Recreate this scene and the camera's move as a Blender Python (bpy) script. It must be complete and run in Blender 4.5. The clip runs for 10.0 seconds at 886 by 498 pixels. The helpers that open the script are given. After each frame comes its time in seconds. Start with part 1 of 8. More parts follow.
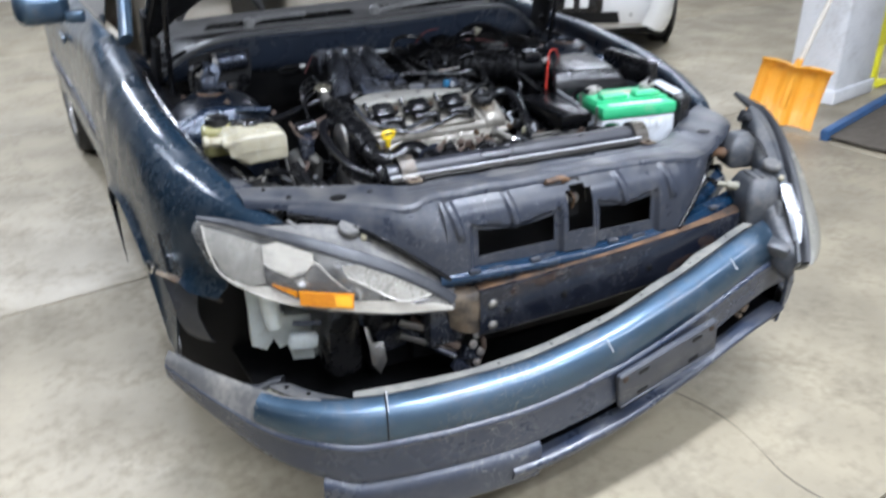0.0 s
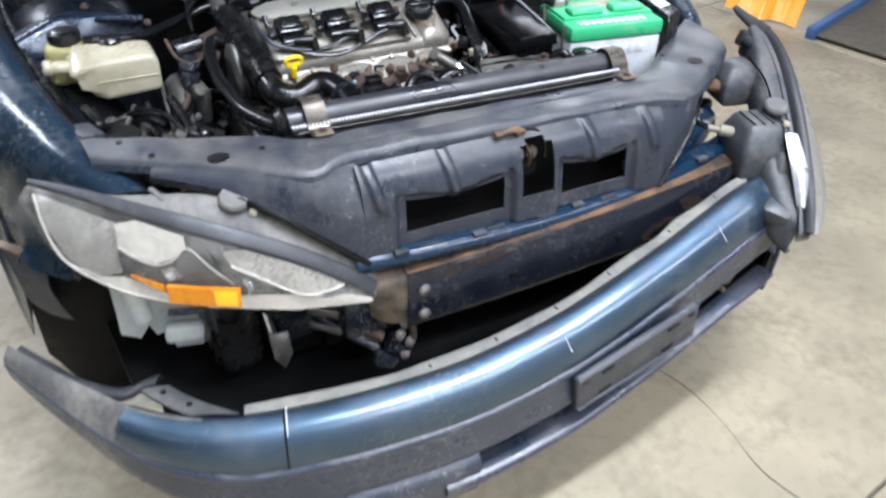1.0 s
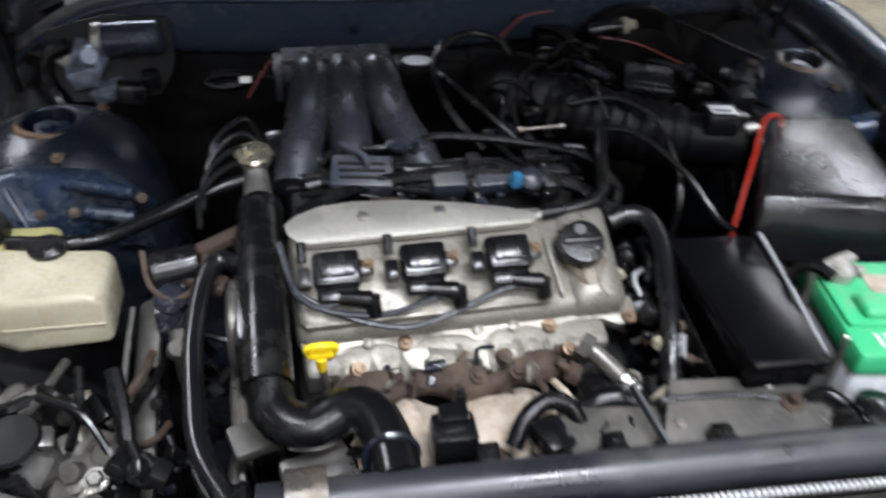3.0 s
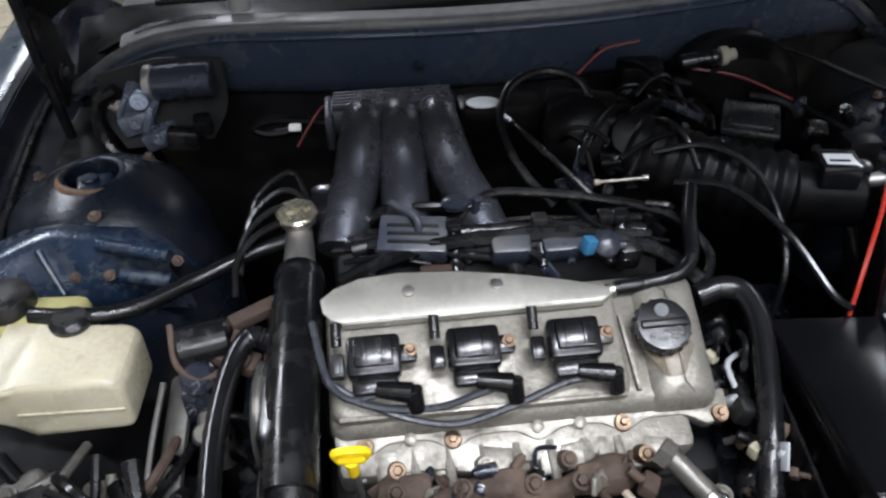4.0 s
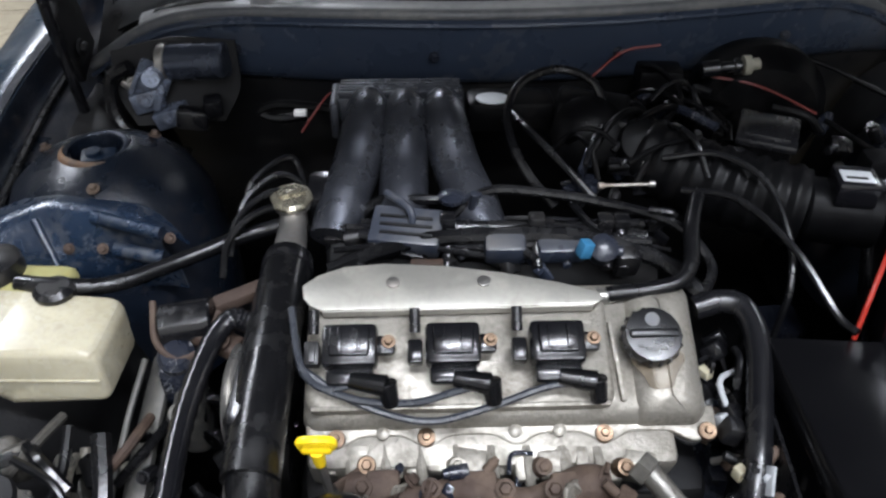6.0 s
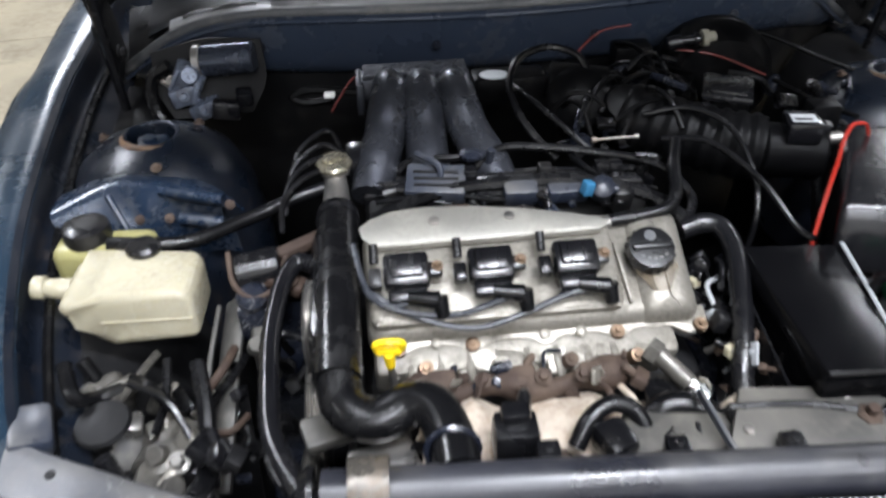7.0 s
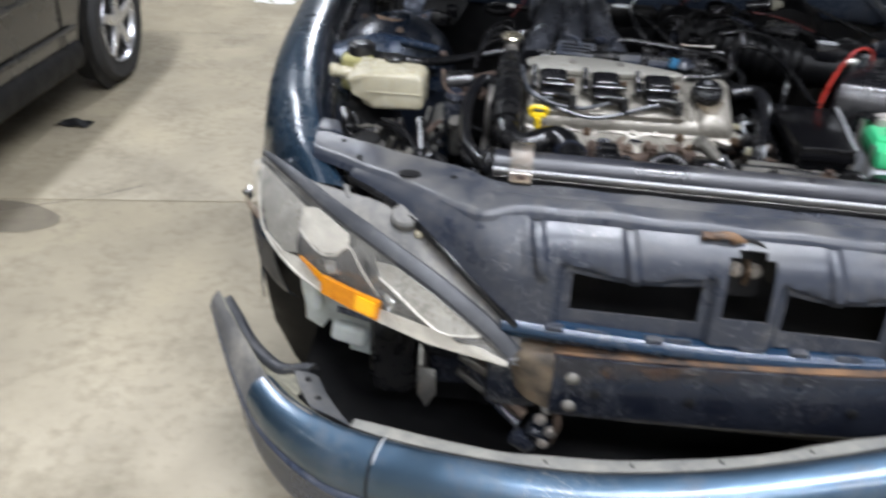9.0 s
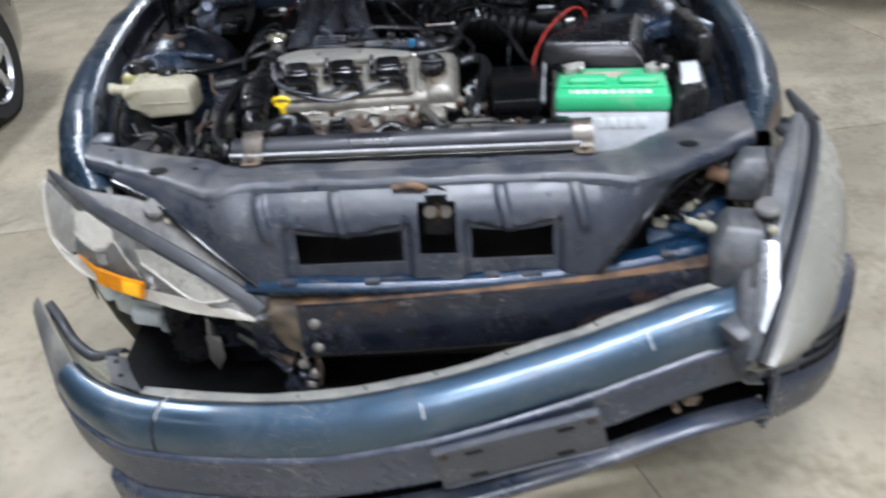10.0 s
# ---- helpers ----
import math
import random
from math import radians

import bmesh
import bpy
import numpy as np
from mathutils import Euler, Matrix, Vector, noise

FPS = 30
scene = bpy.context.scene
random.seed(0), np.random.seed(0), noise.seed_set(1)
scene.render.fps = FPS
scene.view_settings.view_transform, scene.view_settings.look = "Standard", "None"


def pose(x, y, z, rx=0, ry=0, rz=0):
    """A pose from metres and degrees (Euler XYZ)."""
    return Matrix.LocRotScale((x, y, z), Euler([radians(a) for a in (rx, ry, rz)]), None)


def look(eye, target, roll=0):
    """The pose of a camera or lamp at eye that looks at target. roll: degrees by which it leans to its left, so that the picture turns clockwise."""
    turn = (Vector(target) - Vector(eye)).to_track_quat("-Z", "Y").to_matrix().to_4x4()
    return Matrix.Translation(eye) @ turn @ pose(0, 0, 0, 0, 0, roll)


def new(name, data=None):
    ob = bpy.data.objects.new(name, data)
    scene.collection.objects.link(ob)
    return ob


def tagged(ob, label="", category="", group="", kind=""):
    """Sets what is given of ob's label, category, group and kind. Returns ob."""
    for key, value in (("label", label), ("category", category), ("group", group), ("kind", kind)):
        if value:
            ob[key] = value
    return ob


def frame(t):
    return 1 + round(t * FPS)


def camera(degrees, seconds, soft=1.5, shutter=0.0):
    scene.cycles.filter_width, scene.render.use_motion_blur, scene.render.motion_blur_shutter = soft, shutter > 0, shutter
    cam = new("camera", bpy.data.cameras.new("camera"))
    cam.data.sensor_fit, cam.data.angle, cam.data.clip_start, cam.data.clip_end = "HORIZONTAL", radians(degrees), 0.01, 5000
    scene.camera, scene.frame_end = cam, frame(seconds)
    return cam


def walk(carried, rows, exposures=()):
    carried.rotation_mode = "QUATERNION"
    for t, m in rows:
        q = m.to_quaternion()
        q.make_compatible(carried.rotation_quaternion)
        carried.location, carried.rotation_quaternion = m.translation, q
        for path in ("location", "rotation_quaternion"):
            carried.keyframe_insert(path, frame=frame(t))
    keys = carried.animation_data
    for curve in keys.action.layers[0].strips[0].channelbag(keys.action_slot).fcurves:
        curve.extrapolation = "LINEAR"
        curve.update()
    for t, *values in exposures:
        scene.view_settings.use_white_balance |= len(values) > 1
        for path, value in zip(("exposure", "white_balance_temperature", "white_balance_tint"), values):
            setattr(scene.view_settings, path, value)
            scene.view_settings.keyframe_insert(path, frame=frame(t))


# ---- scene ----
cam = camera(58.4, 10.0, soft=2.4, shutter=0.42)
PATH = [
    (0, (-1.037, -1.69, 1.566), (-0.304, -0.056, 0.675), -0.9),
    (0.3, (-0.956, -1.608, 1.547), (-0.307, 0.006, 0.549), -0.1),
    (0.5, (-0.903, -1.506, 1.542), (-0.154, 0.06, 0.548), 2.9),
    (0.8, (-0.813, -1.377, 1.542), (-0.071, 0.127, 0.456), 2.5),
    (1, (-0.769, -1.277, 1.547), (-0.01, 0.154, 0.373), 1.8),
    (1.3, (-0.619, -1.162, 1.548), (0.021, 0.39, 0.475), -0.5),
    (1.5, (-0.499, -1.089, 1.545), (-0.004, 0.55, 0.513), 0.1),
    (1.8, (-0.421, -0.977, 1.552), (-0.098, 0.667, 0.465), -0.6),
    (2, (-0.391, -0.882, 1.558), (-0.126, 0.772, 0.464), 0.6),
    (2.3, (-0.378, -0.686, 1.579), (-0.032, 0.952, 0.487), 4.5),
    (2.5, (-0.386, -0.569, 1.566), (0.048, 1.03, 0.445), 3.7),
    (2.8, (-0.356, -0.467, 1.566), (0.082, 1.053, 0.344), 4.0),
    (3, (-0.332, -0.412, 1.551), (-0.001, 1.127, 0.317), 3.4),
    (3.2, (-0.29, -0.361, 1.548), (-0.133, 1.23, 0.347), 2.8),
    (4.3, (-0.255, -0.259, 1.537), (-0.167, 1.311, 0.301), -1.9),
    (4.5, (-0.26, -0.262, 1.536), (-0.137, 1.324, 0.324), -0.8),
    (5, (-0.256, -0.252, 1.536), (-0.118, 1.32, 0.308), -0.1),
    (6.5, (-0.185, -0.265, 1.507), (-0.246, 1.339, 0.314), 0.2),
    (6.8, (-0.24, -0.365, 1.533), (-0.227, 1.26, 0.371), -1.4),
    (7, (-0.302, -0.456, 1.54), (-0.206, 1.157, 0.362), -1.2),
    (7.3, (-0.347, -0.589, 1.553), (-0.159, 1.13, 0.556), 1.1),
    (7.5, (-0.359, -0.666, 1.541), (-0.209, 1.063, 0.548), 1.8),
    (7.8, (-0.311, -0.776, 1.528), (-0.328, 0.961, 0.55), 0.1),
    (8, (-0.306, -0.863, 1.487), (-0.481, 0.873, 0.51), -1.2),
    (8.3, (-0.326, -0.986, 1.472), (-0.657, 0.712, 0.472), -2.1),
    (8.5, (-0.336, -1.071, 1.468), (-0.68, 0.621, 0.458), -1.7),
    (8.8, (-0.367, -1.214, 1.457), (-0.641, 0.48, 0.432), 0.5),
    (9, (-0.359, -1.293, 1.442), (-0.525, 0.431, 0.441), 2.8),
    (9.3, (-0.274, -1.385, 1.47), (-0.235, 0.324, 0.439), 5.1),
    (9.5, (-0.209, -1.421, 1.489), (-0.116, 0.307, 0.486), 3.3),
    (9.7, (-0.099, -1.45, 1.509), (-0.118, 0.284, 0.516), -1.7),
    (10, (0.129, -1.5, 1.508), (0.022, 0.218, 0.49), -4.4),
]
EXPOSURES = [(0.0, 0.18, 5900, 10), (1.0, 0.22, 6050, 10), (1.5, 0.18, 6200, 10), (2.0, 0.17, 6300, 10), (2.5, -0.04, 6350, 10), (3.0, -0.05, 6350, 10), (5.0, 0.03, 6250, 10), (6.5, 0.08, 6300, 10), (7.0, 0.32, 6350, 10), (7.5, 0.56, 6400, 10), (8.0, 0.60, 6450, 10), (8.5, 0.19, 6400, 10), (9.3, 0.01, 6200, 10), (10.0, -0.05, 6050, 10)]
walk(cam, [(t, look(eye, target, roll)) for t, eye, target, roll in PATH], EXPOSURES)

# ---- light ----
world = bpy.data.worlds.new("hall_air")
scene.world = world
world.use_nodes = True
world.node_tree.nodes["Background"].inputs[0].default_value = (0.9, 0.93, 1.0, 1)
world.node_tree.nodes["Background"].inputs[1].default_value = 0.05


def strip_lamp(x, y, z, length, width, watts, turn=0.0):
    lamp = bpy.data.lights.new("strip_lamp", "AREA")
    lamp.shape, lamp.size, lamp.size_y, lamp.energy = "RECTANGLE", width, length, watts
    lamp.color = (0.885, 0.91, 0.985)
    ob = new("strip_lamp", lamp)
    ob.matrix_world = pose(x, y, z, 0, 0, turn)
    return ob


CEILING = 4.6
# Unseen lamps at assumed places; several are added as fill or for highlights.
LAMPS = [(0.3, -0.9, 235, 98), (-0.1, -3.0, 120, 98), (-0.6, -4.8, 75, 98), (2.6, -3.2, 125, 98), (-3.5, 2.4, 190, 8), (4.3, 3.4, 125, 8), (-1.9, 6.0, 200, 8), (-5.4, -2.6, 20, 8), (4.9, 6.0, 60, 8), (6.1, 8.6, 45, 8)]
for lx, ly, watts, turn in LAMPS:
    strip_lamp(lx, ly, CEILING - 0.32, 2.4, 0.28, watts, turn)

# ---- materials ----


def surface(name, base, second=None, rough=0.5, metal=0.0, scale=20.0, amount=0.5, bump=0.15, coat=0.0, fine=180.0,
            dirt=None, dirt_amount=0.0, rough_var=0.12, dirt_scale=6.0, scuff=0.0, alpha=1.0, alpha_to=0.0, dust=0.0, transmission=0.0, sss=0.0, spec=0.5, vary=0.0):
    """A worn painted, moulded or cast surface: two tones at one scale, grain and relief at a finer one, dirt in patches."""
    m = bpy.data.materials.new(name)
    m.use_nodes = True
    nt = m.node_tree
    b = nt.nodes["Principled BSDF"]
    co = nt.nodes.new("ShaderNodeTexCoord").outputs["Object"]

    def noise_tex(sc, detail=5.0, distort=0.0):
        n = nt.nodes.new("ShaderNodeTexNoise")
        n.inputs["Scale"].default_value, n.inputs["Detail"].default_value, n.inputs["Distortion"].default_value = sc, detail, distort
        nt.links.new(co, n.inputs["Vector"])
        return n.outputs["Fac"]

    def span(v, lo, hi, a=0.0, c=1.0):
        n = nt.nodes.new("ShaderNodeMapRange")
        n.inputs[1].default_value, n.inputs[2].default_value, n.inputs[3].default_value, n.inputs[4].default_value = lo, hi, a, c
        nt.links.new(v, n.inputs[0])
        return n.outputs[0]

    def mix(f, one, two):
        n = nt.nodes.new("ShaderNodeMix")
        n.data_type = "RGBA"
        nt.links.new(f, n.inputs[0])
        for i, c in ((6, one), (7, two)):
            if isinstance(c, tuple):
                n.inputs[i].default_value = (*c, 1)
            else:
                nt.links.new(c, n.inputs[i])
        return n.outputs[2]

    second = second or tuple(c * 0.7 for c in base)
    big = noise_tex(scale, 6)
    col = mix(span(big, 0.35, 0.68, 0, amount), base, second)
    small = noise_tex(fine, 3)
    col = mix(span(small, 0.45, 0.75, 0, 0.35), col, tuple(c * 0.75 for c in base))
    if vary:
        info = nt.nodes.new("ShaderNodeObjectInfo")
        col = mix(span(info.outputs["Random"], 0, 1, 0, vary), col, tuple(c * 0.6 for c in base))
    r = span(big, 0.3, 0.7, rough - rough_var, rough + rough_var)
    if dirt:
        # soft patches, broken up by a finer grain
        patch, speck = noise_tex(dirt_scale, 6, 0.3), noise_tex(dirt_scale * 7, 5)
        both = nt.nodes.new("ShaderNodeMix")
        both.inputs[0].default_value = 0.45
        nt.links.new(patch, both.inputs[2])
        nt.links.new(speck, both.inputs[3])
        f = span(both.outputs[0], 0.56 - 0.30 * dirt_amount, 0.78 - 0.25 * dirt_amount, 0, min(0.9, 0.45 + dirt_amount))
        col = mix(f, col, dirt)
        n = nt.nodes.new("ShaderNodeMix")
        nt.links.new(f, n.inputs[0])
        nt.links.new(r, n.inputs[2])
        n.inputs[3].default_value = 0.85
        r = n.outputs[0]
        if metal:
            k = nt.nodes.new("ShaderNodeMapRange")
            k.inputs[3].default_value, k.inputs[4].default_value = metal, metal * 0.25
            nt.links.new(f, k.inputs[0])
            nt.links.new(k.outputs[0], b.inputs["Metallic"])
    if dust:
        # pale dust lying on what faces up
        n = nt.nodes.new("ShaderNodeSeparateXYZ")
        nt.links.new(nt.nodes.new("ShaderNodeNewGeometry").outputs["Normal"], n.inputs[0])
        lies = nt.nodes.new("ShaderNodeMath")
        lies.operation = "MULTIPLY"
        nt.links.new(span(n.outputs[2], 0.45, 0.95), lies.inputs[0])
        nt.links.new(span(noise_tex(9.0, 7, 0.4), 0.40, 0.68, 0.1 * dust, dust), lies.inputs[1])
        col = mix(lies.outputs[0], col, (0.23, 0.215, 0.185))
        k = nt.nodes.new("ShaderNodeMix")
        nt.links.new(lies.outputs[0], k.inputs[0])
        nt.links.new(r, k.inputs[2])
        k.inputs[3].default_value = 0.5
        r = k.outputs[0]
    if scuff:
        # thin pale scratches, here and there
        line = noise_tex(23, 2, 1.5)
        here = noise_tex(5, 2)
        off = nt.nodes.new("ShaderNodeMath")
        off.operation = "ABSOLUTE"
        gap = nt.nodes.new("ShaderNodeMath")
        gap.operation = "SUBTRACT"
        gap.inputs[1].default_value = 0.5
        nt.links.new(line, gap.inputs[0])
        nt.links.new(gap.outputs[0], off.inputs[0])
        both = nt.nodes.new("ShaderNodeMath")
        both.operation = "MULTIPLY"
        nt.links.new(span(off.outputs[0], 0.002, 0.009, 1, 0), both.inputs[0])
        nt.links.new(span(here, 0.5, 0.62, 0, scuff), both.inputs[1])
        col = mix(both.outputs[0], col, (0.26, 0.26, 0.255))
    nt.links.new(col, b.inputs["Base Color"])
    nt.links.new(r, b.inputs["Roughness"])
    if not (dirt and metal):
        b.inputs["Metallic"].default_value = metal
    b.inputs["Coat Weight"].default_value = coat
    b.inputs["Coat Roughness"].default_value = 0.2
    b.inputs["Specular IOR Level"].default_value = spec
    b.inputs["Alpha"].default_value = alpha
    if alpha_to:
        nt.links.new(span(big, 0.38, 0.66, alpha, alpha_to), b.inputs["Alpha"])
    b.inputs["Transmission Weight"].default_value = transmission
    if sss:
        b.inputs["Subsurface Weight"].default_value = sss
        b.inputs["Subsurface Radius"].default_value = (0.03, 0.025, 0.015)
    if bump:
        n = nt.nodes.new("ShaderNodeBump")
        n.inputs["Strength"].default_value, n.inputs["Distance"].default_value = bump, 0.002
        nt.links.new(small, n.inputs["Height"])
        wave = nt.nodes.new("ShaderNodeBump")
        wave.inputs["Strength"].default_value, wave.inputs["Distance"].default_value = min(0.2, 0.6 * bump + 0.03), 0.005
        nt.links.new(noise_tex(min(60.0, scale * 1.7), 3), wave.inputs["Height"])
        nt.links.new(n.outputs[0], wave.inputs["Normal"])
        nt.links.new(wave.outputs[0], b.inputs["Normal"])
    return m


CONCRETE = surface("worn_concrete", (0.372, 0.322, 0.226), (0.236, 0.204, 0.144), 0.50, scale=2.2, amount=1.0, fine=44, bump=0.3, dirt=(0.150, 0.127, 0.086), dirt_amount=0.27, dirt_scale=3.6, scuff=0.25, vary=0.1)
CRACK = surface("crack_dirt", (0.20, 0.175, 0.128), (0.14, 0.122, 0.09), 0.85, scale=12, amount=1.0)
JOINT = surface("joint_dirt", (0.10, 0.085, 0.065), rough=0.9)
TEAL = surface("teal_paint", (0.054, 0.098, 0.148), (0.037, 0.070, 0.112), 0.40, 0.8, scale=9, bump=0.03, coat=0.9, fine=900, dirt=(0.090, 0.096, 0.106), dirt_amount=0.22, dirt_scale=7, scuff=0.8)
# Shaded copy of the teal: the shade below the radiator is in the colour.
SHADETEAL = surface("shaded_teal_enamel", (0.006, 0.023, 0.050), (0.004, 0.015, 0.034), 0.20, 0.1, scale=9, bump=0.06, coat=0.25, dirt=(0.05, 0.045, 0.04), dirt_amount=0.10, dirt_scale=9, spec=0.35)
CANMETAL = surface("dark_zinc_can", (0.060, 0.070, 0.095), (0.03, 0.034, 0.045), 0.24, 0.7, scale=20, bump=0.05, dirt=(0.03, 0.028, 0.026), dirt_amount=0.2)
# Near-black: shade under the hood and inside slots is put into this colour.
SHADEBLACK = surface("shade_black", (0.0020, 0.0020, 0.0023), (0.0035, 0.0035, 0.0035), 0.36, scale=14, bump=0.10, spec=0.07, dirt=(0.012, 0.010, 0.009), dirt_amount=0.12)
TEALDUST = surface("dusty_navy_brace", (0.013, 0.026, 0.052), (0.008, 0.015, 0.029), 0.26, 0.3, scale=16, amount=0.9, bump=0.35, coat=0.4, dirt=(0.12, 0.115, 0.105), dirt_amount=0.17, dirt_scale=13, scuff=0.8)
# Same paint as the body, colour darkened for the fenders' shaded look; dust on top.
FENDER = surface("dusty_shaded_teal", (0.011, 0.024, 0.040), (0.007, 0.016, 0.028), 0.27, 0.1, scale=8, bump=0.02, coat=0.28, fine=700, dirt=(0.060, 0.066, 0.072), dirt_amount=0.15, dirt_scale=9, scuff=0.5, spec=0.4)
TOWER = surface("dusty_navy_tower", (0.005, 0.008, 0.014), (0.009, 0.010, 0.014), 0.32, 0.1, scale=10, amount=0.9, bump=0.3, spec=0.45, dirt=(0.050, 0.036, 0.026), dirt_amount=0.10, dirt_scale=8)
NAVY = surface("bare_navy_paint", (0.0270, 0.0365, 0.0560), (0.0185, 0.0250, 0.040), 0.26, 0.15, scale=7, bump=0.05, dirt=(0.055, 0.054, 0.053), dirt_amount=0.16, spec=0.6)
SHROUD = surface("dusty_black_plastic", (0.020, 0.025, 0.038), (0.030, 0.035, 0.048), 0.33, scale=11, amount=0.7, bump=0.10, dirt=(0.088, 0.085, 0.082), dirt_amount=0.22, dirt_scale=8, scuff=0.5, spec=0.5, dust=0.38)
GREYPL = surface("grey_bumper_plastic", (0.027, 0.037, 0.063), (0.017, 0.024, 0.044), 0.30, scale=8, bump=0.05, dirt=(0.085, 0.092, 0.108), dirt_amount=0.22, dirt_scale=9, scuff=1.0, spec=0.8, dust=0.2)
BLACKPL = surface("black_plastic", (0.005, 0.005, 0.0058), (0.009, 0.009, 0.010), 0.24, scale=14, bump=0.08, dirt=(0.026, 0.024, 0.021), dirt_amount=0.14)
GLOSSPL = surface("shiny_black_plastic", (0.005, 0.005, 0.006), (0.009, 0.009, 0.010), 0.22, scale=12, bump=0.08, rough_var=0.06, dirt=(0.04, 0.038, 0.035), dirt_amount=0.08)
MATTBLACK = surface("matt_black", (0.0045, 0.0045, 0.005), (0.008, 0.008, 0.008), 0.55, scale=14, spec=0.25, dirt=(0.020, 0.018, 0.016), dirt_amount=0.18)
RUBBER = surface("black_rubber", (0.0038, 0.0038, 0.0043), (0.006, 0.006, 0.0065), 0.24, scale=22, bump=0.08, rough_var=0.06, dirt=(0.022, 0.021, 0.02), dirt_amount=0.06, spec=0.4)
CAST = surface("cast_aluminium", (0.29, 0.272, 0.235), (0.19, 0.176, 0.148), 0.38, 0.55, scale=30, bump=0.38, fine=300, dirt=(0.075, 0.060, 0.040), dirt_amount=0.32, dirt_scale=22)
ALU = surface("bare_aluminium", (0.44, 0.425, 0.38), (0.34, 0.325, 0.285), 0.42, 0.7, scale=18, bump=0.1, dirt=(0.22, 0.2, 0.16), dirt_amount=0.2, dirt_scale=14)
PLENUM = surface("grey_cast_manifold", (0.088, 0.093, 0.108), (0.045, 0.048, 0.058), 0.29, 0.75, scale=26, amount=1.0, bump=0.22, fine=420, dirt=(0.018, 0.018, 0.019), dirt_amount=0.20, dirt_scale=16)
STEEL = surface("dull_steel", (0.36, 0.35, 0.33), (0.22, 0.2, 0.18), 0.36, 0.9, scale=30, dirt=(0.18, 0.11, 0.06), dirt_amount=0.2)
CHROME = surface("bright_metal", (0.75, 0.74, 0.72), rough=0.2, metal=1.0, scale=40, rough_var=0.08)
RUST = surface("rusted_iron", (0.046, 0.027, 0.018), (0.026, 0.018, 0.014), 0.75, 0.15, scale=40, bump=0.6, dirt=(0.14, 0.10, 0.07), dirt_amount=0.2)
RUSTORANGE = surface("orange_rust", (0.19, 0.10, 0.048), (0.10, 0.058, 0.035), 0.8, scale=26, bump=0.5, dirt=(0.045, 0.038, 0.034), dirt_amount=0.36, dirt_scale=16)
SHIELD = surface("pale_heat_shield", (0.52, 0.45, 0.37), (0.34, 0.27, 0.20), 0.6, 0.2, scale=30, amount=0.9, bump=0.35, dirt=(0.18, 0.12, 0.075), dirt_amount=0.24, dirt_scale=16)
BEAM = surface("black_painted_beam", (0.008, 0.010, 0.017), (0.024, 0.027, 0.036), 0.20, 0.1, scale=11, amount=0.8, bump=0.2, dirt=(0.048, 0.042, 0.038), dirt_amount=0.04, dirt_scale=14, scuff=0.9)
MILK = surface("yellowed_white_plastic", (0.44, 0.405, 0.30), (0.30, 0.27, 0.185), 0.26, scale=7, amount=0.9, bump=0.06, sss=0.2, dirt=(0.16, 0.13, 0.08), dirt_amount=0.20, dirt_scale=8)
LAMPDUST = surface("dusty_lamp_housing", (0.11, 0.108, 0.105), (0.07, 0.07, 0.07), 0.55, scale=16, amount=0.8, bump=0.25, dirt=(0.25, 0.235, 0.205), dirt_amount=0.36, dirt_scale=9, dust=0.5)
# Dimmed red: the dark rear bay's shade is in the colour.
DIMRED = surface("dim_red_insulation", (0.09, 0.010, 0.008), rough=0.45)
WHITEPL = surface("frosted_white_plastic", (0.62, 0.66, 0.64), (0.52, 0.57, 0.56), 0.42, scale=9, sss=0.2, dirt=(0.3, 0.29, 0.26), dirt_amount=0.12)
LENS = surface("hazy_lens", (0.55, 0.53, 0.47), (0.60, 0.58, 0.52), 0.14, scale=13, bump=0.05, alpha=0.03, alpha_to=0.10, coat=0.8)
LAMPGREY = surface("grey_lamp_plastic", (0.050, 0.055, 0.064), (0.035, 0.038, 0.045), 0.42, scale=14, bump=0.12, dirt=(0.15, 0.14, 0.125), dirt_amount=0.24, dirt_scale=11, dust=0.3)
BOXPL = surface("satin_box_plastic", (0.003, 0.003, 0.0035), (0.0045, 0.0045, 0.005), 0.20, scale=9, bump=0.03, rough_var=0.06, spec=0.13)
REFLECTOR = surface("chromed_reflector", (0.55, 0.55, 0.54), (0.22, 0.22, 0.22), 0.24, 0.8, scale=30, amount=0.9, bump=0.4, fine=60)
HAZE = surface("milky_inner_lens", (0.58, 0.55, 0.48), (0.40, 0.375, 0.33), 0.26, 0.1, scale=22, amount=0.9, bump=0.4, fine=90, coat=0.4)
HAZEDIM = surface("dull_inner_lens", (0.37, 0.355, 0.315), (0.19, 0.182, 0.162), 0.26, 0.25, scale=15, amount=0.9, bump=0.4, fine=110, coat=0.4, dirt=(0.46, 0.44, 0.39), dirt_amount=0.2, dirt_scale=18)
SMOKE = surface("smoky_mirror", (0.16, 0.155, 0.155), (0.045, 0.044, 0.046), 0.22, 0.75, scale=30, amount=1.0, bump=0.5, fine=70)
BEZEL = surface("grey_lamp_bezel", (0.10, 0.10, 0.105), (0.018, 0.018, 0.019), 0.2, 0.8, scale=34, amount=1.0, bump=0.5, fine=70)
SEAL = surface("dull_grey_seal", (0.026, 0.028, 0.033), (0.02, 0.021, 0.024), 0.45, scale=20, bump=0.1, dirt=(0.09, 0.088, 0.083), dirt_amount=0.22, dirt_scale=12)
DUSTPL = surface("dusty_beige_plastic", (0.26, 0.245, 0.18), (0.19, 0.18, 0.14), 0.6, scale=14, amount=0.8, bump=0.2, dirt=(0.10, 0.095, 0.08), dirt_amount=0.26, dirt_scale=11)
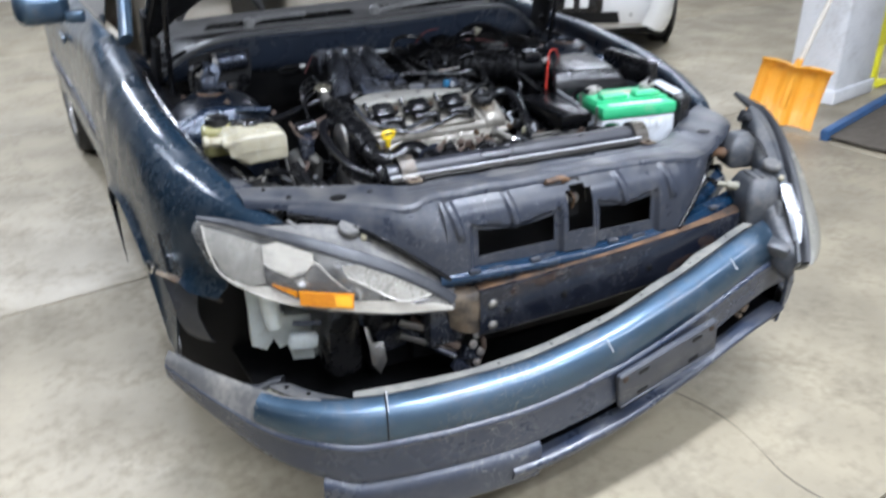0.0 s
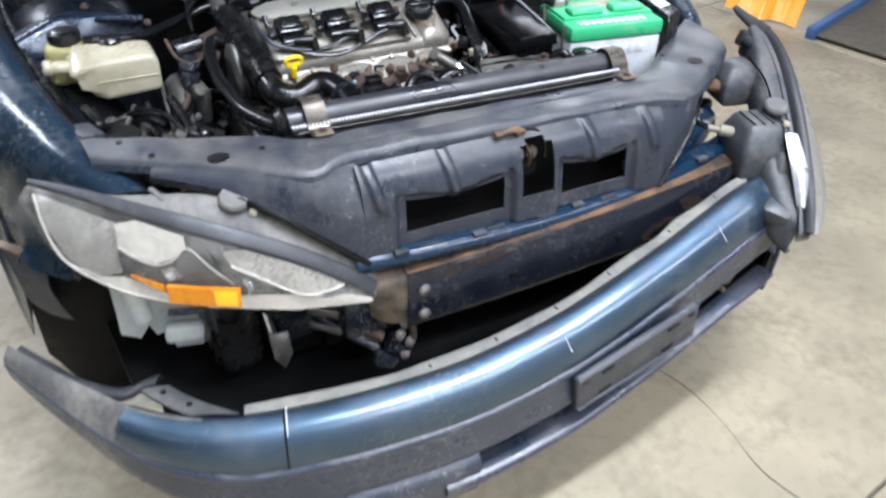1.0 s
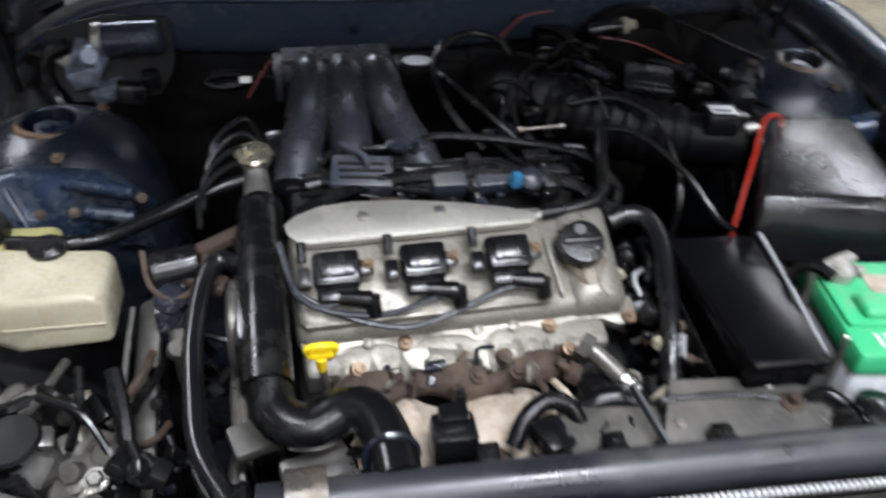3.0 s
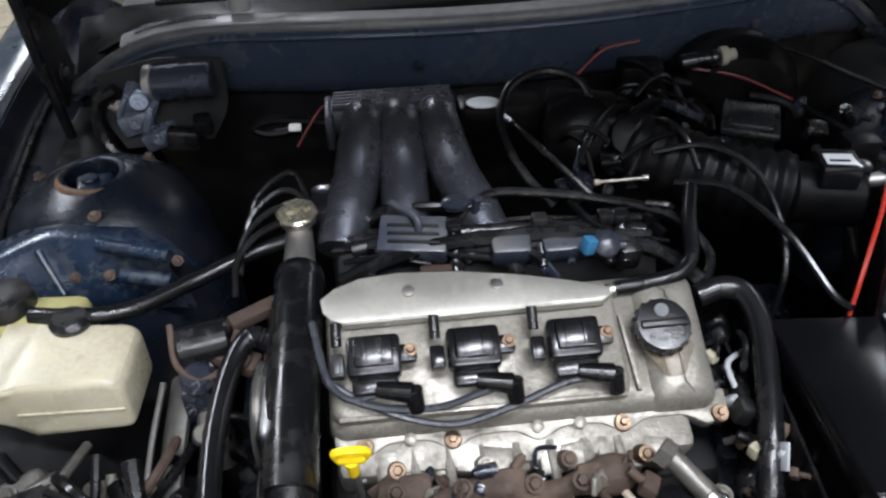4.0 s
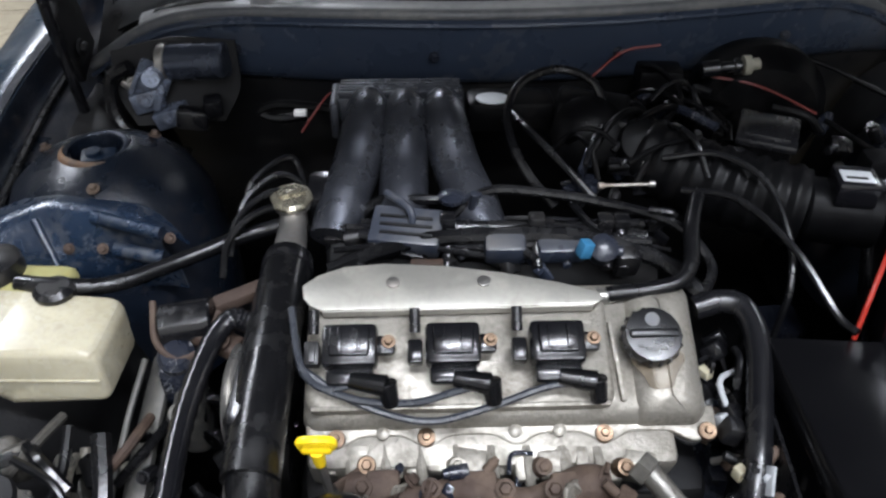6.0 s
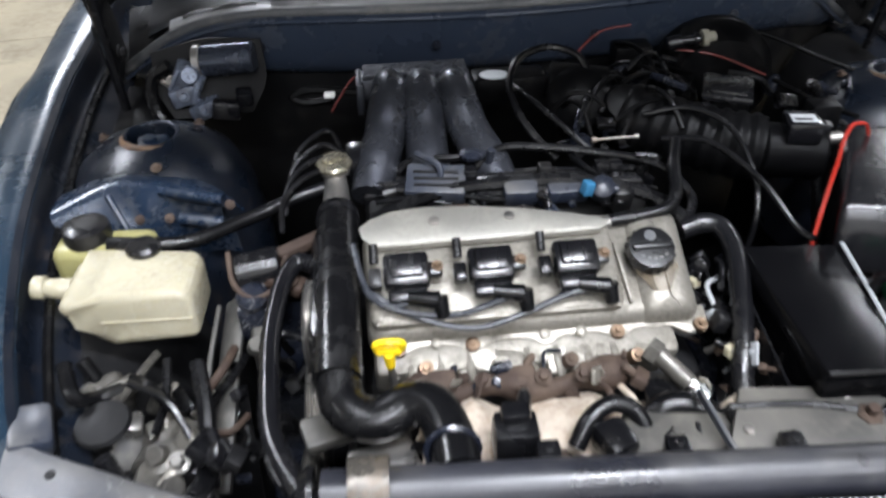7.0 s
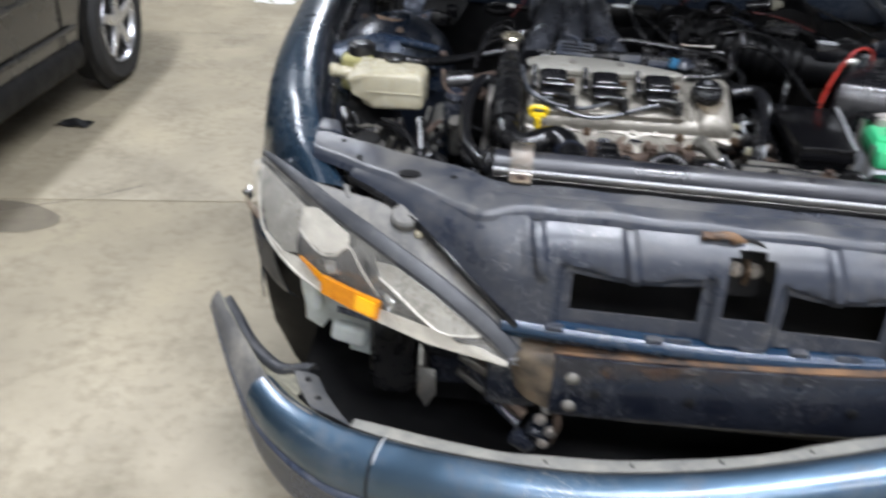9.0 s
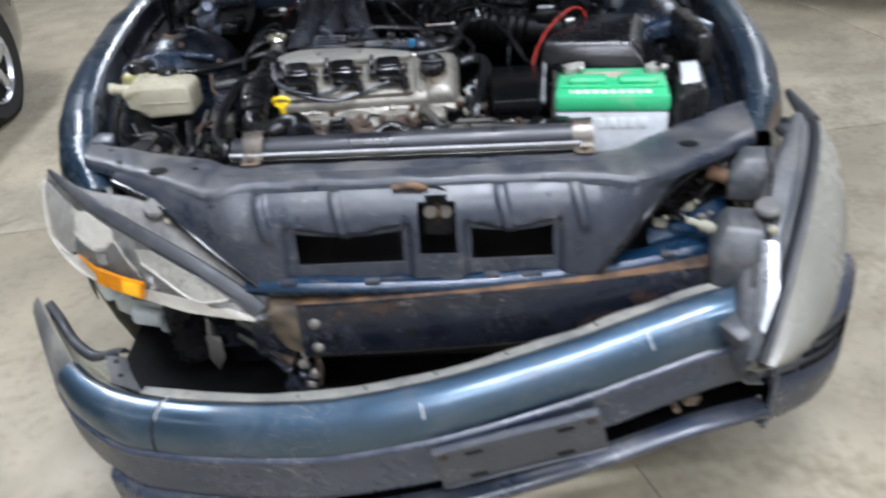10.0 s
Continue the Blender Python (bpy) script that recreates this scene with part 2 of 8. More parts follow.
COWLGREY = surface("weathered_grey_plastic", (0.21, 0.21, 0.205), (0.11, 0.11, 0.112), 0.40, scale=12, amount=0.9, bump=0.1, dirt=(0.07, 0.068, 0.064), dirt_amount=0.2, dirt_scale=9)
RUSTPAINT = surface("rust_through_black_paint", (0.022, 0.018, 0.017), (0.20, 0.105, 0.045), 0.6, scale=17, amount=1.0, bump=0.4, fine=120, dirt=(0.30, 0.17, 0.08), dirt_amount=0.16, dirt_scale=15)
RUSTFILM = surface("orange_rust_bloom", (0.17, 0.088, 0.040), (0.09, 0.05, 0.028), 0.75, scale=45, amount=1.0, bump=0.3, alpha=0.0, alpha_to=0.32)
FOIL = surface("wrinkled_bright_foil", (0.50, 0.51, 0.53), (0.26, 0.27, 0.29), 0.34, 0.75, scale=26, amount=0.9, bump=0.8, fine=60)
BRASSCAP = surface("tarnished_brass", (0.36, 0.335, 0.26), (0.12, 0.105, 0.075), 0.26, 0.85, scale=50, amount=0.9, bump=0.2, dirt=(0.06, 0.05, 0.035), dirt_amount=0.2, dirt_scale=40)
GREASE = surface("greasy_casting", (0.13, 0.122, 0.105), (0.05, 0.047, 0.042), 0.34, 0.4, scale=24, amount=1.0, bump=0.5, fine=160, dirt=(0.022, 0.020, 0.018), dirt_amount=0.3, dirt_scale=16)
STRAP = surface("worn_steel_strap", (0.13, 0.118, 0.10), (0.055, 0.05, 0.045), 0.30, 0.6, scale=18, amount=0.9, bump=0.3, dirt=(0.13, 0.085, 0.05), dirt_amount=0.18, dirt_scale=14, scuff=0.6)
STAIN = surface("brown_oil_bloom", (0.14, 0.10, 0.05), (0.08, 0.06, 0.036), 0.6, scale=70, amount=1.0, alpha=0.45, alpha_to=0.0)
TANKPL = surface("satin_tank_plastic", (0.012, 0.013, 0.018), (0.022, 0.023, 0.030), 0.34, scale=10, amount=0.8, bump=0.05, dirt=(0.06, 0.06, 0.06), dirt_amount=0.14, dirt_scale=9, spec=0.6, dust=0.15)
FANPL = surface("dusty_fan_plastic", (0.045, 0.044, 0.041), (0.026, 0.025, 0.024), 0.5, scale=12, amount=0.9, bump=0.15, dirt=(0.13, 0.12, 0.10), dirt_amount=0.3, dirt_scale=11, dust=0.45)
HOLDER = surface("dull_grey_bracket_plastic", (0.050, 0.055, 0.068), (0.034, 0.038, 0.048), 0.42, scale=14, bump=0.15, dirt=(0.11, 0.11, 0.11), dirt_amount=0.26, dirt_scale=12, scuff=0.7)
FLANGE = surface("dusty_bumper_flange", (0.22, 0.215, 0.19), (0.12, 0.12, 0.115), 0.6, scale=16, amount=0.9, bump=0.2, dirt=(0.32, 0.30, 0.25), dirt_amount=0.25, dirt_scale=10)
# Same lens as the other lamp; opacity raised to suit the camera's grazing view.
OPAQUELENS = surface("near_opaque_lens", (0.27, 0.26, 0.22), (0.19, 0.183, 0.155), 0.30, scale=8, amount=0.9, bump=0.06, alpha=0.86, coat=0.3, dirt=(0.34, 0.325, 0.285), dirt_amount=0.18, dirt_scale=6)
AMBER = surface("amber_lens", (0.66, 0.25, 0.004), (0.50, 0.16, 0.003), 0.14, scale=50, amount=0.9, bump=0.4, coat=0.8, sss=0.15)
LAMPBACK = surface("grimy_reflector", (0.15, 0.142, 0.112), (0.09, 0.086, 0.07), 0.45, scale=18, amount=0.9, bump=0.3, dirt=(0.22, 0.20, 0.15), dirt_amount=0.25, dirt_scale=10)
SEALDARK = surface("dark_seal_rubber", (0.012, 0.013, 0.016), (0.02, 0.021, 0.024), 0.5, scale=20, bump=0.1, dirt=(0.06, 0.058, 0.055), dirt_amount=0.18, dirt_scale=12)
AMBERCELL = surface("yellow_amber_lens", (0.86, 0.45, 0.012), (0.78, 0.36, 0.01), 0.12, scale=40, bump=0.3, coat=0.8, sss=0.15)
BRACKET = surface("dusty_bracket_steel", (0.20, 0.155, 0.105), (0.035, 0.030, 0.026), 0.6, 0.1, scale=20, amount=1.0, bump=0.4, dirt=(0.13, 0.07, 0.035), dirt_amount=0.25, dirt_scale=14)
SEALGREY = surface("chalky_grey_rubber", (0.055, 0.057, 0.060), (0.035, 0.036, 0.038), 0.5, scale=14, bump=0.1, dirt=(0.13, 0.125, 0.115), dirt_amount=0.25, dirt_scale=10)
TIN = surface("crimped_tin", (0.74, 0.75, 0.77), (0.6, 0.61, 0.63), 0.38, 0.3, scale=40)
GREEN = surface("green_plastic", (0.05, 0.44, 0.19), (0.035, 0.36, 0.14), 0.36, scale=12, dirt=(0.30, 0.34, 0.24), dirt_amount=0.14, dirt_scale=14)
BATTWHITE = surface("pale_grey_plastic", (0.56, 0.58, 0.60), (0.46, 0.48, 0.50), 0.45, scale=9, dirt=(0.3, 0.28, 0.24), dirt_amount=0.16)
INKWHITE = surface("white_print", (0.78, 0.78, 0.76), (0.55, 0.56, 0.52), 0.5, scale=60, amount=0.8)
INKGREY = surface("grey_print", (0.68, 0.70, 0.72), rough=0.5)
LEAD = surface("crusted_lead", (0.42, 0.40, 0.37), (0.2, 0.18, 0.15), 0.55, 0.5, scale=60, bump=0.8, dirt=(0.6, 0.58, 0.52), dirt_amount=0.2, dirt_scale=40)
REDWIRE = surface("red_insulation", (0.30, 0.020, 0.011), rough=0.35)
GREYWIRE = surface("dark_grey_insulation", (0.03, 0.033, 0.04), rough=0.3, scale=40)
PALEWIRE = surface("pale_grey_insulation", (0.34, 0.35, 0.36), rough=0.4)
YELLOW = surface("yellow_plastic", (0.88, 0.62, 0.012), (0.78, 0.5, 0.01), 0.35, scale=30)
BLUEPL = surface("blue_plastic", (0.03, 0.13, 0.24), rough=0.4)
COPPER = surface("brassy_bolt", (0.125, 0.085, 0.055), (0.075, 0.05, 0.035), 0.4, 0.85, scale=60)
BLUEMETAL = surface("blue_grey_casting", (0.27, 0.31, 0.40), (0.07, 0.08, 0.105), 0.30, 0.6, scale=34, amount=1.0, bump=0.4, dirt=(0.05, 0.045, 0.04), dirt_amount=0.28, dirt_scale=22)
DASH = surface("grey_dashboard", (0.055, 0.053, 0.051), (0.042, 0.041, 0.040), 0.6, scale=10)
BEIGE = surface("beige_leather", (0.36, 0.32, 0.25), (0.28, 0.24, 0.18), 0.6, scale=12)
TYRE = surface("tyre_rubber", (0.022, 0.022, 0.023), (0.035, 0.033, 0.03), 0.75, scale=14)
RIM = surface("silver_wheel", (0.60, 0.61, 0.63), (0.5, 0.5, 0.52), 0.3, 0.85, scale=14, coat=0.4)
SEDANPAINT = surface("black_car_paint", (0.006, 0.006, 0.007), (0.008, 0.008, 0.008), 0.22, 0.2, scale=6, bump=0.0, coat=1.0)
WHITEPAINT = surface("white_car_paint", (0.78, 0.78, 0.77), (0.74, 0.74, 0.73), 0.28, scale=5, bump=0.0, coat=0.8, dirt=(0.5, 0.48, 0.44), dirt_amount=0.06)
ORANGEPL = surface("orange_plastic", (0.86, 0.40, 0.035), (0.78, 0.32, 0.025), 0.38, scale=9, dirt=(0.55, 0.38, 0.2), dirt_amount=0.12)
HANDLE = surface("pale_wood", (0.66, 0.62, 0.53), (0.55, 0.50, 0.41), 0.5, scale=30)
WALLPAINT = surface("white_wall_paint", (0.72, 0.71, 0.68), (0.62, 0.61, 0.58), 0.7, scale=2.2, bump=0.3, fine=40, dirt=(0.42, 0.4, 0.36), dirt_amount=0.1)
POSTPAINT = surface("chipped_white_paint", (0.78, 0.79, 0.80), (0.66, 0.67, 0.69), 0.6, scale=6, bump=0.5, fine=60, dirt=(0.4, 0.38, 0.34), dirt_amount=0.12)
YELLOWPAINT = surface("yellow_sign_paint", (0.85, 0.80, 0.03), (0.75, 0.68, 0.03), 0.5, scale=8)
BLUESTEEL = surface("blue_painted_steel", (0.045, 0.115, 0.26), (0.035, 0.085, 0.19), 0.45, 0.2, scale=12, dirt=(0.14, 0.13, 0.12), dirt_amount=0.18)
ROOFSTEEL = surface("grey_roof_sheet", (0.36, 0.36, 0.35), (0.28, 0.28, 0.27), 0.6, 0.2, scale=3)
OILSTAIN = surface("dried_oil", (0.15, 0.13, 0.098), (0.19, 0.162, 0.12), 0.55, scale=7, amount=1.0, bump=0.05, alpha=0.26, alpha_to=0.0)
TUBE = bpy.data.materials.new("lit_tube")
TUBE.use_nodes = True
TUBE.node_tree.nodes["Principled BSDF"].inputs["Emission Color"].default_value = (1.0, 0.97, 0.9, 1)
TUBE.node_tree.nodes["Principled BSDF"].inputs["Emission Strength"].default_value = 9.0
GLASS = bpy.data.materials.new("clear_glass")
GLASS.use_nodes = True
_g = GLASS.node_tree.nodes["Principled BSDF"]
_g.inputs["Base Color"].default_value = (0.02, 0.022, 0.022, 1)
_g.inputs["Roughness"].default_value, _g.inputs["Alpha"].default_value, _g.inputs["Coat Weight"].default_value = 0.02, 0.07, 0.0
DARKGLASS = surface("tinted_glass", (0.01, 0.011, 0.012), rough=0.05, rough_var=0.02, bump=0.0, coat=0.5)

# ---- mesh helpers ----


def thing(name, label, category, at=(0, 0, 0), group="", kind=""):
    ob = new(name)
    ob.empty_display_size = 0.1
    ob.location = at
    return tagged(ob, label, category, group, kind)


def placed(ob):
    """Where an object stands in the hall."""
    here = Matrix.Translation(ob.location) if ob.data is None else ob.matrix_basis
    return placed(ob.parent) @ ob.matrix_parent_inverse @ here if ob.parent else here


def part(name, bm, material, parent=None, label="", sharp=38):
    me = bpy.data.meshes.new(name)
    bmesh.ops.recalc_face_normals(bm, faces=bm.faces)
    bm.to_mesh(me)
    bm.free()
    me.polygons.foreach_set("use_smooth", [True] * len(me.polygons))
    me.set_sharp_from_angle(angle=radians(sharp))
    me.materials.append(material)
    ob = new(name, me)
    if parent is not None:
        ob.parent = parent
        ob.matrix_parent_inverse = placed(parent).inverted()
    return tagged(ob, label)


def join(*bms):
    out = bms[0]
    for b in bms[1:]:
        me = bpy.data.meshes.new("joined")
        b.to_mesh(me)
        b.free()
        out.from_mesh(me)
        bpy.data.meshes.remove(me)
    return out


def box(x, y, z, sx, sy, sz, bev=0.004, turn=None, seg=2):
    """A bevelled block about (x, y, z); turn: a rotation as (rx, ry, rz) in degrees."""
    bm = bmesh.new()
    bmesh.ops.create_cube(bm, size=1)
    bmesh.ops.scale(bm, vec=(sx, sy, sz), verts=bm.verts)
    if bev:
        bmesh.ops.bevel(bm, geom=bm.edges[:], offset=min(bev, 0.45 * min(sx, sy, sz)), segments=seg, affect="EDGES", profile=0.5)
    bm.transform(pose(x, y, z, *(turn or (0, 0, 0))))
    return bm


def frame_of(a, b):
    """A pose at a whose z axis points to b."""
    d = (Vector(b) - Vector(a)).normalized()
    return Matrix.Translation(Vector(a)) @ d.to_track_quat("Z", "Y").to_matrix().to_4x4()


def lathe(profile, m=None, n=24, first=True):
    """A turned shape from (radius, height) pairs; closed at the ends (the first end only if asked)."""
    bm = bmesh.new()
    rings = []
    for r, h in profile:
        rings.append([bm.verts.new((r * math.cos(2 * math.pi * i / n), r * math.sin(2 * math.pi * i / n), h)) for i in range(n)])
    for a, b in zip(rings, rings[1:]):
        for i in range(n):
            bm.faces.new((a[i], a[(i + 1) % n], b[(i + 1) % n], b[i]))
    if first:
        bm.faces.new(rings[0][::-1])
    bm.faces.new(rings[-1])
    if m is not None:
        bm.transform(m)
    return bm


def rod(a, b, r, r2=None, n=16, bev=0.1):
    length = (Vector(b) - Vector(a)).length
    r2 = r if r2 is None else r2
    e = min(r, r2, length) * bev
    return lathe([(r - e, 0), (r, e), (r2, length - e), (r2 - e, length)], frame_of(a, b), n)


def glide(points, steps=8):
    """A smooth curve through the points (Catmull-Rom)."""
    p = [Vector(q) for q in points]
    p = [2 * p[0] - p[1]] + p + [2 * p[-1] - p[-2]]
    out = []
    for i in range(1, len(p) - 2):
        a, b, c, d = p[i - 1:i + 3]
        for k in range(steps):
            t = k / steps
            out.append(0.5 * (2 * b + (c - a) * t + (2 * a - 5 * b + 4 * c - d) * t * t + (3 * b - a - 3 * c + d) * t ** 3))
    out.append(p[-2])
    return out


def tube(points, r, n=10, steps=7, smooth=True, ribs=0.0, rib_every=2, flat=1.0):
    """A hose, pipe or wire along a curve; ribs: how far every other ring stands proud."""
    path = glide(points, steps) if smooth else [Vector(q) for q in points]
    bm = bmesh.new()
    side = None
    rings = []
    for i, q in enumerate(path):
        d = (path[min(i + 1, len(path) - 1)] - path[max(i - 1, 0)]).normalized()
        if side is None:
            side = d.orthogonal().normalized()
        side = (side - d * side.dot(d)).normalized()
        up = d.cross(side)
        rr = r(i / (len(path) - 1)) if callable(r) else r
        if ribs and (i // rib_every) % 2:
            rr += ribs
        rings.append([bm.verts.new(q + side * (rr * math.cos(2 * math.pi * k / n)) + up * (rr * flat * math.sin(2 * math.pi * k / n))) for k in range(n)])
    for a, b in zip(rings, rings[1:]):
        for k in range(n):
            bm.faces.new((a[k], a[(k + 1) % n], b[(k + 1) % n], b[k]))
    bm.faces.new(rings[0][::-1])
    bm.faces.new(rings[-1])
    return bm


def resample(curve, n):
    c = [Vector(q) for q in curve]
    d = [0.0]
    for a, b in zip(c, c[1:]):
        d.append(d[-1] + (b - a).length)
    out = []
    k = 0
    for i in range(n):
        s = d[-1] * i / (n - 1)
        while k < len(c) - 2 and d[k + 1] < s:
            k += 1
        f = (s - d[k]) / max(1e-9, d[k + 1] - d[k])
        out.append(c[k].lerp(c[k + 1], min(1.0, max(0.0, f))))
    return out


def skin(curves, thick=0.002, across=16, smooth_across=True, along=None, keep=None, bumps=None):
    """A sheet over a row of curves (each a list of points), smooth both ways, with a thickness. keep(i, j, n, m): which cells stay; bumps(p): a shift of each point."""
    n = across
    lines = [resample(glide(c, 6), n) for c in curves]
    if smooth_across and len(lines) > 2:
        cols = [glide([ln[j] for ln in lines], along or 5) for j in range(n)]
    else:
        cols = [[ln[j] for ln in lines] for j in range(n)]
    m = len(cols[0])
    bm = bmesh.new()
    grid = []
    for j in range(n):
        grid.append([bm.verts.new(q + bumps(q) if bumps else q) for q in cols[j]])
    for j in range(n - 1):
        for i in range(m - 1):
            if keep is None or keep(i, j, m, n):
                bm.faces.new((grid[j][i], grid[j + 1][i], grid[j + 1][i + 1], grid[j][i + 1]))
    loose = [v for v in bm.verts if not v.link_faces]
    bmesh.ops.delete(bm, geom=loose, context="VERTS")
    bmesh.ops.recalc_face_normals(bm, faces=bm.faces)
    if thick:
        bmesh.ops.solidify(bm, geom=bm.faces[:], thickness=thick)
    return bm


def plate(outline, thick, m=None, bev=0.002, holes=()):
    """A flat plate: outline in its own x, y, standing from z = 0 to thick."""
    bm = bmesh.new()
    face = bm.faces.new([bm.verts.new((x, y, 0)) for x, y in outline])
    ext = bmesh.ops.extrude_face_region(bm, geom=[face])
    bmesh.ops.translate(bm, vec=(0, 0, thick), verts=[v for v in ext["geom"] if isinstance(v, bmesh.types.BMVert)])
    if bev:
        bmesh.ops.bevel(bm, geom=bm.edges[:], offset=bev, segments=2, affect="EDGES", profile=0.5)
    if m is not None:
        bm.transform(m)
    return bm


def quad_loft(levels, bev=0.012):
    """A block with soft edges over level outlines."""
    curves = []
    for z, pts in levels:
        curves.append([Vector((x, y, z)) for x, y in pts])
    bm = bmesh.new()
    rings = [[bm.verts.new(q) for q in c] for c in curves]
    k = len(rings[0])
    for a, b in zip(rings, rings[1:]):
        for i in range(k):
            bm.faces.new((a[i], a[(i + 1) % k], b[(i + 1) % k], b[i]))
    bm.faces.new(rings[-1])
    bm.faces.new(rings[0][::-1])
    bmesh.ops.bevel(bm, geom=[e for e in bm.edges], offset=bev, segments=3, affect="EDGES", profile=0.5)
    return bm


def rounded(w, h, r, n=5):
    """A rectangle with round corners, about the origin."""
    out = []
    for cx, cy, a0 in ((w / 2 - r, h / 2 - r, 0), (-w / 2 + r, h / 2 - r, 90), (-w / 2 + r, -h / 2 + r, 180), (w / 2 - r, -h / 2 + r, 270)):
        for k in range(n + 1):
            a = radians(a0 + 90 * k / n)
            out.append((cx + r * math.cos(a), cy + r * math.sin(a)))
    return out


def bolt(at, normal, r=0.006, h=0.005):
    a = Vector(at)
    return join(rod(a, a + Vector(normal).normalized() * h * 0.35, r * 1.5, n=16), lathe([(r, 0), (r, h * 0.8), (r * 0.75, h)], frame_of(a, a + Vector(normal)), 6))


# the car stands turned a little in the hall: its own sideways, lengthways and height to the hall's
CAR = pose(0.02, 0.0, 0.0, 0, 0, 5.0)


def W(u, v, z):
    return CAR @ Vector((u, v, z))

# ---- the hall ----
floor = part("floor", box(0, 2, -0.115, 22, 22, 0.2, 0), JOINT)
tagged(floor, "worn beige concrete workshop floor cut into slabs", "floor", kind="structure")
SLAB = pose(-1.42, 1.41, 0, 0, 0, 10.0)
for i in range(-4, 5):
    for j in range(-2, 2):
        x0, x1 = 4.25 + 7.0 * j - 0.004, 4.25 + 7.0 * (j - 1) + 0.004
        slab = part("slab", box((x0 + x1) / 2, 2.45 * (i + 0.5), -0.03, x0 - x1, 2.442, 0.06, 0.004), CONCRETE, floor)
        slab.matrix_basis = SLAB
for way in ([(0.48, -0.06, 0), (0.537, -0.229, 0), (0.542, -0.379, 0), (0.52, -0.552, 0), (0.57, -0.74, 0)], [(-2.3, 1.15, 0), (-2.05, 1.30, 0), (-1.86, 1.46, 0)], [(1.7, -0.1, 0), (1.95, 0.05, 0), (2.2, 0.02, 0), (2.6, 0.2, 0)]):
    part("floor_crack", tube([Vector(q) + Vector((0, 0, 0.0004)) for q in way], lambda f: 0.0025 + 0.0015 * math.sin(9 * f), 6, 8, flat=0.3), CRACK, floor, "fine crack in the concrete")
for nm, x, y, sx, sy in (("wall_north", 0, 10.1, 20.4, 0.2), ("wall_south", 0, -6.1, 20.4, 0.2), ("wall_west", -10.1, 2, 0.2, 16), ("wall_east", 10.1, 2, 0.2, 16)):
    tagged(part(nm, box(x, y, CEILING / 2, sx, sy, CEILING, 0), WALLPAINT), "white painted workshop wall", "wall", kind="structure")
tagged(part("ceiling", box(0, 2, CEILING + 0.1, 20.4, 16.4, 0.2, 0), ROOFSTEEL), "grey sheet-metal workshop ceiling", "ceiling", kind="structure")


def strip_light(x, y, turn):
    t = thing("strip_light", "assumed white fluorescent strip light hung from the ceiling", "ceiling light", (x, y, CEILING), "workshop strip lights")
    m = pose(x, y, 0, 0, 0, turn)
    part("reflector", join(box(0, 0, CEILING - 0.25, 0.3, 2.5, 0.02, 0.004), box(0.15, 0, CEILING - 0.28, 0.012, 2.5, 0.06, 0.003, (0, -25, 0)), box(-0.15, 0, CEILING - 0.28, 0.012, 2.5, 0.06, 0.003, (0, 25, 0))), WHITEPAINT, t).matrix_basis = m
    for k in (-0.06, 0.06):
        part("fluorescent_tube", rod((k, -1.2, CEILING - 0.285), (k, 1.2, CEILING - 0.285), 0.016, n=12), TUBE, t).matrix_basis = m
    for k in (-0.9, 0.9):
        part("hanger", rod((0, k, CEILING - 0.24), (0, k, CEILING), 0.006, n=8), STEEL, t).matrix_basis = m


for lx, ly, watts, turn in LAMPS:
    strip_light(lx, ly, turn)

# ---- wrecked sedan: shell ----
sedan = thing("wrecked_sedan", "dark teal sedan with its front end stripped and hood open", "car", W(0, 2, 0))


def table(v, pairs):
    for (a, x), (b, y) in zip(pairs, pairs[1:]):
        if v <= b:
            return x + (y - x) * max(0.0, (v - a) / (b - a))
    return pairs[-1][1]


HALF = [(0.09, 0.825), (0.2, 0.880), (0.32, 0.912), (0.45, 0.935), (0.6, 0.950), (0.8, 0.958), (1.0, 0.955), (1.5, 0.925)]
CREST = [(0.09, 0.79), (0.2, 0.832), (0.32, 0.868), (0.45, 0.896), (0.6, 0.921), (0.8, 0.946), (1.0, 0.967), (1.5, 1.005)]


def fender_station(side, v):
    hw, zc = table(v, HALF), table(v, CREST)
    slant = 0.11 * max(0.0, 1 - (v - 0.09) / 0.35)
    low = 0.57 if v < 0.34 else (0.26 if v > 1.15 else max(0.30, 0.32 + math.sqrt(max(0.0, 0.355 ** 2 - (v - 0.78) ** 2))))
    mid = max(low + 0.02, zc - 0.32)
    prof = [(0.205, -0.085, 0), (0.165, -0.060, 0), (0.150, -0.052, 0), (0.140, -0.010, 0), (0.128, -0.001, 0), (0.080, 0.0, 0.1), (0.036, -0.028, 0.5), (0.010, -0.095, 0.85), (0.0, -0.19, 1.0)]
    pts = [W(side * (hw - a), v + slant * s, zc + b) for a, b, s in prof]
    pts += [W(side * (hw + 0.012), v + slant, mid), W(side * (hw + 0.028 - 0.02 * (v > 1.15)), v + slant, low)]
    return pts


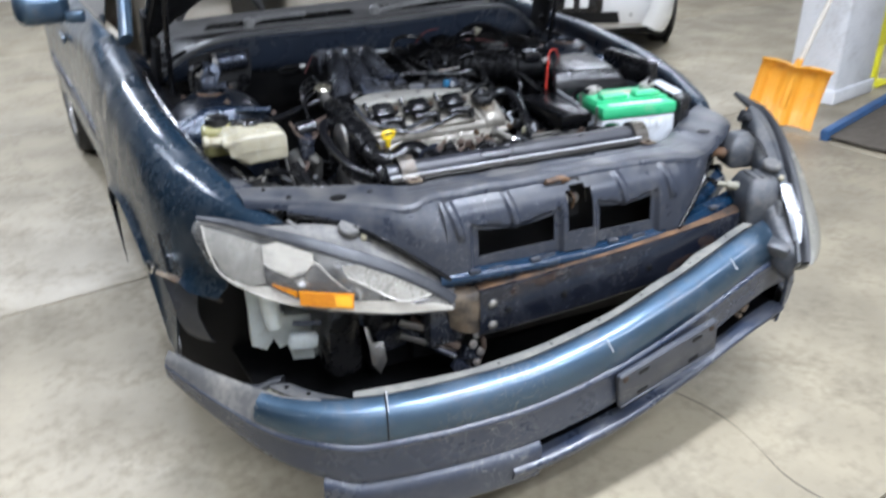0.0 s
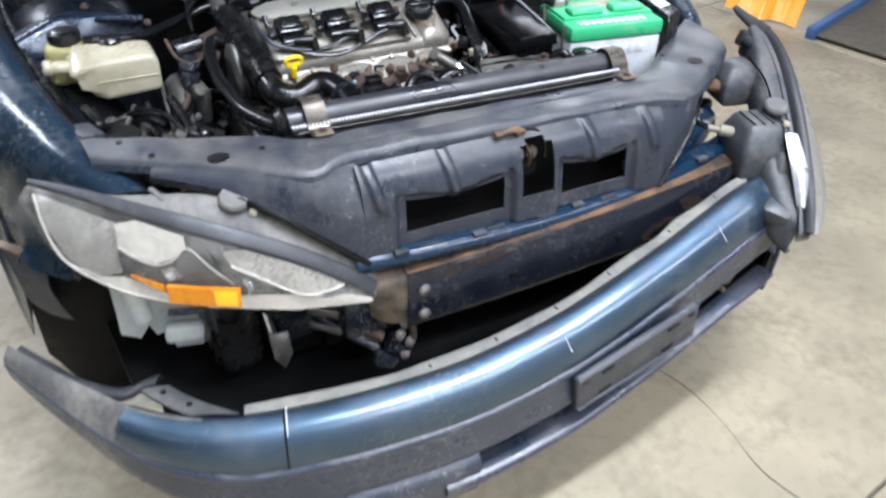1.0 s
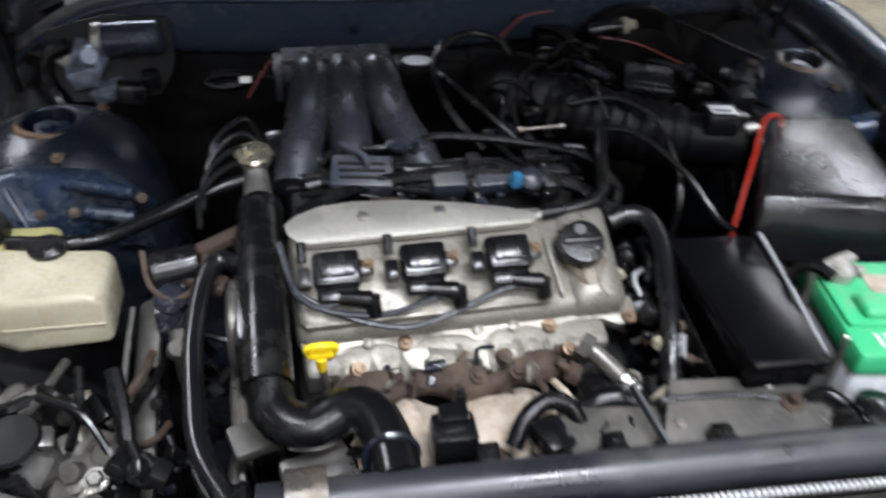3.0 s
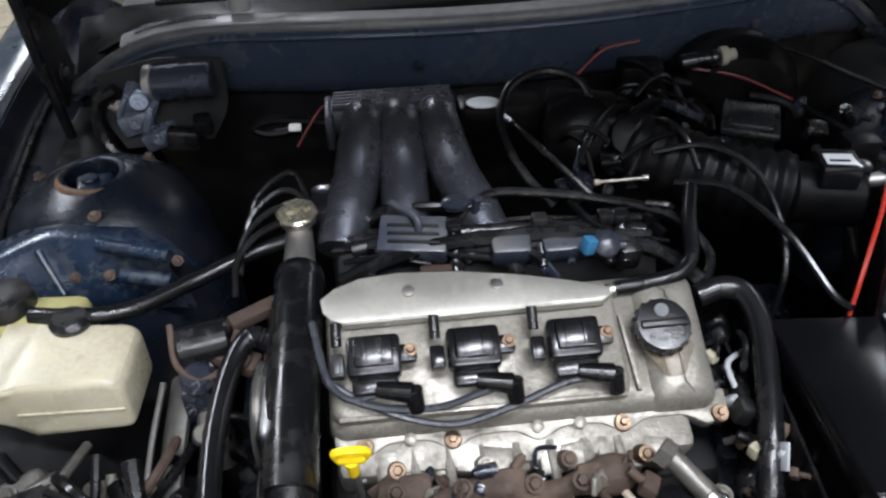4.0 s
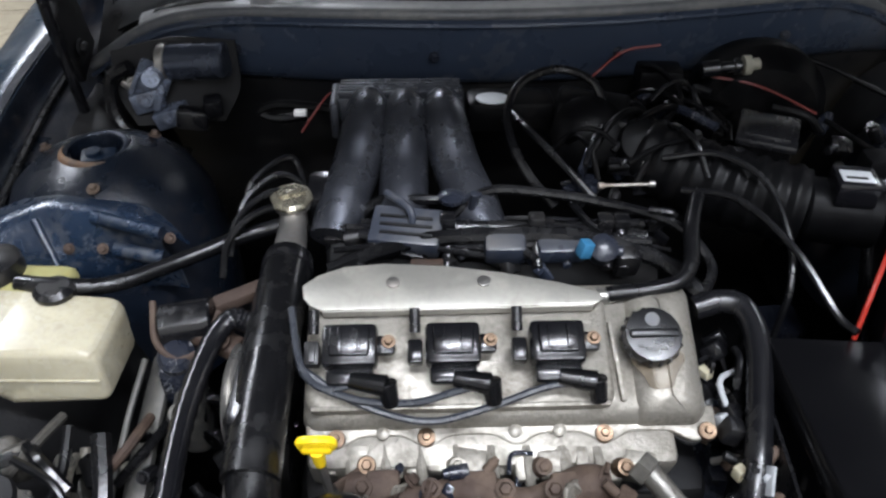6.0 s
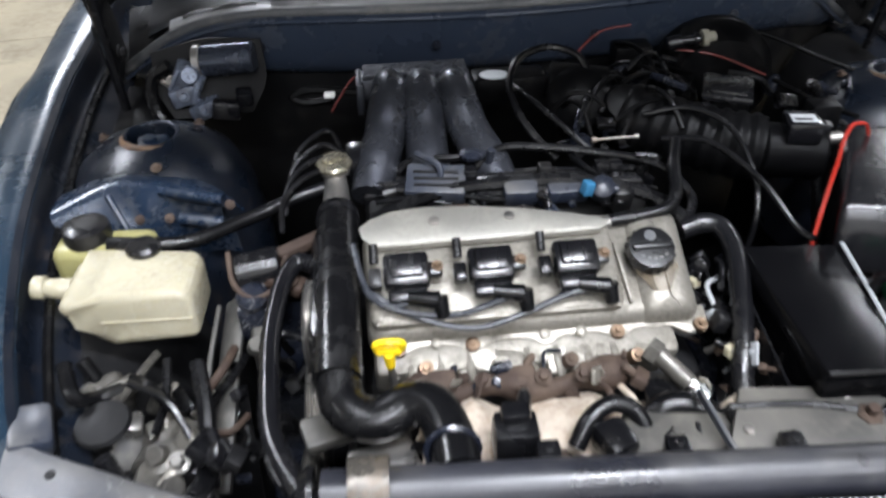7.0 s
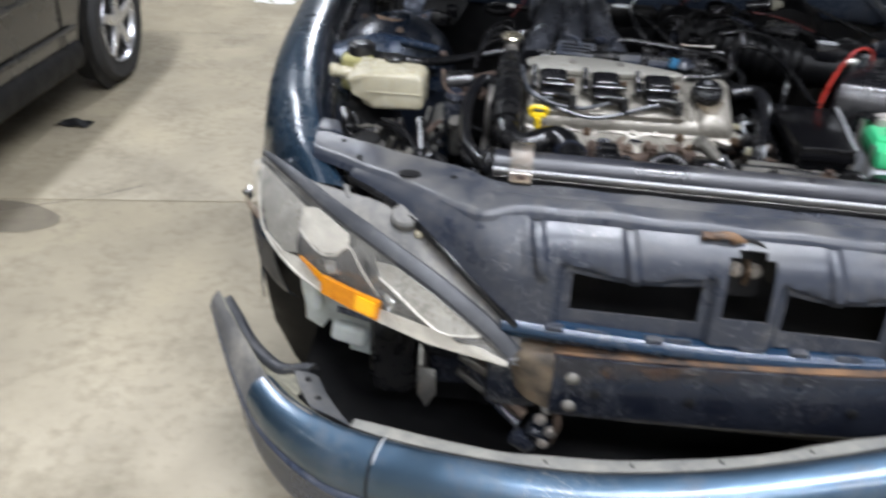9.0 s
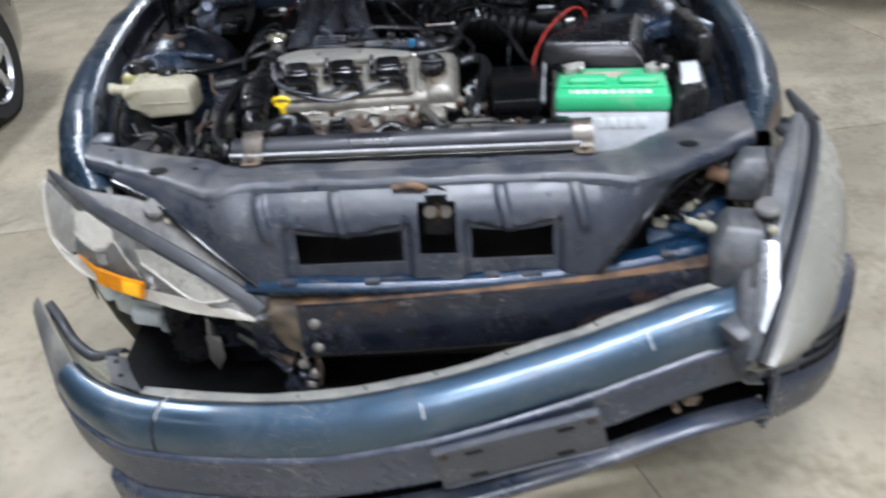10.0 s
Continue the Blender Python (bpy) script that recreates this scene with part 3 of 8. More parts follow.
for side in (-1, 1):
    stations = [0.09, 0.14, 0.2, 0.28, 0.38, 0.5, 0.62, 0.75, 0.88, 1.0, 1.2, 1.4, 1.5]
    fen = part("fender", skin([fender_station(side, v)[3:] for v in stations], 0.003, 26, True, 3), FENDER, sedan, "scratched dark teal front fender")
    part("gutter", skin([fender_station(side, v)[:5] for v in stations], 0.003, 12, True, 3), TOWER, fen, "dark gutter under the hood edge")
    part("hood_bumper_strip", tube([fender_station(side, v)[1] + Vector((0, 0, 0.006)) for v in stations[1:-2]], 0.007, 8, 3), RUBBER, fen)
    # inner wheel house, below the gutter
    part("inner_apron", skin([[W(side * (table(v, HALF) - 0.2), v, table(v, CREST) - 0.082), W(side * (0.66 if abs(v - 0.8) > 0.15 else 0.69), v, table(v, CREST) - 0.12), W(side * 0.60, v, 0.66), W(side * 0.57, v, 0.40)] for v in (0.16, 0.3, 0.45, 0.6, 0.8, 1.0, 1.1)], 0.004, 12, True, 3), MATTBLACK, sedan)
    part("strut_tower", lathe([(0.172, 0.0), (0.166, 0.15), (0.150, 0.240), (0.126, 0.288), (0.096, 0.314), (0.060, 0.332), (0.046, 0.338), (0.038, 0.337), (0.035, 0.322), (0.033, 0.300), (0.01, 0.298)], CAR @ pose(side * 0.655, 0.782, 0.605, 0, 0, 0), 40), TOWER, sedan, "navy painted strut tower with rusty mount")
    part("mount_ring", tube([W(side * 0.655 + 0.048 * math.cos(radians(g)), 0.782 + 0.048 * math.sin(radians(g)), 0.941) for g in range(170, 301, 13)], lambda f: 0.002 + 0.005 * math.sin(math.pi * f), 10, 3, flat=0.5), RUSTPAINT, sedan, "rusty lip round the strut mount")
    # Paler metal arc stands in for the highlight on the cup's rim.
    part("cup_rim", tube([W(side * 0.655 + 0.042 * math.cos(radians(g)), 0.782 + 0.042 * math.sin(radians(g)), 0.942) for g in range(-40, 121, 16)], lambda f: 0.0015 + 0.0035 * math.sin(math.pi * f), 10, 3), CANMETAL, sedan)
    part("strut_mount", join(box(*W(side * 0.655, 0.782, 0.917), 0.050, 0.038, 0.030, 0.006, (6, 4, 14), 3), rod(W(side * 0.655 - 0.006, 0.782, 0.92), W(side * 0.655 - 0.006, 0.782, 0.938), 0.012, n=14)), TEALDUST, sedan)
    for k in range(3):
        a = radians(40 + 120 * k)
        part("strut_nut", bolt(W(side * 0.655 + 0.088 * math.cos(a), 0.782 + 0.088 * math.sin(a), 0.926), (0.3 * math.cos(a), 0.3 * math.sin(a), 1), 0.006, 0.009), RUST, sedan)
    if side > 0:
        part("tower_brace", skin([[W(0.80, 0.58, 0.90), W(0.72, 0.60, 0.925), W(0.62, 0.63, 0.90), W(0.54, 0.66, 0.86)], [W(0.79, 0.565, 0.893), W(0.71, 0.578, 0.917), W(0.62, 0.608, 0.888), W(0.545, 0.645, 0.85)], [W(0.785, 0.560, 0.868), W(0.71, 0.572, 0.885), W(0.62, 0.602, 0.855), W(0.55, 0.64, 0.82)]], 0.003, 20), TEALDUST, sedan, "dusty blue pressed-steel brace")
    else:
        rows = (((-0.83, 0.665, 0.885), (-0.745, 0.70, 0.905), (-0.685, 0.70, 0.905), (-0.60, 0.67, 0.890), (-0.545, 0.63, 0.865)),
                ((-0.83, 0.615, 0.885), (-0.742, 0.650, 0.912), (-0.684, 0.643, 0.912), (-0.620, 0.630, 0.908), (-0.568, 0.610, 0.902)),
                ((-0.82, 0.600, 0.865), (-0.735, 0.626, 0.888), (-0.690, 0.618, 0.880), (-0.625, 0.622, 0.872), (-0.575, 0.612, 0.868)),
                ((-0.815, 0.598, 0.845), (-0.720, 0.598, 0.845), (-0.685, 0.607, 0.835), (-0.60, 0.625, 0.838), (-0.565, 0.620, 0.838)),
                ((-0.815, 0.600, 0.80), (-0.72, 0.605, 0.79), (-0.68, 0.615, 0.79), (-0.60, 0.630, 0.79), (-0.56, 0.625, 0.79)))
        fwd = Vector((0, -0.040, 0.008))
        part("tower_brace", skin([[Vector(q) + fwd for q in r] for r in rows], 0.003, 28), TEALDUST, sedan, "dusty blue pressed-steel brace")
        for a, b, r in (((-0.665, 0.632, 0.905), (-0.568, 0.604, 0.900), 0.012), ((-0.640, 0.614, 0.866), (-0.575, 0.606, 0.858), 0.013), ((-0.745, 0.632, 0.900), (-0.715, 0.598, 0.850), 0.007)):
            part("brace_rib", tube([Vector(a) + fwd, (Vector(a) + Vector(b)) / 2 + fwd, Vector(b) + fwd], r * 0.8, 10, 5), TEALDUST, sedan)
        for q in ((-0.655, 0.612, 0.868), (-0.700, 0.612, 0.868), (-0.560, 0.607, 0.890)):
            part("brace_bolt", bolt(Vector(q) + fwd, (0.1, -0.8, 0.5), 0.005, 0.006), RUST, sedan)
    # added black panel behind the lamp, so that the gap stays dark
    out = 0.76 if side > 0 else 0.66
    part("lamp_panel", skin([[W(side * 0.46, 0.16, z), W(side * 0.5 * (0.46 + out), 0.19, z + 0.01), W(side * out, 0.24, z)] for z in (0.30, 0.45, 0.60, 0.72 if side < 0 else 0.80)], 0.004, 10), MATTBLACK, sedan, "added black filler panel behind the lamp")
    # liner in front of the wheel; its lowest part is added to darken the gap
    part("wheel_liner", skin([[W(side * u, 0.43 - 0.10 * (0.93 - u), 0.74 - 0.06 * (u > 0.9)), W(side * u, 0.37 - 0.10 * (0.93 - u), 0.55), W(side * u, 0.38 - 0.10 * (0.93 - u), 0.38), W(side * u, 0.44 - 0.10 * (0.93 - u), 0.22 if u > 0.9 else 0.06)] for u in (0.935, 0.85, 0.70, 0.52)], 0.004, 14), MATTBLACK, sedan, "black plastic wheel house liner")
    # frame rail and front post under the lamp
    part("frame_rail", box(0, 0, 0, 0.09, 0.85, 0.11, 0.01), BEAM, sedan).matrix_basis = CAR @ pose(side * 0.47, 0.42, 0.46)

# torn lower corner of the fender: a rusty edge, a bent clip and a hanging scrap of liner
part("torn_edge", tube([(-0.972, 0.290, 0.600), (-0.93, 0.250, 0.588), (-0.88, 0.215, 0.560), (-0.83, 0.180, 0.532)], lambda f: 0.005 + 0.006 * math.sin(3.1 * f), 8, 6, flat=0.5), BRACKET, sedan, "rusty torn fender edge")
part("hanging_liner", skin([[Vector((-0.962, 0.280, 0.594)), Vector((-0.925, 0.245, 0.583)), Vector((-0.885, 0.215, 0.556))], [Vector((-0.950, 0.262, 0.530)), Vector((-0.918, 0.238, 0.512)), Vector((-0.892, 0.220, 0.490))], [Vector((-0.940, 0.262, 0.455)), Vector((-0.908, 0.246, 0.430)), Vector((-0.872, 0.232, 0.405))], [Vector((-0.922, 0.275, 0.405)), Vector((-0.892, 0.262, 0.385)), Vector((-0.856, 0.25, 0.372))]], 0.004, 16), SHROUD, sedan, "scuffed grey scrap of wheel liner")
part("bent_clip", join(box(-0.981, 0.327, 0.600, 0.016, 0.034, 0.028, 0.005, (12, 18, 20)), box(-0.974, 0.306, 0.612, 0.020, 0.022, 0.012, 0.003, (0, 30, 40))), CHROME, sedan, "bent chrome clip")

# cowl and firewall
def bow(u, v0):
    return v0 + 0.14 * (u / 0.72) ** 2


US = [-0.75, -0.70, -0.65, -0.58, -0.48, -0.3, -0.1, 0.1, 0.3, 0.48, 0.58, 0.65, 0.70, 0.75]


def fall(u):
    """How far the cowl's upper edge falls towards the fenders."""
    return table(abs(u), [(0, 0), (0.42, 0.0), (0.52, 0.010), (0.60, 0.032), (0.65, 0.058), (0.70, 0.092), (0.76, 0.135)])


part("cowl_panel", skin([[W(u, bow(u, 0.952), 1.046 - fall(u)), W(u, bow(u, 0.955), 1.012 - 0.7 * fall(u)), W(u, bow(u, 0.960), 0.978 - 0.45 * fall(u)), W(u, bow(u, 0.968), 0.948 - 0.3 * fall(u)), W(u, bow(u, 0.980), 0.930 - 0.25 * fall(u)), W(u, bow(u, 0.996), 0.922 - 0.25 * fall(u))] for u in US], 0.004, 18), NAVY, sedan, "dark navy cowl panel above the firewall")
part("firewall", skin([[W(u, bow(u, 0.990), 0.925 - 0.25 * fall(u)), W(u, bow(u, 1.005), 0.86), W(u, bow(u, 1.04), 0.7), W(u, bow(u, 1.06), 0.45), W(u, bow(u, 1.08), 0.22)] for u in US], 0.004, 18), MATTBLACK, sedan, "matt black lower firewall")
for u in (-0.48, -0.16, 0.14, 0.44):
    part("panel_stud", bolt(W(u, bow(u, 0.950), 0.985), (0, -1, 0.15), 0.006, 0.006), BEAM, sedan)
part("cowl_lip", tube([W(u, bow(u, 0.947), 1.036 - fall(u)) for u in US], 0.004, 6, 4), NAVY, sedan)
part("hood_seal", tube([W(u, bow(u, 0.958), 1.050 - fall(u)) for u in US], 0.0105, 10, 4), SEALGREY, sedan, "grey rubber hood seal")
part("cowl_cover", skin([[W(u, bow(u, 0.968), 1.050 - fall(u)), W(u, bow(u, 0.980), 1.055 - 0.9 * fall(u)), W(u, bow(u, 1.010), 1.054 - 0.8 * fall(u)), W(u, bow(u, 1.020), 1.046 - 0.75 * fall(u))] for u in US[2:-2]], 0.004, 16), COWLGREY, sedan, "grey plastic cowl cover below the windshield")
for side in (-1, 1):
    part("cowl_end", skin([[W(side * u, bow(u, 0.972), 1.046 - fall(u)), W(side * u, bow(u, 1.02), 1.046 - 0.8 * fall(u)), W(side * u, bow(u, 1.11), 1.030 - 0.3 * fall(u))] for u in (0.64, 0.68, 0.72, 0.75)], 0.004, 10), SHADEBLACK, sedan, "near-black cowl end")
# Near-black sheet paints the dark of the gap below the windshield.
part("cowl_trough", skin([[W(u, bow(u, 1.000), 1.045 - 0.75 * fall(u)), W(u, bow(u, 1.03), 1.036 - 0.6 * fall(u)), W(u, bow(u, 1.07), 1.036 - 0.45 * fall(u)), W(u, bow(u, 1.12), 1.036 - 0.3 * fall(u))] for u in US[1:-1]], 0.004, 10), SHADEBLACK, sedan, "near-black sheet for the dark gap before the windshield")
for u0, u1 in ((-0.60, -0.02), (0.02, 0.60)):
    pivot = W(u0 + (0.16 if u0 < 0 else -0.0), 1.07, 1.07)
    part("wiper_arm", join(tube([pivot, W((u0 + u1) / 2 - 0.08, 1.075, 1.085), W((u0 + u1) / 2 + 0.08, 1.10, 1.082)], 0.0095, 8, 6, flat=0.5), lathe([(0.018, -0.012), (0.018, 0.012), (0.010, 0.02)], Matrix.Translation(pivot), 16)), COWLGREY, sedan, "weathered grey wiper arm")
    part("wiper_blade", join(box(*W((u0 + u1) / 2, 1.115, 1.072), 0.52, 0.007, 0.012, 0.002, (0, 0, 6)), box(*W((u0 + u1) / 2, 1.115, 1.062), 0.54, 0.004, 0.010, 0.001, (0, 0, 6))), RUBBER, sedan)

for k in range(30):
    u = -0.62 + 0.0048 * k
    part("vent_slat", box(*W(u, bow(u, 0.997), 1.0570 - 0.85 * fall(u)), 0.0024, 0.020, 0.003, 0.0008, (0, 0, 5), 1), BLACKPL, sedan)
part("windshield", skin([[W(u * a, b + c * (u / 0.76) ** 2, z) for u in (-0.76, -0.6, -0.4, 0, 0.4, 0.6, 0.76)] for a, b, c, z in ((1.0, 1.09, 0.13, 1.030), (0.93, 1.45, 0.12, 1.22), (0.80, 1.92, 0.10, 1.405))], 0.004, 24), GLASS, sedan).visible_shadow = False
part("dashboard", skin([[W(u, b + 0.08 * (u / 0.7) ** 2, z - 0.03 * (u / 0.7) ** 2) for u in (-0.68, -0.4, 0, 0.4, 0.68)] for b, z in ((1.12, 1.0), (1.22, 1.024), (1.45, 1.035), (1.56, 1.01), (1.60, 0.80))], 0.01, 20), DASH, sedan, "dark grey dashboard top behind the windshield")
for u in (-0.36, 0.36):
    part("front_seat", join(box(*W(u, 2.42, 0.86), 0.46, 0.14, 0.62, 0.06, (-14, 0, 5), 4), box(*W(u, 2.5, 1.24), 0.26, 0.1, 0.16, 0.04, (-10, 0, 5), 4), box(*W(u, 2.15, 0.5), 0.5, 0.52, 0.16, 0.06, (0, 0, 5), 4)), BEIGE, sedan, "beige leather front seat")
part("rear_seat", join(box(*W(0, 3.35, 0.85), 1.25, 0.16, 0.62, 0.06, (-16, 0, 5), 4), box(*W(0, 3.05, 0.5), 1.25, 0.5, 0.16, 0.05, (0, 0, 5), 4), box(*W(0, 3.62, 1.0), 1.3, 0.5, 0.03, 0.01, (0, 0, 5))), BEIGE, sedan, "beige leather rear bench")
for u in (-0.80, 0.80):
    part("door_card", box(*W(u, 2.4, 0.72), 0.03, 1.9, 0.58, 0.01, (0, 0, 5)), BEIGE, sedan)
part("headliner", box(*W(0, 2.45, 1.385), 1.15, 1.05, 0.015, 0.005, (0, 0, 5)), BEIGE, sedan)
part("steering_wheel", tube([W(-0.36 + 0.18 * math.cos(a), 1.74 - 0.07 * math.sin(a), 0.94 + 0.17 * math.sin(a)) for a in [2 * math.pi * k / 16 for k in range(17)]], 0.014, 8, 2), DASH, sedan)

# body sides, roof, tail
for side in (-1, 1):
    for nm, v0, v1 in (("front_door", 1.515, 2.52), ("rear_door", 2.53, 3.42), ("rear_quarter", 3.43, 4.45)):
        sec = []
        for k in range(6):
            v = v0 + (v1 - v0) * k / 5
            hw = 0.905 - 0.10 * max(0.0, (v - 3.5) / 0.95) ** 2
            sec.append([W(side * (hw - 0.085), v, 1.005 + 0.03 * (v - 1.5) / 2), W(side * (hw - 0.02), v, 0.94), W(side * hw, v, 0.80), W(side * (hw + 0.006), v, 0.62), W(side * (hw + 0.004), v, 0.48), W(side * (hw - 0.03), v, 0.30), W(side * (hw - 0.06), v, 0.22)])
        ob = part(nm, skin(sec, 0.004, 20, True, 3), TEAL, sedan)
        if nm != "rear_quarter":
            part("door_handle", box(*W(side * 0.915, v1 - 0.14, 0.86), 0.02, 0.16, 0.03, 0.008, (0, 0, 5)), TEAL, ob)
            part("side_moulding", box(*W(side * 0.914, (v0 + v1) / 2, 0.58), 0.014, v1 - v0 - 0.02, 0.055, 0.006, (0, 0, 5)), GREYPL, ob)
            part("window_pane", skin([[W(side * 0.82, v0 + 0.02 + 0.1, 1.02), W(side * 0.82, v1, 1.035)], [W(side * 0.70, v0 + 0.45 if nm == "front_door" else v0 + 0.05, 1.36), W(side * 0.70, v1 if nm == "front_door" else v1 - 0.3, 1.38)]], 0.004, 8, False), DARKGLASS, ob)
    part("roof_pillar", tube([W(side * 0.80, 1.30, 1.02), W(side * 0.72, 1.62, 1.24), W(side * 0.645, 1.95, 1.395)], 0.03, 10, 5, flat=0.7), TEAL, sedan)
    part("roof_pillar", tube([W(side * 0.63, 2.95, 1.40), W(side * 0.71, 3.35, 1.23), W(side * 0.79, 3.72, 1.04)], 0.05, 10, 5, flat=0.6), TEAL, sedan)
part("roof", skin([[W(-0.66, v, z - 0.03), W(-0.5, v, z), W(0, v, z + 0.025), W(0.5, v, z), W(0.66, v, z - 0.03)] for v, z in ((1.9, 1.40), (2.3, 1.43), (2.7, 1.425), (3.0, 1.395))], 0.01, 16), TEAL, sedan)
part("rear_window", skin([[W(-0.62, 3.0, 1.385), W(0, 3.02, 1.40), W(0.62, 3.0, 1.385)], [W(-0.70, 3.6, 1.07), W(0, 3.66, 1.09), W(0.70, 3.6, 1.07)]], 0.004, 10, False), DARKGLASS, sedan)
part("trunk_lid", skin([[W(-0.80, v, z - 0.03), W(0, v, z), W(0.80, v, z - 0.03)] for v, z in ((3.6, 1.08), (4.0, 1.06), (4.4, 1.03), (4.47, 0.9), (4.48, 0.6))], 0.006, 14), TEAL, sedan)
part("rear_bumper", skin([[W(-0.84, 4.3, z), W(-0.7, 4.47 + d, z), W(0, 4.53 + d, z), W(0.7, 4.47 + d, z), W(0.84, 4.3, z)] for z, d in ((0.62, 0.0), (0.55, 0.04), (0.4, 0.04), (0.26, 0.0))], 0.006, 20), GREYPL, sedan)
part("underbody", box(0, 0, 0, 1.3, 3.3, 0.05, 0.01), MATTBLACK, sedan).matrix_basis = CAR @ pose(0, 2.85, 0.24)
mirror = part("door_mirror", join(box(*W(-1.0, 1.92, 1.06), 0.2, 0.11, 0.13, 0.045, (0, 0, 12), 4), box(*W(-0.89, 1.90, 1.02), 0.08, 0.08, 0.05, 0.015)), TEAL, sedan)
part("mirror_glass", box(*W(-1.005, 1.98, 1.06), 0.16, 0.006, 0.1, 0.002, (0, 0, 12)), CHROME, mirror)
mirror = part("door_mirror", join(box(*W(1.0, 1.92, 1.06), 0.2, 0.11, 0.13, 0.045, (0, 0, -2), 4), box(*W(0.89, 1.90, 1.02), 0.08, 0.08, 0.05, 0.015)), TEAL, sedan)
part("mirror_glass", box(*W(1.005, 1.98, 1.06), 0.16, 0.006, 0.1, 0.002, (0, 0, -2)), CHROME, mirror)


def wheel(parent, m, r=0.315, w=0.2, spokes=5):
    """A road wheel; m: the pose of its hub, whose z axis points out of the car."""
    ty = part("tyre", lathe([(r * 0.66, -w / 2), (r * 0.9, -w / 2), (r * 0.975, -w * 0.38), (r, -w * 0.25), (r, w * 0.25), (r * 0.975, w * 0.38), (r * 0.9, w / 2), (r * 0.66, w / 2 - 0.01), (r * 0.64, w * 0.3), (r * 0.64, -w * 0.3)], m, 48, False), TYRE, parent)
    rim = part("rim", lathe([(r * 0.66, w / 2 - 0.012), (r * 0.645, w / 2 - 0.004), (r * 0.62, w / 2 - 0.012), (r * 0.60, w * 0.2), (r * 0.58, w * 0.02), (0.03, w * 0.02)], m, 40, False), RIM, parent)
    # Black disc paints the shade between the spokes.
    part("brake_disc", lathe([(r * 0.575, w * 0.03), (r * 0.575, w * 0.06), (0.02, w * 0.06)], m, 32), MATTBLACK, rim)
    for k in range(spokes):
        arm = plate([(0.022, -0.032), (r * 0.62, -0.022), (r * 0.62, 0.022), (0.022, 0.032)], 0.024, m @ pose(0, 0, w * 0.33, 0, 0, 360 * k / spokes), 0.006)
        part("spoke", arm, RIM, rim)
    part("hub_cap", lathe([(0.045, w * 0.3), (0.042, w * 0.43), (0.02, w * 0.45)], m, 24), RIM, rim)
    return ty


for u, v in ((-0.79, 0.78), (0.79, 0.78), (-0.79, 3.45), (0.79, 3.45)):
    wheel(sedan, CAR @ pose(u, v, 0.316, 0, 90 if u > 0 else -90, 0))

# hood, standing open; its unseen front is leaned forward to shade the bay
HOODU = (-0.76, -0.68, -0.5, -0.25, 0.0, 0.25, 0.5, 0.68, 0.76)


def hood_row(f, lift):
    """A row of the hood, f from its rear edge to its front edge."""
    half = 1.0 - 0.14 * f
    row = []
    for u in HOODU:
        a = abs(u) / 0.76
        rear = 0.275 * (1 - a ** 2.0)
        v, z = 1.12, 1.045 + rear
        row.append(W(u * half - 0.02, v - 0.90 * f + lift, z + (0.84 - rear * 0.8) * f + lift * 0.5))
    return row


part("hood", skin([hood_row(f, 0.02) for f in (0, 0.1, 0.4, 0.75, 1.0)], 0.006, 30), TEAL, sedan, "dark teal hood raised open")
part("hood_liner", skin([hood_row(f, -0.012) for f in (0.0, 0.1, 0.4, 0.75, 0.98)], 0.012, 30), MATTBLACK, sedan, "black padded hood liner")
for side in (-1, 1):
    part("hood_hinge", join(box(*W(side * 0.755, 1.07, 1.0), 0.02, 0.10, 0.14, 0.006, (20, 0, 5)), box(*W(side * 0.765, 1.08, 1.07), 0.03, 0.05, 0.16, 0.006, (25, 0, 5)), bolt(W(side * 0.74, 1.05, 0.98), (-side, 0, 0), 0.01, 0.012)), MATTBLACK, sedan)
    part("hood_strut", tube([W(side * 0.735, 0.98, 0.90), W(side * 0.73, 0.93, 1.15), W(side * 0.70, 0.85, 1.5)], 0.009, 8, 3), BLACKPL, sedan)

# ---- front end ----
# radiator support cover: a flat bar with two arms, and a face with vents
cover = thing("radiator_cover", "dusty black plastic radiator support cover with open vents", "car part", (0, 0, 0.65))
REAR = [(-0.765, 0.185), (-0.64, 0.128), (-0.535, 0.085), (-0.455, 0.055), (-0.40, 0.012), (-0.30, 0.008), (0.0, 0.0), (0.30, -0.008), (0.40, 0.0), (0.48, 0.055), (0.60, 0.148), (0.725, 0.235)]
FRONT = [(-0.755, 0.098), (-0.645, 0.032), (-0.545, -0.028), (-0.465, -0.082), (-0.40, -0.108), (-0.30, -0.086), (0.0, -0.098), (0.30, -0.110), (0.42, -0.128), (0.51, -0.085), (0.615, -0.015), (0.70, 0.055)]
rows = [[(*q, 0.815) for q in REAR], [(q[0], q[1] - 0.004, 0.839) for q in REAR], [(a[0] * 0.6 + b[0] * 0.4, a[1] * 0.6 + b[1] * 0.4, 0.842) for a, b in zip(REAR, FRONT)], [(a[0] * 0.15 + b[0] * 0.85, a[1] * 0.15 + b[1] * 0.85, 0.838) for a, b in zip(REAR, FRONT)], [(*q, 0.829) for q in FRONT], [(q[0], q[1] - 0.006, 0.815) for q in FRONT]]


def stretch(p):
    """Long soft waves in the moulding."""
    return Vector((0, 0, 0.0016 * math.sin(p.x * 41) * math.sin(p.y * 33 + 1) + (0.0045 / (1 + math.exp((p.y + 0.052 + 0.012 * p.x) / 0.0022)) - 0.003 * math.exp(-((p.y + 0.046 + 0.012 * p.x) / 0.005) ** 2)) * (abs(p.x) < 0.40) * min(1, (0.40 - abs(p.x)) / 0.03)))


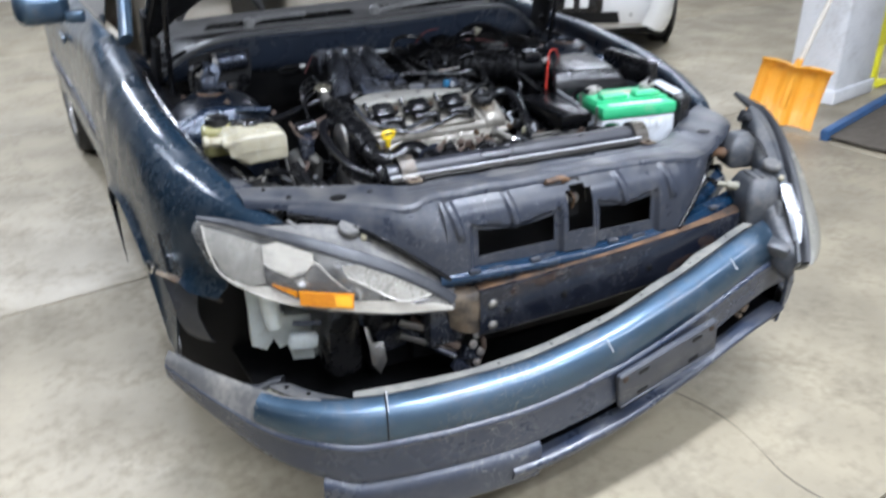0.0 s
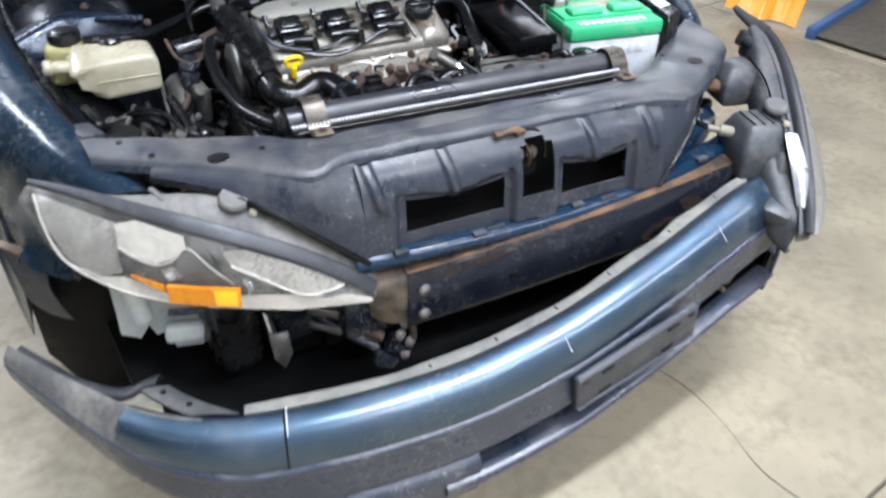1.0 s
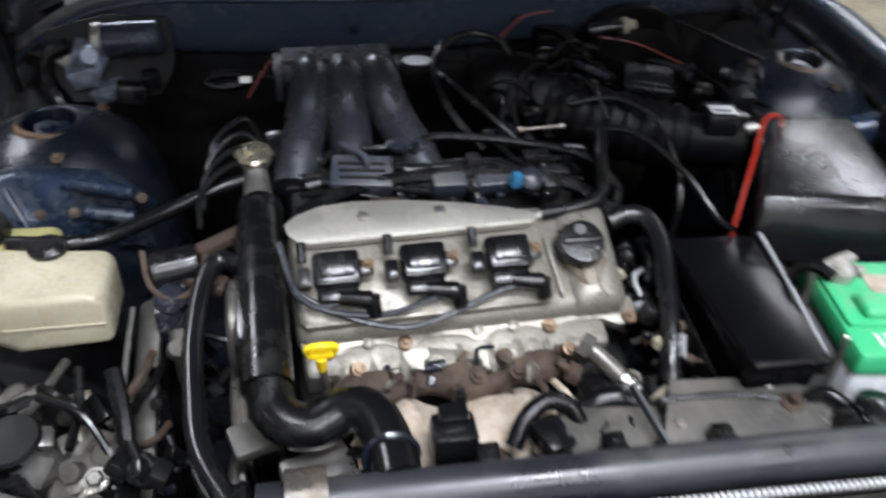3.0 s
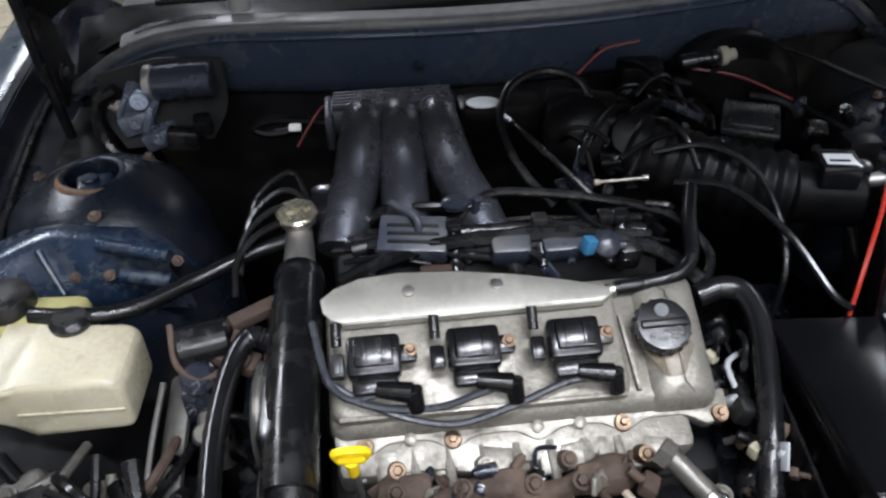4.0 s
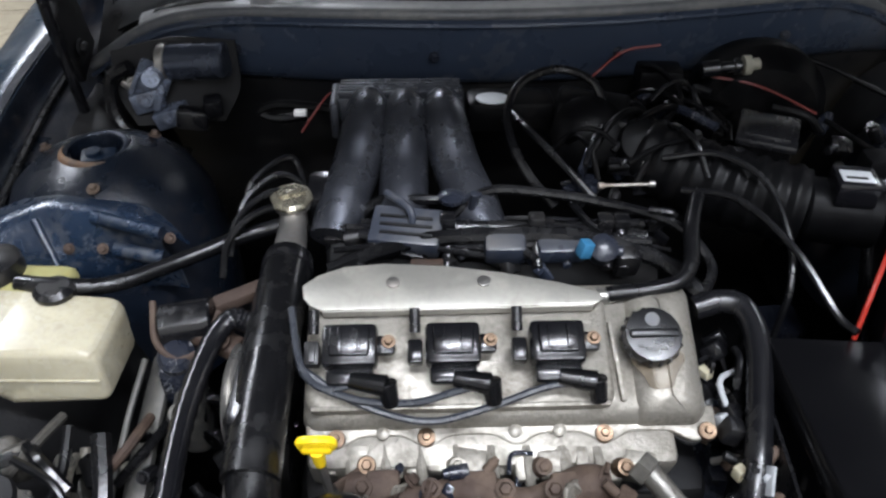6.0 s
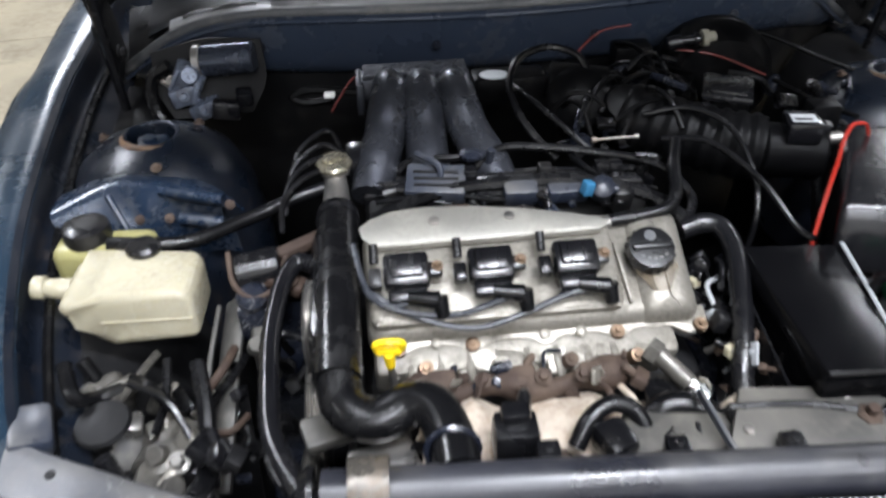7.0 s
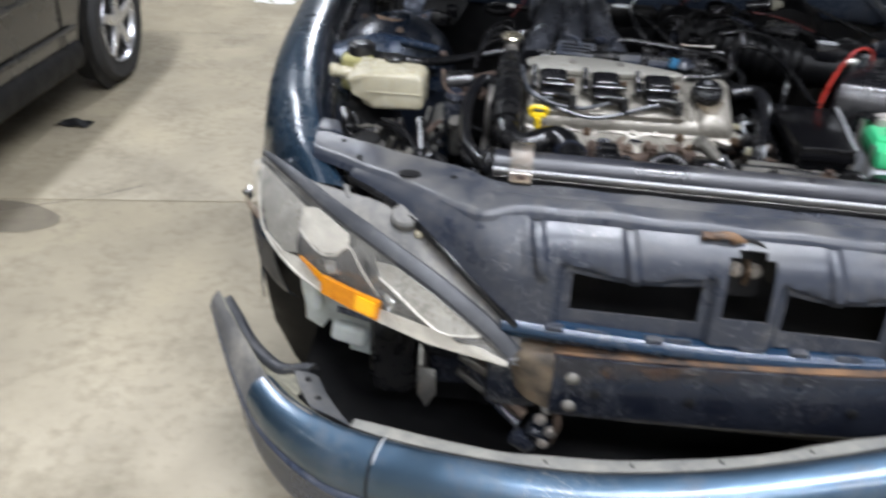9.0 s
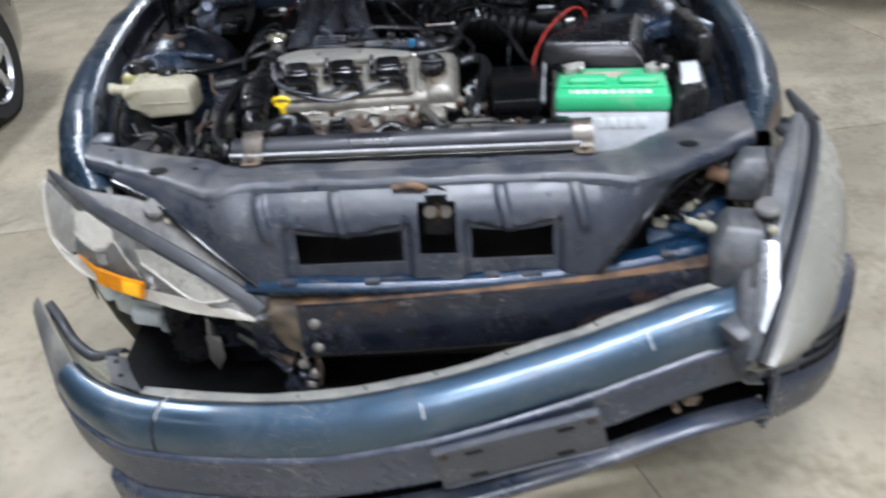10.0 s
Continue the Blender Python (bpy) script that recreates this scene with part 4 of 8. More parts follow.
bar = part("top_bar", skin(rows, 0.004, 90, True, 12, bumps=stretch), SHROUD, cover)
for hx in (-0.55, 0.549):
    part("bolt_hole", lathe([(0.020, 0.0), (0.020, 0.002), (0.017, 0.0025)], pose(hx, 0.0, 0.8405) @ Matrix.Diagonal((1.0, 0.72, 1, 1)), 24), MATTBLACK, bar, "open mounting hole")
for hx, hy in ((-0.47, 0.0), (-0.28, -0.055), (0.12, -0.05), (0.36, -0.06), (-0.70, 0.125), (-0.655, 0.055)):
    part("clip_hole", lathe([(0.006, 0), (0.006, 0.0015)], pose(hx, hy, 0.8415), 12), MATTBLACK, bar)
SIDEL = [[(-0.66, 0.040, 0.826), (-0.56, -0.022, 0.829), (-0.465, -0.082, 0.829), (-0.40, -0.106, 0.829), (-0.33, -0.096, 0.829)], [(-0.665, 0.034, 0.820), (-0.565, -0.032, 0.815), (-0.475, -0.098, 0.800), (-0.405, -0.135, 0.775), (-0.33, -0.150, 0.750)], [(-0.668, 0.030, 0.812), (-0.570, -0.038, 0.800), (-0.485, -0.106, 0.768), (-0.412, -0.142, 0.715), (-0.335, -0.165, 0.652)]]
SIDER = [[(0.62, -0.010, 0.828), (0.53, -0.068, 0.829), (0.45, -0.122, 0.829), (0.40, -0.126, 0.829), (0.345, -0.114, 0.829)], [(0.622, -0.006, 0.821), (0.53, -0.064, 0.815), (0.452, -0.126, 0.797), (0.402, -0.148, 0.772), (0.345, -0.156, 0.750)], [(0.622, 0.0, 0.814), (0.53, -0.060, 0.800), (0.455, -0.126, 0.766), (0.405, -0.152, 0.715), (0.350, -0.168, 0.652)]]
for rows_ in (SIDEL, SIDER):
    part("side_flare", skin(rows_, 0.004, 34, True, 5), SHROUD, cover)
    part("edge_strip", tube([Vector(q) + Vector((0, -0.002, -0.004)) for q in rows_[2]], 0.006, 8, 5), RUBBER, cover, "black rubber edge strip")

# the sloping face
cols = [-0.335 + 0.0031 * k for k in range(223)]
zs = [0.826, 0.815, 0.805, 0.795, 0.785, 0.775, 0.768, 0.761, 0.755, 0.749, 0.743, 0.737, 0.731, 0.724, 0.717, 0.710, 0.703, 0.696, 0.689, 0.682, 0.675, 0.668, 0.660, 0.652]


def face_y(x, z):
    d = (0.83 - z) / 0.175
    y = -0.100 - 0.052 * (1 - math.exp(-6 * d)) - 0.014 * d - 0.010 * x
    for rx in (-0.318, -0.165, 0.16, 0.305):
        if z > 0.735:
            y -= 0.009 * math.exp(-((x - rx - 0.04 * d) / 0.0105) ** 6) * min(1, (z - 0.735) / 0.02) * min(1, d * 25)
    # shallow pockets round the vents
    for xa, xb in ((-0.275, -0.012), (0.085, 0.285)):
        mid = (xa + xb) / 2
        top = 0.772 - 0.012 * math.cos((x - mid) / (xb - xa) * math.pi)
        if xa < x < xb and z < top:
            y += 0.014 * min(1, (top - z) / 0.008) * min(1, (x - xa) / 0.012, (xb - x) / 0.012)
    return y


def vent(x, z):
    for xa, xb in ((-0.248, -0.033), (0.103, 0.262)):
        mid = (xa + xb) / 2
        if xa < x < xb and 0.684 < z < 0.747:
            return True
    dx = (x - 0.037) / 0.037
    return abs(dx) < 1 and 0.706 < z < 0.80 + 0.012 * math.sqrt(1 - dx * dx)


def sag(x, z):
    """The vents' upper edge dips in the middle."""
    for xa, xb in ((-0.26, -0.02), (0.09, 0.275)):
        if xa < x < xb:
            return (0.004 - 0.013 * math.cos((x - (xa + xb) / 2) / (xb - xa) * math.pi)) * math.exp(-((z - 0.748) / 0.016) ** 2)
    return 0.0


bm = bmesh.new()
grid = {}
for i, x in enumerate(cols):
    for j, z in enumerate(zs):
        grid[i, j] = bm.verts.new((x, face_y(x, z), z + sag(x, z)))
for i in range(len(cols) - 1):
    for j in range(len(zs) - 1):
        cx, cz = (cols[i] + cols[i + 1]) / 2, (zs[j] + zs[j + 1]) / 2
        if not vent(cx, cz):
            try:
                bm.faces.new((grid[i, j], grid[i + 1, j], grid[i + 1, j + 1], grid[i, j + 1]))
            except ValueError:
                pass
bmesh.ops.remove_doubles(bm, verts=bm.verts, dist=0.0004)
bmesh.ops.delete(bm, geom=[v for v in bm.verts if not v.link_faces], context="VERTS")
bmesh.ops.recalc_face_normals(bm, faces=bm.faces)
bmesh.ops.solidify(bm, geom=bm.faces[:], thickness=0.004)
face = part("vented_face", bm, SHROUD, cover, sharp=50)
# tabs along the lower edge
for x in (-0.30, -0.21, -0.06, 0.06, 0.22, 0.33):
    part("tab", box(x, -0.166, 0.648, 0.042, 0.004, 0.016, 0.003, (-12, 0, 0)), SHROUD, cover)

latch = thing("hood_latch", "rusty hood latch in its slot", "latch", (0.037, -0.09, 0.71))
part("latch_plate", plate(rounded(0.06, 0.085, 0.012), 0.006, pose(0.037, -0.088, 0.755, 75, 0, 0), 0.0015), MATTBLACK, latch)
for x in (0.022, 0.052):
    part("latch_bolt", bolt((x, -0.098, 0.765), (0, -1, 0.2), 0.009, 0.010), STEEL, latch)
part("latch_hook", tube([(0.037, -0.10, 0.785), (0.040, -0.115, 0.77), (0.037, -0.112, 0.745)], 0.005, 8, 5), COPPER, latch)
part("safety_lever", join(tube([(-0.048, -0.112, 0.826), (-0.025, -0.116, 0.834), (0.0, -0.118, 0.836), (0.022, -0.116, 0.826)], lambda f: 0.003 + 0.004 * math.sin(2.8 * f + 0.2), 10, 6, flat=0.6), box(-0.036, -0.114, 0.831, 0.026, 0.014, 0.006, 0.002, (20, 10, 12)), box(0.004, -0.118, 0.828, 0.014, 0.010, 0.012, 0.003, (15, -20, 0))), RUSTPAINT, latch, "rusty safety lever")
part("latch_cable", tube([(0.01, -0.105, 0.825), (0.045, -0.112, 0.825), (0.068, -0.118, 0.80), (0.072, -0.12, 0.76)], 0.003, 8, 6), RUBBER, latch)

# painted tie bar and bumper beam
tie = thing("tie_bar", "glossy teal lower radiator tie bar", "car part", (0.1, -0.12, 0.6))
part("bar", skin([[(-0.36, -0.120, 0.664), (-0.2, -0.128, 0.657), (0.1, -0.128, 0.650), (0.4, -0.118, 0.664), (0.60, -0.085, 0.684)], [(-0.36, -0.158, 0.661), (-0.2, -0.166, 0.653), (0.1, -0.166, 0.647), (0.4, -0.150, 0.660), (0.60, -0.115, 0.681)], [(-0.36, -0.171, 0.645), (-0.2, -0.179, 0.638), (0.1, -0.179, 0.631), (0.4, -0.163, 0.644), (0.60, -0.126, 0.665)], [(-0.36, -0.165, 0.628), (-0.2, -0.170, 0.622), (0.1, -0.170, 0.615), (0.4, -0.155, 0.629), (0.60, -0.118, 0.650)]], 0.004, 40), SHADETEAL, tie)
for x, z in ((-0.27, 0.657), (-0.10, 0.651), (0.14, 0.650), (0.33, 0.658), (0.49, 0.670)):
    part("clip", box(x, -0.168 + 0.05 * max(0, x), z, 0.030, 0.016, 0.010, 0.003), SHROUD, tie)

beam = thing("bumper_beam", "black steel bumper beam with orange rust", "car part", (0.15, -0.17, 0.46))


def beam_at(x):
    return -0.194 + 0.10 * (x - 0.10) ** 2, 0.540 + 0.055 * (x + 0.25)


bx = [-0.262, -0.15, 0.0, 0.15, 0.3, 0.45, 0.6]
secs = []
for x in bx:
    y, z = beam_at(x)
    h = 0.066
    secs.append([Vector((x, y + 0.075, z + h)), Vector((x, y + 0.03, z + h + 0.004)), Vector((x, y + 0.004, z + h)), Vector((x, y, z + h - 0.008)), Vector((x, y - 0.004, z)), Vector((x, y, z - h + 0.008)), Vector((x, y + 0.006, z - h)), Vector((x, y + 0.07, z - h))])
bbody = part("channel", skin(secs, 0.004, 30, True, 5), BEAM, beam)
for x in (-0.186, -0.026, 0.24, 0.43):
    y, z = beam_at(x)
    part("hole", lathe([(0.009, 0), (0.009, 0.003), (0.007, 0.004)], frame_of((x, y - 0.0045, z - 0.004), (x, y - 1, z)), 16), MATTBLACK, bbody)
for z in (0.564, 0.503):
    part("carriage_bolt", lathe([(0.013, 0), (0.013, 0.003), (0.006, 0.008)], frame_of((-0.228, beam_at(-0.228)[0] - 0.002, z), (-0.228, -1, z)), 18), STEEL, bbody)
rusttop = skin([[Vector((x, beam_at(x)[0] + d, beam_at(x)[1] + 0.0725 - 0.003 * (d < 0.01))) for x in bx] for d in (0.003, 0.03, 0.07)], 0.002, 30)
part("rusted_flange", rusttop, RUSTPAINT, beam, "flaking orange rust on the top flange")
rng = random.Random(8)
for x, up, w, h in ((-0.13, 0.045, 0.05, 0.014), (-0.05, 0.048, 0.06, 0.012), (0.04, 0.040, 0.03, 0.018), (0.36, -0.030, 0.05, 0.020), (0.44, 0.0, 0.03, 0.030)):
    y, z = beam_at(x)
    ring = [((w + 0.012 * rng.random()) * math.cos(k * 0.349), (h + 0.008 * rng.random()) * math.sin(k * 0.349)) for k in range(18)]
    part("rust_patch", plate(ring, 0.0012, pose(x, y - 0.0040 + 0.004 * (abs(up) > 0.03), z + up, 90, -3, 0), 0.0), RUSTFILM, beam, "thin bloom of orange rust")
part("end_bracket", skin([[Vector((-0.375, -0.10, 0.615)), Vector((-0.32, -0.125, 0.612)), Vector((-0.258, -0.15, 0.606))], [Vector((-0.355, -0.145, 0.592)), Vector((-0.315, -0.165, 0.594)), Vector((-0.256, -0.178, 0.592))], [Vector((-0.335, -0.150, 0.545)), Vector((-0.305, -0.168, 0.540)), Vector((-0.258, -0.178, 0.535))], [Vector((-0.325, -0.140, 0.495)), Vector((-0.300, -0.160, 0.485)), Vector((-0.258, -0.174, 0.478))]], 0.005, 16), BRACKET, beam, "dusty steel end bracket with rust")
part("beam_mount", box(-0.33, -0.06, 0.50, 0.10, 0.16, 0.11, 0.01), BEAM, beam)
part("beam_mount", box(0.55, 0.0, 0.55, 0.10, 0.16, 0.11, 0.01), BEAM, beam)

# ---- headlights ----
lamp = thing("headlight", "hazy headlight with amber turn signal, pushed out of its seat", "headlight", (-0.6, -0.05, 0.6), "headlights")
TOP = [(-0.868, 0.130, 0.790), (-0.80, 0.055, 0.792), (-0.70, -0.030, 0.772), (-0.60, -0.090, 0.742), (-0.48, -0.142, 0.692), (-0.385, -0.172, 0.633), (-0.338, -0.186, 0.592)]
LOW = [(-0.876, 0.115, 0.755), (-0.845, 0.040, 0.690), (-0.76, -0.045, 0.650), (-0.65, -0.108, 0.618), (-0.52, -0.155, 0.598), (-0.40, -0.182, 0.585), (-0.335, -0.190, 0.582)]
bulge = Vector((-0.45, -0.8, 0.25)).normalized()


def between(f, push, pairs=(TOP, LOW), dirn=None):
    return [Vector(a).lerp(Vector(b), f) + (dirn or bulge) * push for a, b in zip(*pairs)]


part("lens", skin([between(0, 0.004), between(0.25, 0.020), between(0.5, 0.027), between(0.75, 0.023), between(1, 0.006)], 0.003, 40), LENS, lamp, "hazy yellowed clear lens")
part("reflector", skin([between(0.02, -0.01), between(0.3, -0.03), between(0.55, -0.035), between(0.8, -0.02), between(0.99, -0.006)], 0.003, 36), REFLECTOR, lamp)
part("bezel", skin([between(0.05, -0.006), between(0.4, -0.002), between(0.9, 0.002)], 0.003, 36), BEZEL, lamp, "dark chromed bezel")


def lens_patch(name, outline, push, material, label="", grow=0.003, jag=0.0):
    """A flat-edged piece behind the lens: outline in steps along the lamp and from its upper to its lower edge."""
    bm = bmesh.new()
    ring = []
    for s, f in outline:
        i = min(int(s), 5)
        row = between(f, push)
        ring.append(bm.verts.new(row[i].lerp(row[i + 1], s - i)))
    face = bm.faces.new(ring)
    bmesh.ops.triangulate(bm, faces=[face])
    bmesh.ops.subdivide_edges(bm, edges=bm.edges[:], cuts=2, use_grid_fill=True)
    chance = random.Random(int(outline[0][0] * 100))
    for v in bm.verts:
        v.co += bulge * chance.uniform(-jag, jag)
    bmesh.ops.solidify(bm, geom=bm.faces[:], thickness=grow)
    return part(name, bm, material, lamp, label, 38 if jag == 0 else 8)


lens_patch("outer_haze", [(0.25, 0.14), (1.2, 0.14), (1.68, 0.16), (1.82, 0.44), (2.0, 0.76), (1.75, 0.93), (1.2, 0.97), (0.62, 0.77)], 0.006, HAZEDIM, "cloudy grey-beige outer lens")
lens_patch("inner_reflector", [(1.70, 0.15), (1.95, 0.02), (2.65, 0.06), (2.73, 0.22), (2.58, 0.40), (2.38, 0.52), (2.05, 0.48), (1.83, 0.44)], 0.012, HAZE, "bright cream reflector crescent")
lens_patch("smoky_facet", [(1.83, 0.49), (2.38, 0.54), (2.60, 0.40), (2.75, 0.21), (3.10, 0.38), (3.43, 0.57), (2.58, 0.74), (2.0, 0.79)], 0.009, SMOKE, "smoky mirrored facet", 0.003, 0.003)
lens_patch("inner_reflector", [(3.20, 0.14), (3.45, 0.02), (4.05, 0.02), (4.67, 0.02), (5.0, 0.06), (4.85, 0.30), (4.48, 0.60), (4.1, 0.52), (3.75, 0.40), (3.35, 0.30)], 0.014, HAZEDIM, "pale oval inner reflector")
lens_patch("broken_gap", [(3.05, 0.17), (3.22, 0.28), (3.48, 0.41), (3.75, 0.36), (3.73, 0.67), (3.60, 0.60), (3.43, 0.54), (3.20, 0.36)], 0.016, BEZEL, "dark broken gap between the reflectors", 0.003, 0.004)
lens_patch("smoky_facet", [(4.50, 0.60), (5.05, 0.06), (5.85, 0.05), (5.2, 0.42), (4.73, 0.66)], 0.010, SMOKE, "smoky wedge at the inner end", 0.003, 0.002)
lens_patch("lens_edge", [(3.18, 0.99), (3.55, 0.76), (4.1, 0.66), (4.48, 0.63), (5.2, 0.45), (5.95, 0.27), (5.95, 0.95), (4.33, 0.99)], 0.011, HAZE, "cloudy lower edge of the lens")
lens_patch("lens_edge", [(1.20, 0.99), (1.73, 0.94), (2.02, 0.81), (2.35, 0.86), (2.68, 0.91), (2.75, 1.0), (2.05, 1.0)], 0.010, HAZE, "cloudy lower edge of the lens")


def lens_rim(stops, push, r):
    """A bright moulded line in the lens, along steps as in lens_patch."""
    line = []
    for s, f in stops:
        row = between(f, push)
        line.append(row[min(int(s), 5)].lerp(row[min(int(s), 5) + 1], s - min(int(s), 5)))
    part("moulded_line", tube(line, r, 6, 5), HAZE, lamp)


lens_rim([(3.35, 0.30), (3.75, 0.40), (4.1, 0.52), (4.48, 0.60), (4.85, 0.30), (5.0, 0.06)], 0.018, 0.0022)
lens_rim([(1.83, 0.44), (2.05, 0.49), (2.38, 0.53), (2.60, 0.41), (2.75, 0.20), (3.10, 0.38), (3.43, 0.57)], 0.016, 0.0016)
lens_rim([(0.25, 0.10), (0.62, 0.77), (1.2, 0.99), (2.05, 1.0), (2.75, 1.0)], 0.014, 0.0022)
amb = [[Vector((-0.692, -0.092, 0.664)), Vector((-0.63, -0.124, 0.660)), Vector((-0.576, -0.143, 0.654))], [Vector((-0.692, -0.099, 0.632)), Vector((-0.63, -0.131, 0.626)), Vector((-0.580, -0.149, 0.619))]]
cell = [[Vector((-0.620, -0.131, 0.655)), Vector((-0.583, -0.145, 0.651))], [Vector((-0.620, -0.138, 0.631)), Vector((-0.585, -0.151, 0.626))]]
tail = [[Vector((-0.742, -0.052, 0.678)), Vector((-0.695, -0.088, 0.664))], [Vector((-0.742, -0.054, 0.674)), Vector((-0.695, -0.092, 0.650))]]
fore = Vector((0, -0.86, 0.5)) * 0.019
part("turn_signal", skin([[q + fore for q in r] for r in amb], 0.010, 14, False), AMBER, lamp, "orange amber turn signal lens")
part("bulb_cell", skin([[q + fore * 1.2 for q in r] for r in cell], 0.008, 6, False), AMBERCELL, lamp, "brighter yellow cell of the turn signal")
part("amber_tail", skin([[q + fore * 0.8 for q in r] for r in tail], 0.004, 6, False), AMBER, lamp)
lens_patch("mirror_facet", [(2.45, 0.58), (2.62, 0.50), (2.80, 0.58), (2.65, 0.68)], 0.014, REFLECTOR, "", 0.003, 0.005)
lens_patch("mirror_facet", [(3.52, 0.44), (3.62, 0.44), (3.70, 0.60), (3.66, 0.70)], 0.018, REFLECTOR, "", 0.003, 0.004)
part("under_housing", skin([[Vector(q) + Vector((0.004, 0.006, -0.002)) for q in LOW], [Vector(q) + Vector((0.02, 0.05, -0.035)) for q in LOW], [Vector(q) + Vector((0.045, 0.11, -0.02)) for q in LOW]], 0.003, 30), LAMPDUST, lamp)
ridge = [(-0.862, 0.150, 0.752), (-0.775, 0.085, 0.764), (-0.665, 0.010, 0.788), (-0.56, -0.038, 0.785), (-0.45, -0.085, 0.735), (-0.36, -0.120, 0.672), (-0.315, -0.150, 0.610)]
shell = part("housing", skin([[Vector(q) for q in TOP], [Vector(a).lerp(Vector(b), 0.5) + Vector((0, 0, 0.012)) for a, b in zip(TOP, ridge)], [Vector(q) for q in ridge], [Vector(q) + Vector((0.03, 0.05, -0.05)) for q in ridge], [Vector(q) + Vector((0.05, 0.06, -0.14)) for q in ridge]], 0.004, 36), LAMPDUST, lamp, "dust-covered black lamp housing")
part("rim_seal", tube([Vector(q) + Vector((0.004, 0.006, 0.006)) for q in TOP], lambda f: 0.005 + 0.013 * min(1, 2.2 * f), 8, 5, flat=0.5), SEAL, lamp)
part("bulb_cap", lathe([(0.028, 0), (0.028, 0.008), (0.024, 0.013), (0.018, 0.013)], frame_of((-0.545, -0.058, 0.782), (-0.545, -0.10, 0.88)), 24), LAMPDUST, shell)
part("adjuster", lathe([(0.008, 0), (0.008, 0.008), (0.005, 0.012)], frame_of((-0.519, -0.081, 0.762), (-0.519, -0.12, 0.85)), 12), MILK, shell, "small pale adjuster cap")
for k in range(5):
    q = Vector(ridge[2]).lerp(Vector(ridge[4]), k / 4) + Vector((0.0, -0.012, 0.006))
    part("stiffener", box(q.x, q.y, q.z, 0.012, 0.04, 0.008, 0.003, (15, 20, 30)), LAMPDUST, shell)

lampr = thing("headlight", "loose hazy headlight hanging turned outwards off its mount", "headlight", (0.7, -0.1, 0.6), "headlights")
TOPR = [(0.802, 0.062, 0.862), (0.806, 0.018, 0.849), (0.776, -0.07, 0.812), (0.730, -0.17, 0.750), (0.684, -0.26, 0.685), (0.644, -0.335, 0.622), (0.615, -0.382, 0.575)]
LOWR = [(0.812, 0.055, 0.852), (0.852, 0.0, 0.788), (0.846, -0.105, 0.706), (0.808, -0.205, 0.640), (0.752, -0.295, 0.597), (0.680, -0.358, 0.572), (0.622, -0.388, 0.570)]
outw = Vector((0.75, -0.45, 0.45)).normalized()
PR = (TOPR, LOWR)
part("lens", skin([between(0, 0.0, PR, outw), between(0.25, 0.008, PR, outw), between(0.5, 0.012, PR, outw), between(0.75, 0.010, PR, outw), between(1, 0.0, PR, outw)], 0.003, 40), OPAQUELENS, lampr, "hazy beige lens, made nearly opaque for the grazing view")
part("reflector", skin([between(0.02, -0.012, PR, outw), between(0.5, -0.035, PR, outw), between(0.98, -0.012, PR, outw)], 0.003, 30), LAMPBACK, lampr)
ridger = [(0.772, 0.065, 0.862), (0.748, 0.020, 0.845), (0.700, -0.06, 0.804), (0.650, -0.15, 0.742), (0.605, -0.235, 0.665), (0.585, -0.305, 0.60), (0.598, -0.362, 0.572)]
shellr = part("housing", skin([[Vector(q) for q in TOPR], [Vector(a).lerp(Vector(b), 0.5) + Vector((0, 0, 0.008)) for a, b in zip(TOPR, ridger)], [Vector(q) for q in ridger], [Vector(q) + Vector((-0.005, 0.01, -0.06)) for q in ridger], [Vector(q) + Vector((0.04, 0.03, -0.085)) for q in ridger]], 0.004, 36), LAMPGREY, lampr, "dust-covered grey lamp housing")
part("rim_seal", tube([Vector(q) + Vector((-0.006, 0.0, 0.004)) for q in TOPR], lambda f: 0.010 + 0.008 * math.sin(2.9 * f), 10, 6, flat=0.45), SEALDARK, lampr, "dark rubber seal between housing and lens")
part("seal_lip", tube([Vector(q) + Vector((-0.026, 0.006, 0.006)) for q in TOPR[1:]], 0.005, 8, 6), LAMPGREY, lampr)
part("bright_edge", skin([[Vector((0.638, -0.226, 0.741)), Vector((0.620, -0.285, 0.680)), Vector((0.608, -0.332, 0.620))], [Vector((0.650, -0.232, 0.744)), Vector((0.636, -0.295, 0.688)), Vector((0.613, -0.340, 0.624))], [Vector((0.662, -0.240, 0.742)), Vector((0.650, -0.303, 0.682)), Vector((0.618, -0.347, 0.620))]], 0.002, 14), FOIL, lampr, "shiny bare reflector edge")
part("lamp_back", quad_loft([(0.620, [(0.560, -0.205), (0.648, -0.235), (0.678, -0.105), (0.588, -0.085)]), (0.700, [(0.552, -0.205), (0.650, -0.240), (0.682, -0.102), (0.582, -0.078)]), (0.752, [(0.578, -0.182), (0.652, -0.208), (0.672, -0.118), (0.604, -0.100)])], 0.014), LAMPGREY, shellr, "dusty boxy bulb cover")
for k in range(4):
    part("stiffener", box(0.598 + 0.022 * k, -0.150 - 0.006 * k, 0.7535, 0.004, 0.070, 0.005, 0.0015, (0, 0, -14)), LAMPGREY, shellr)
part("lamp_back", quad_loft([(0.725, [(0.625, -0.045), (0.705, -0.065), (0.735, 0.030), (0.648, 0.042)]), (0.785, [(0.622, -0.045), (0.710, -0.065), (0.738, 0.035), (0.646, 0.045)]), (0.820, [(0.650, -0.030), (0.708, -0.045), (0.728, 0.020), (0.668, 0.030)])], 0.012), LAMPGREY, shellr, "dusty boxy bulb cover")
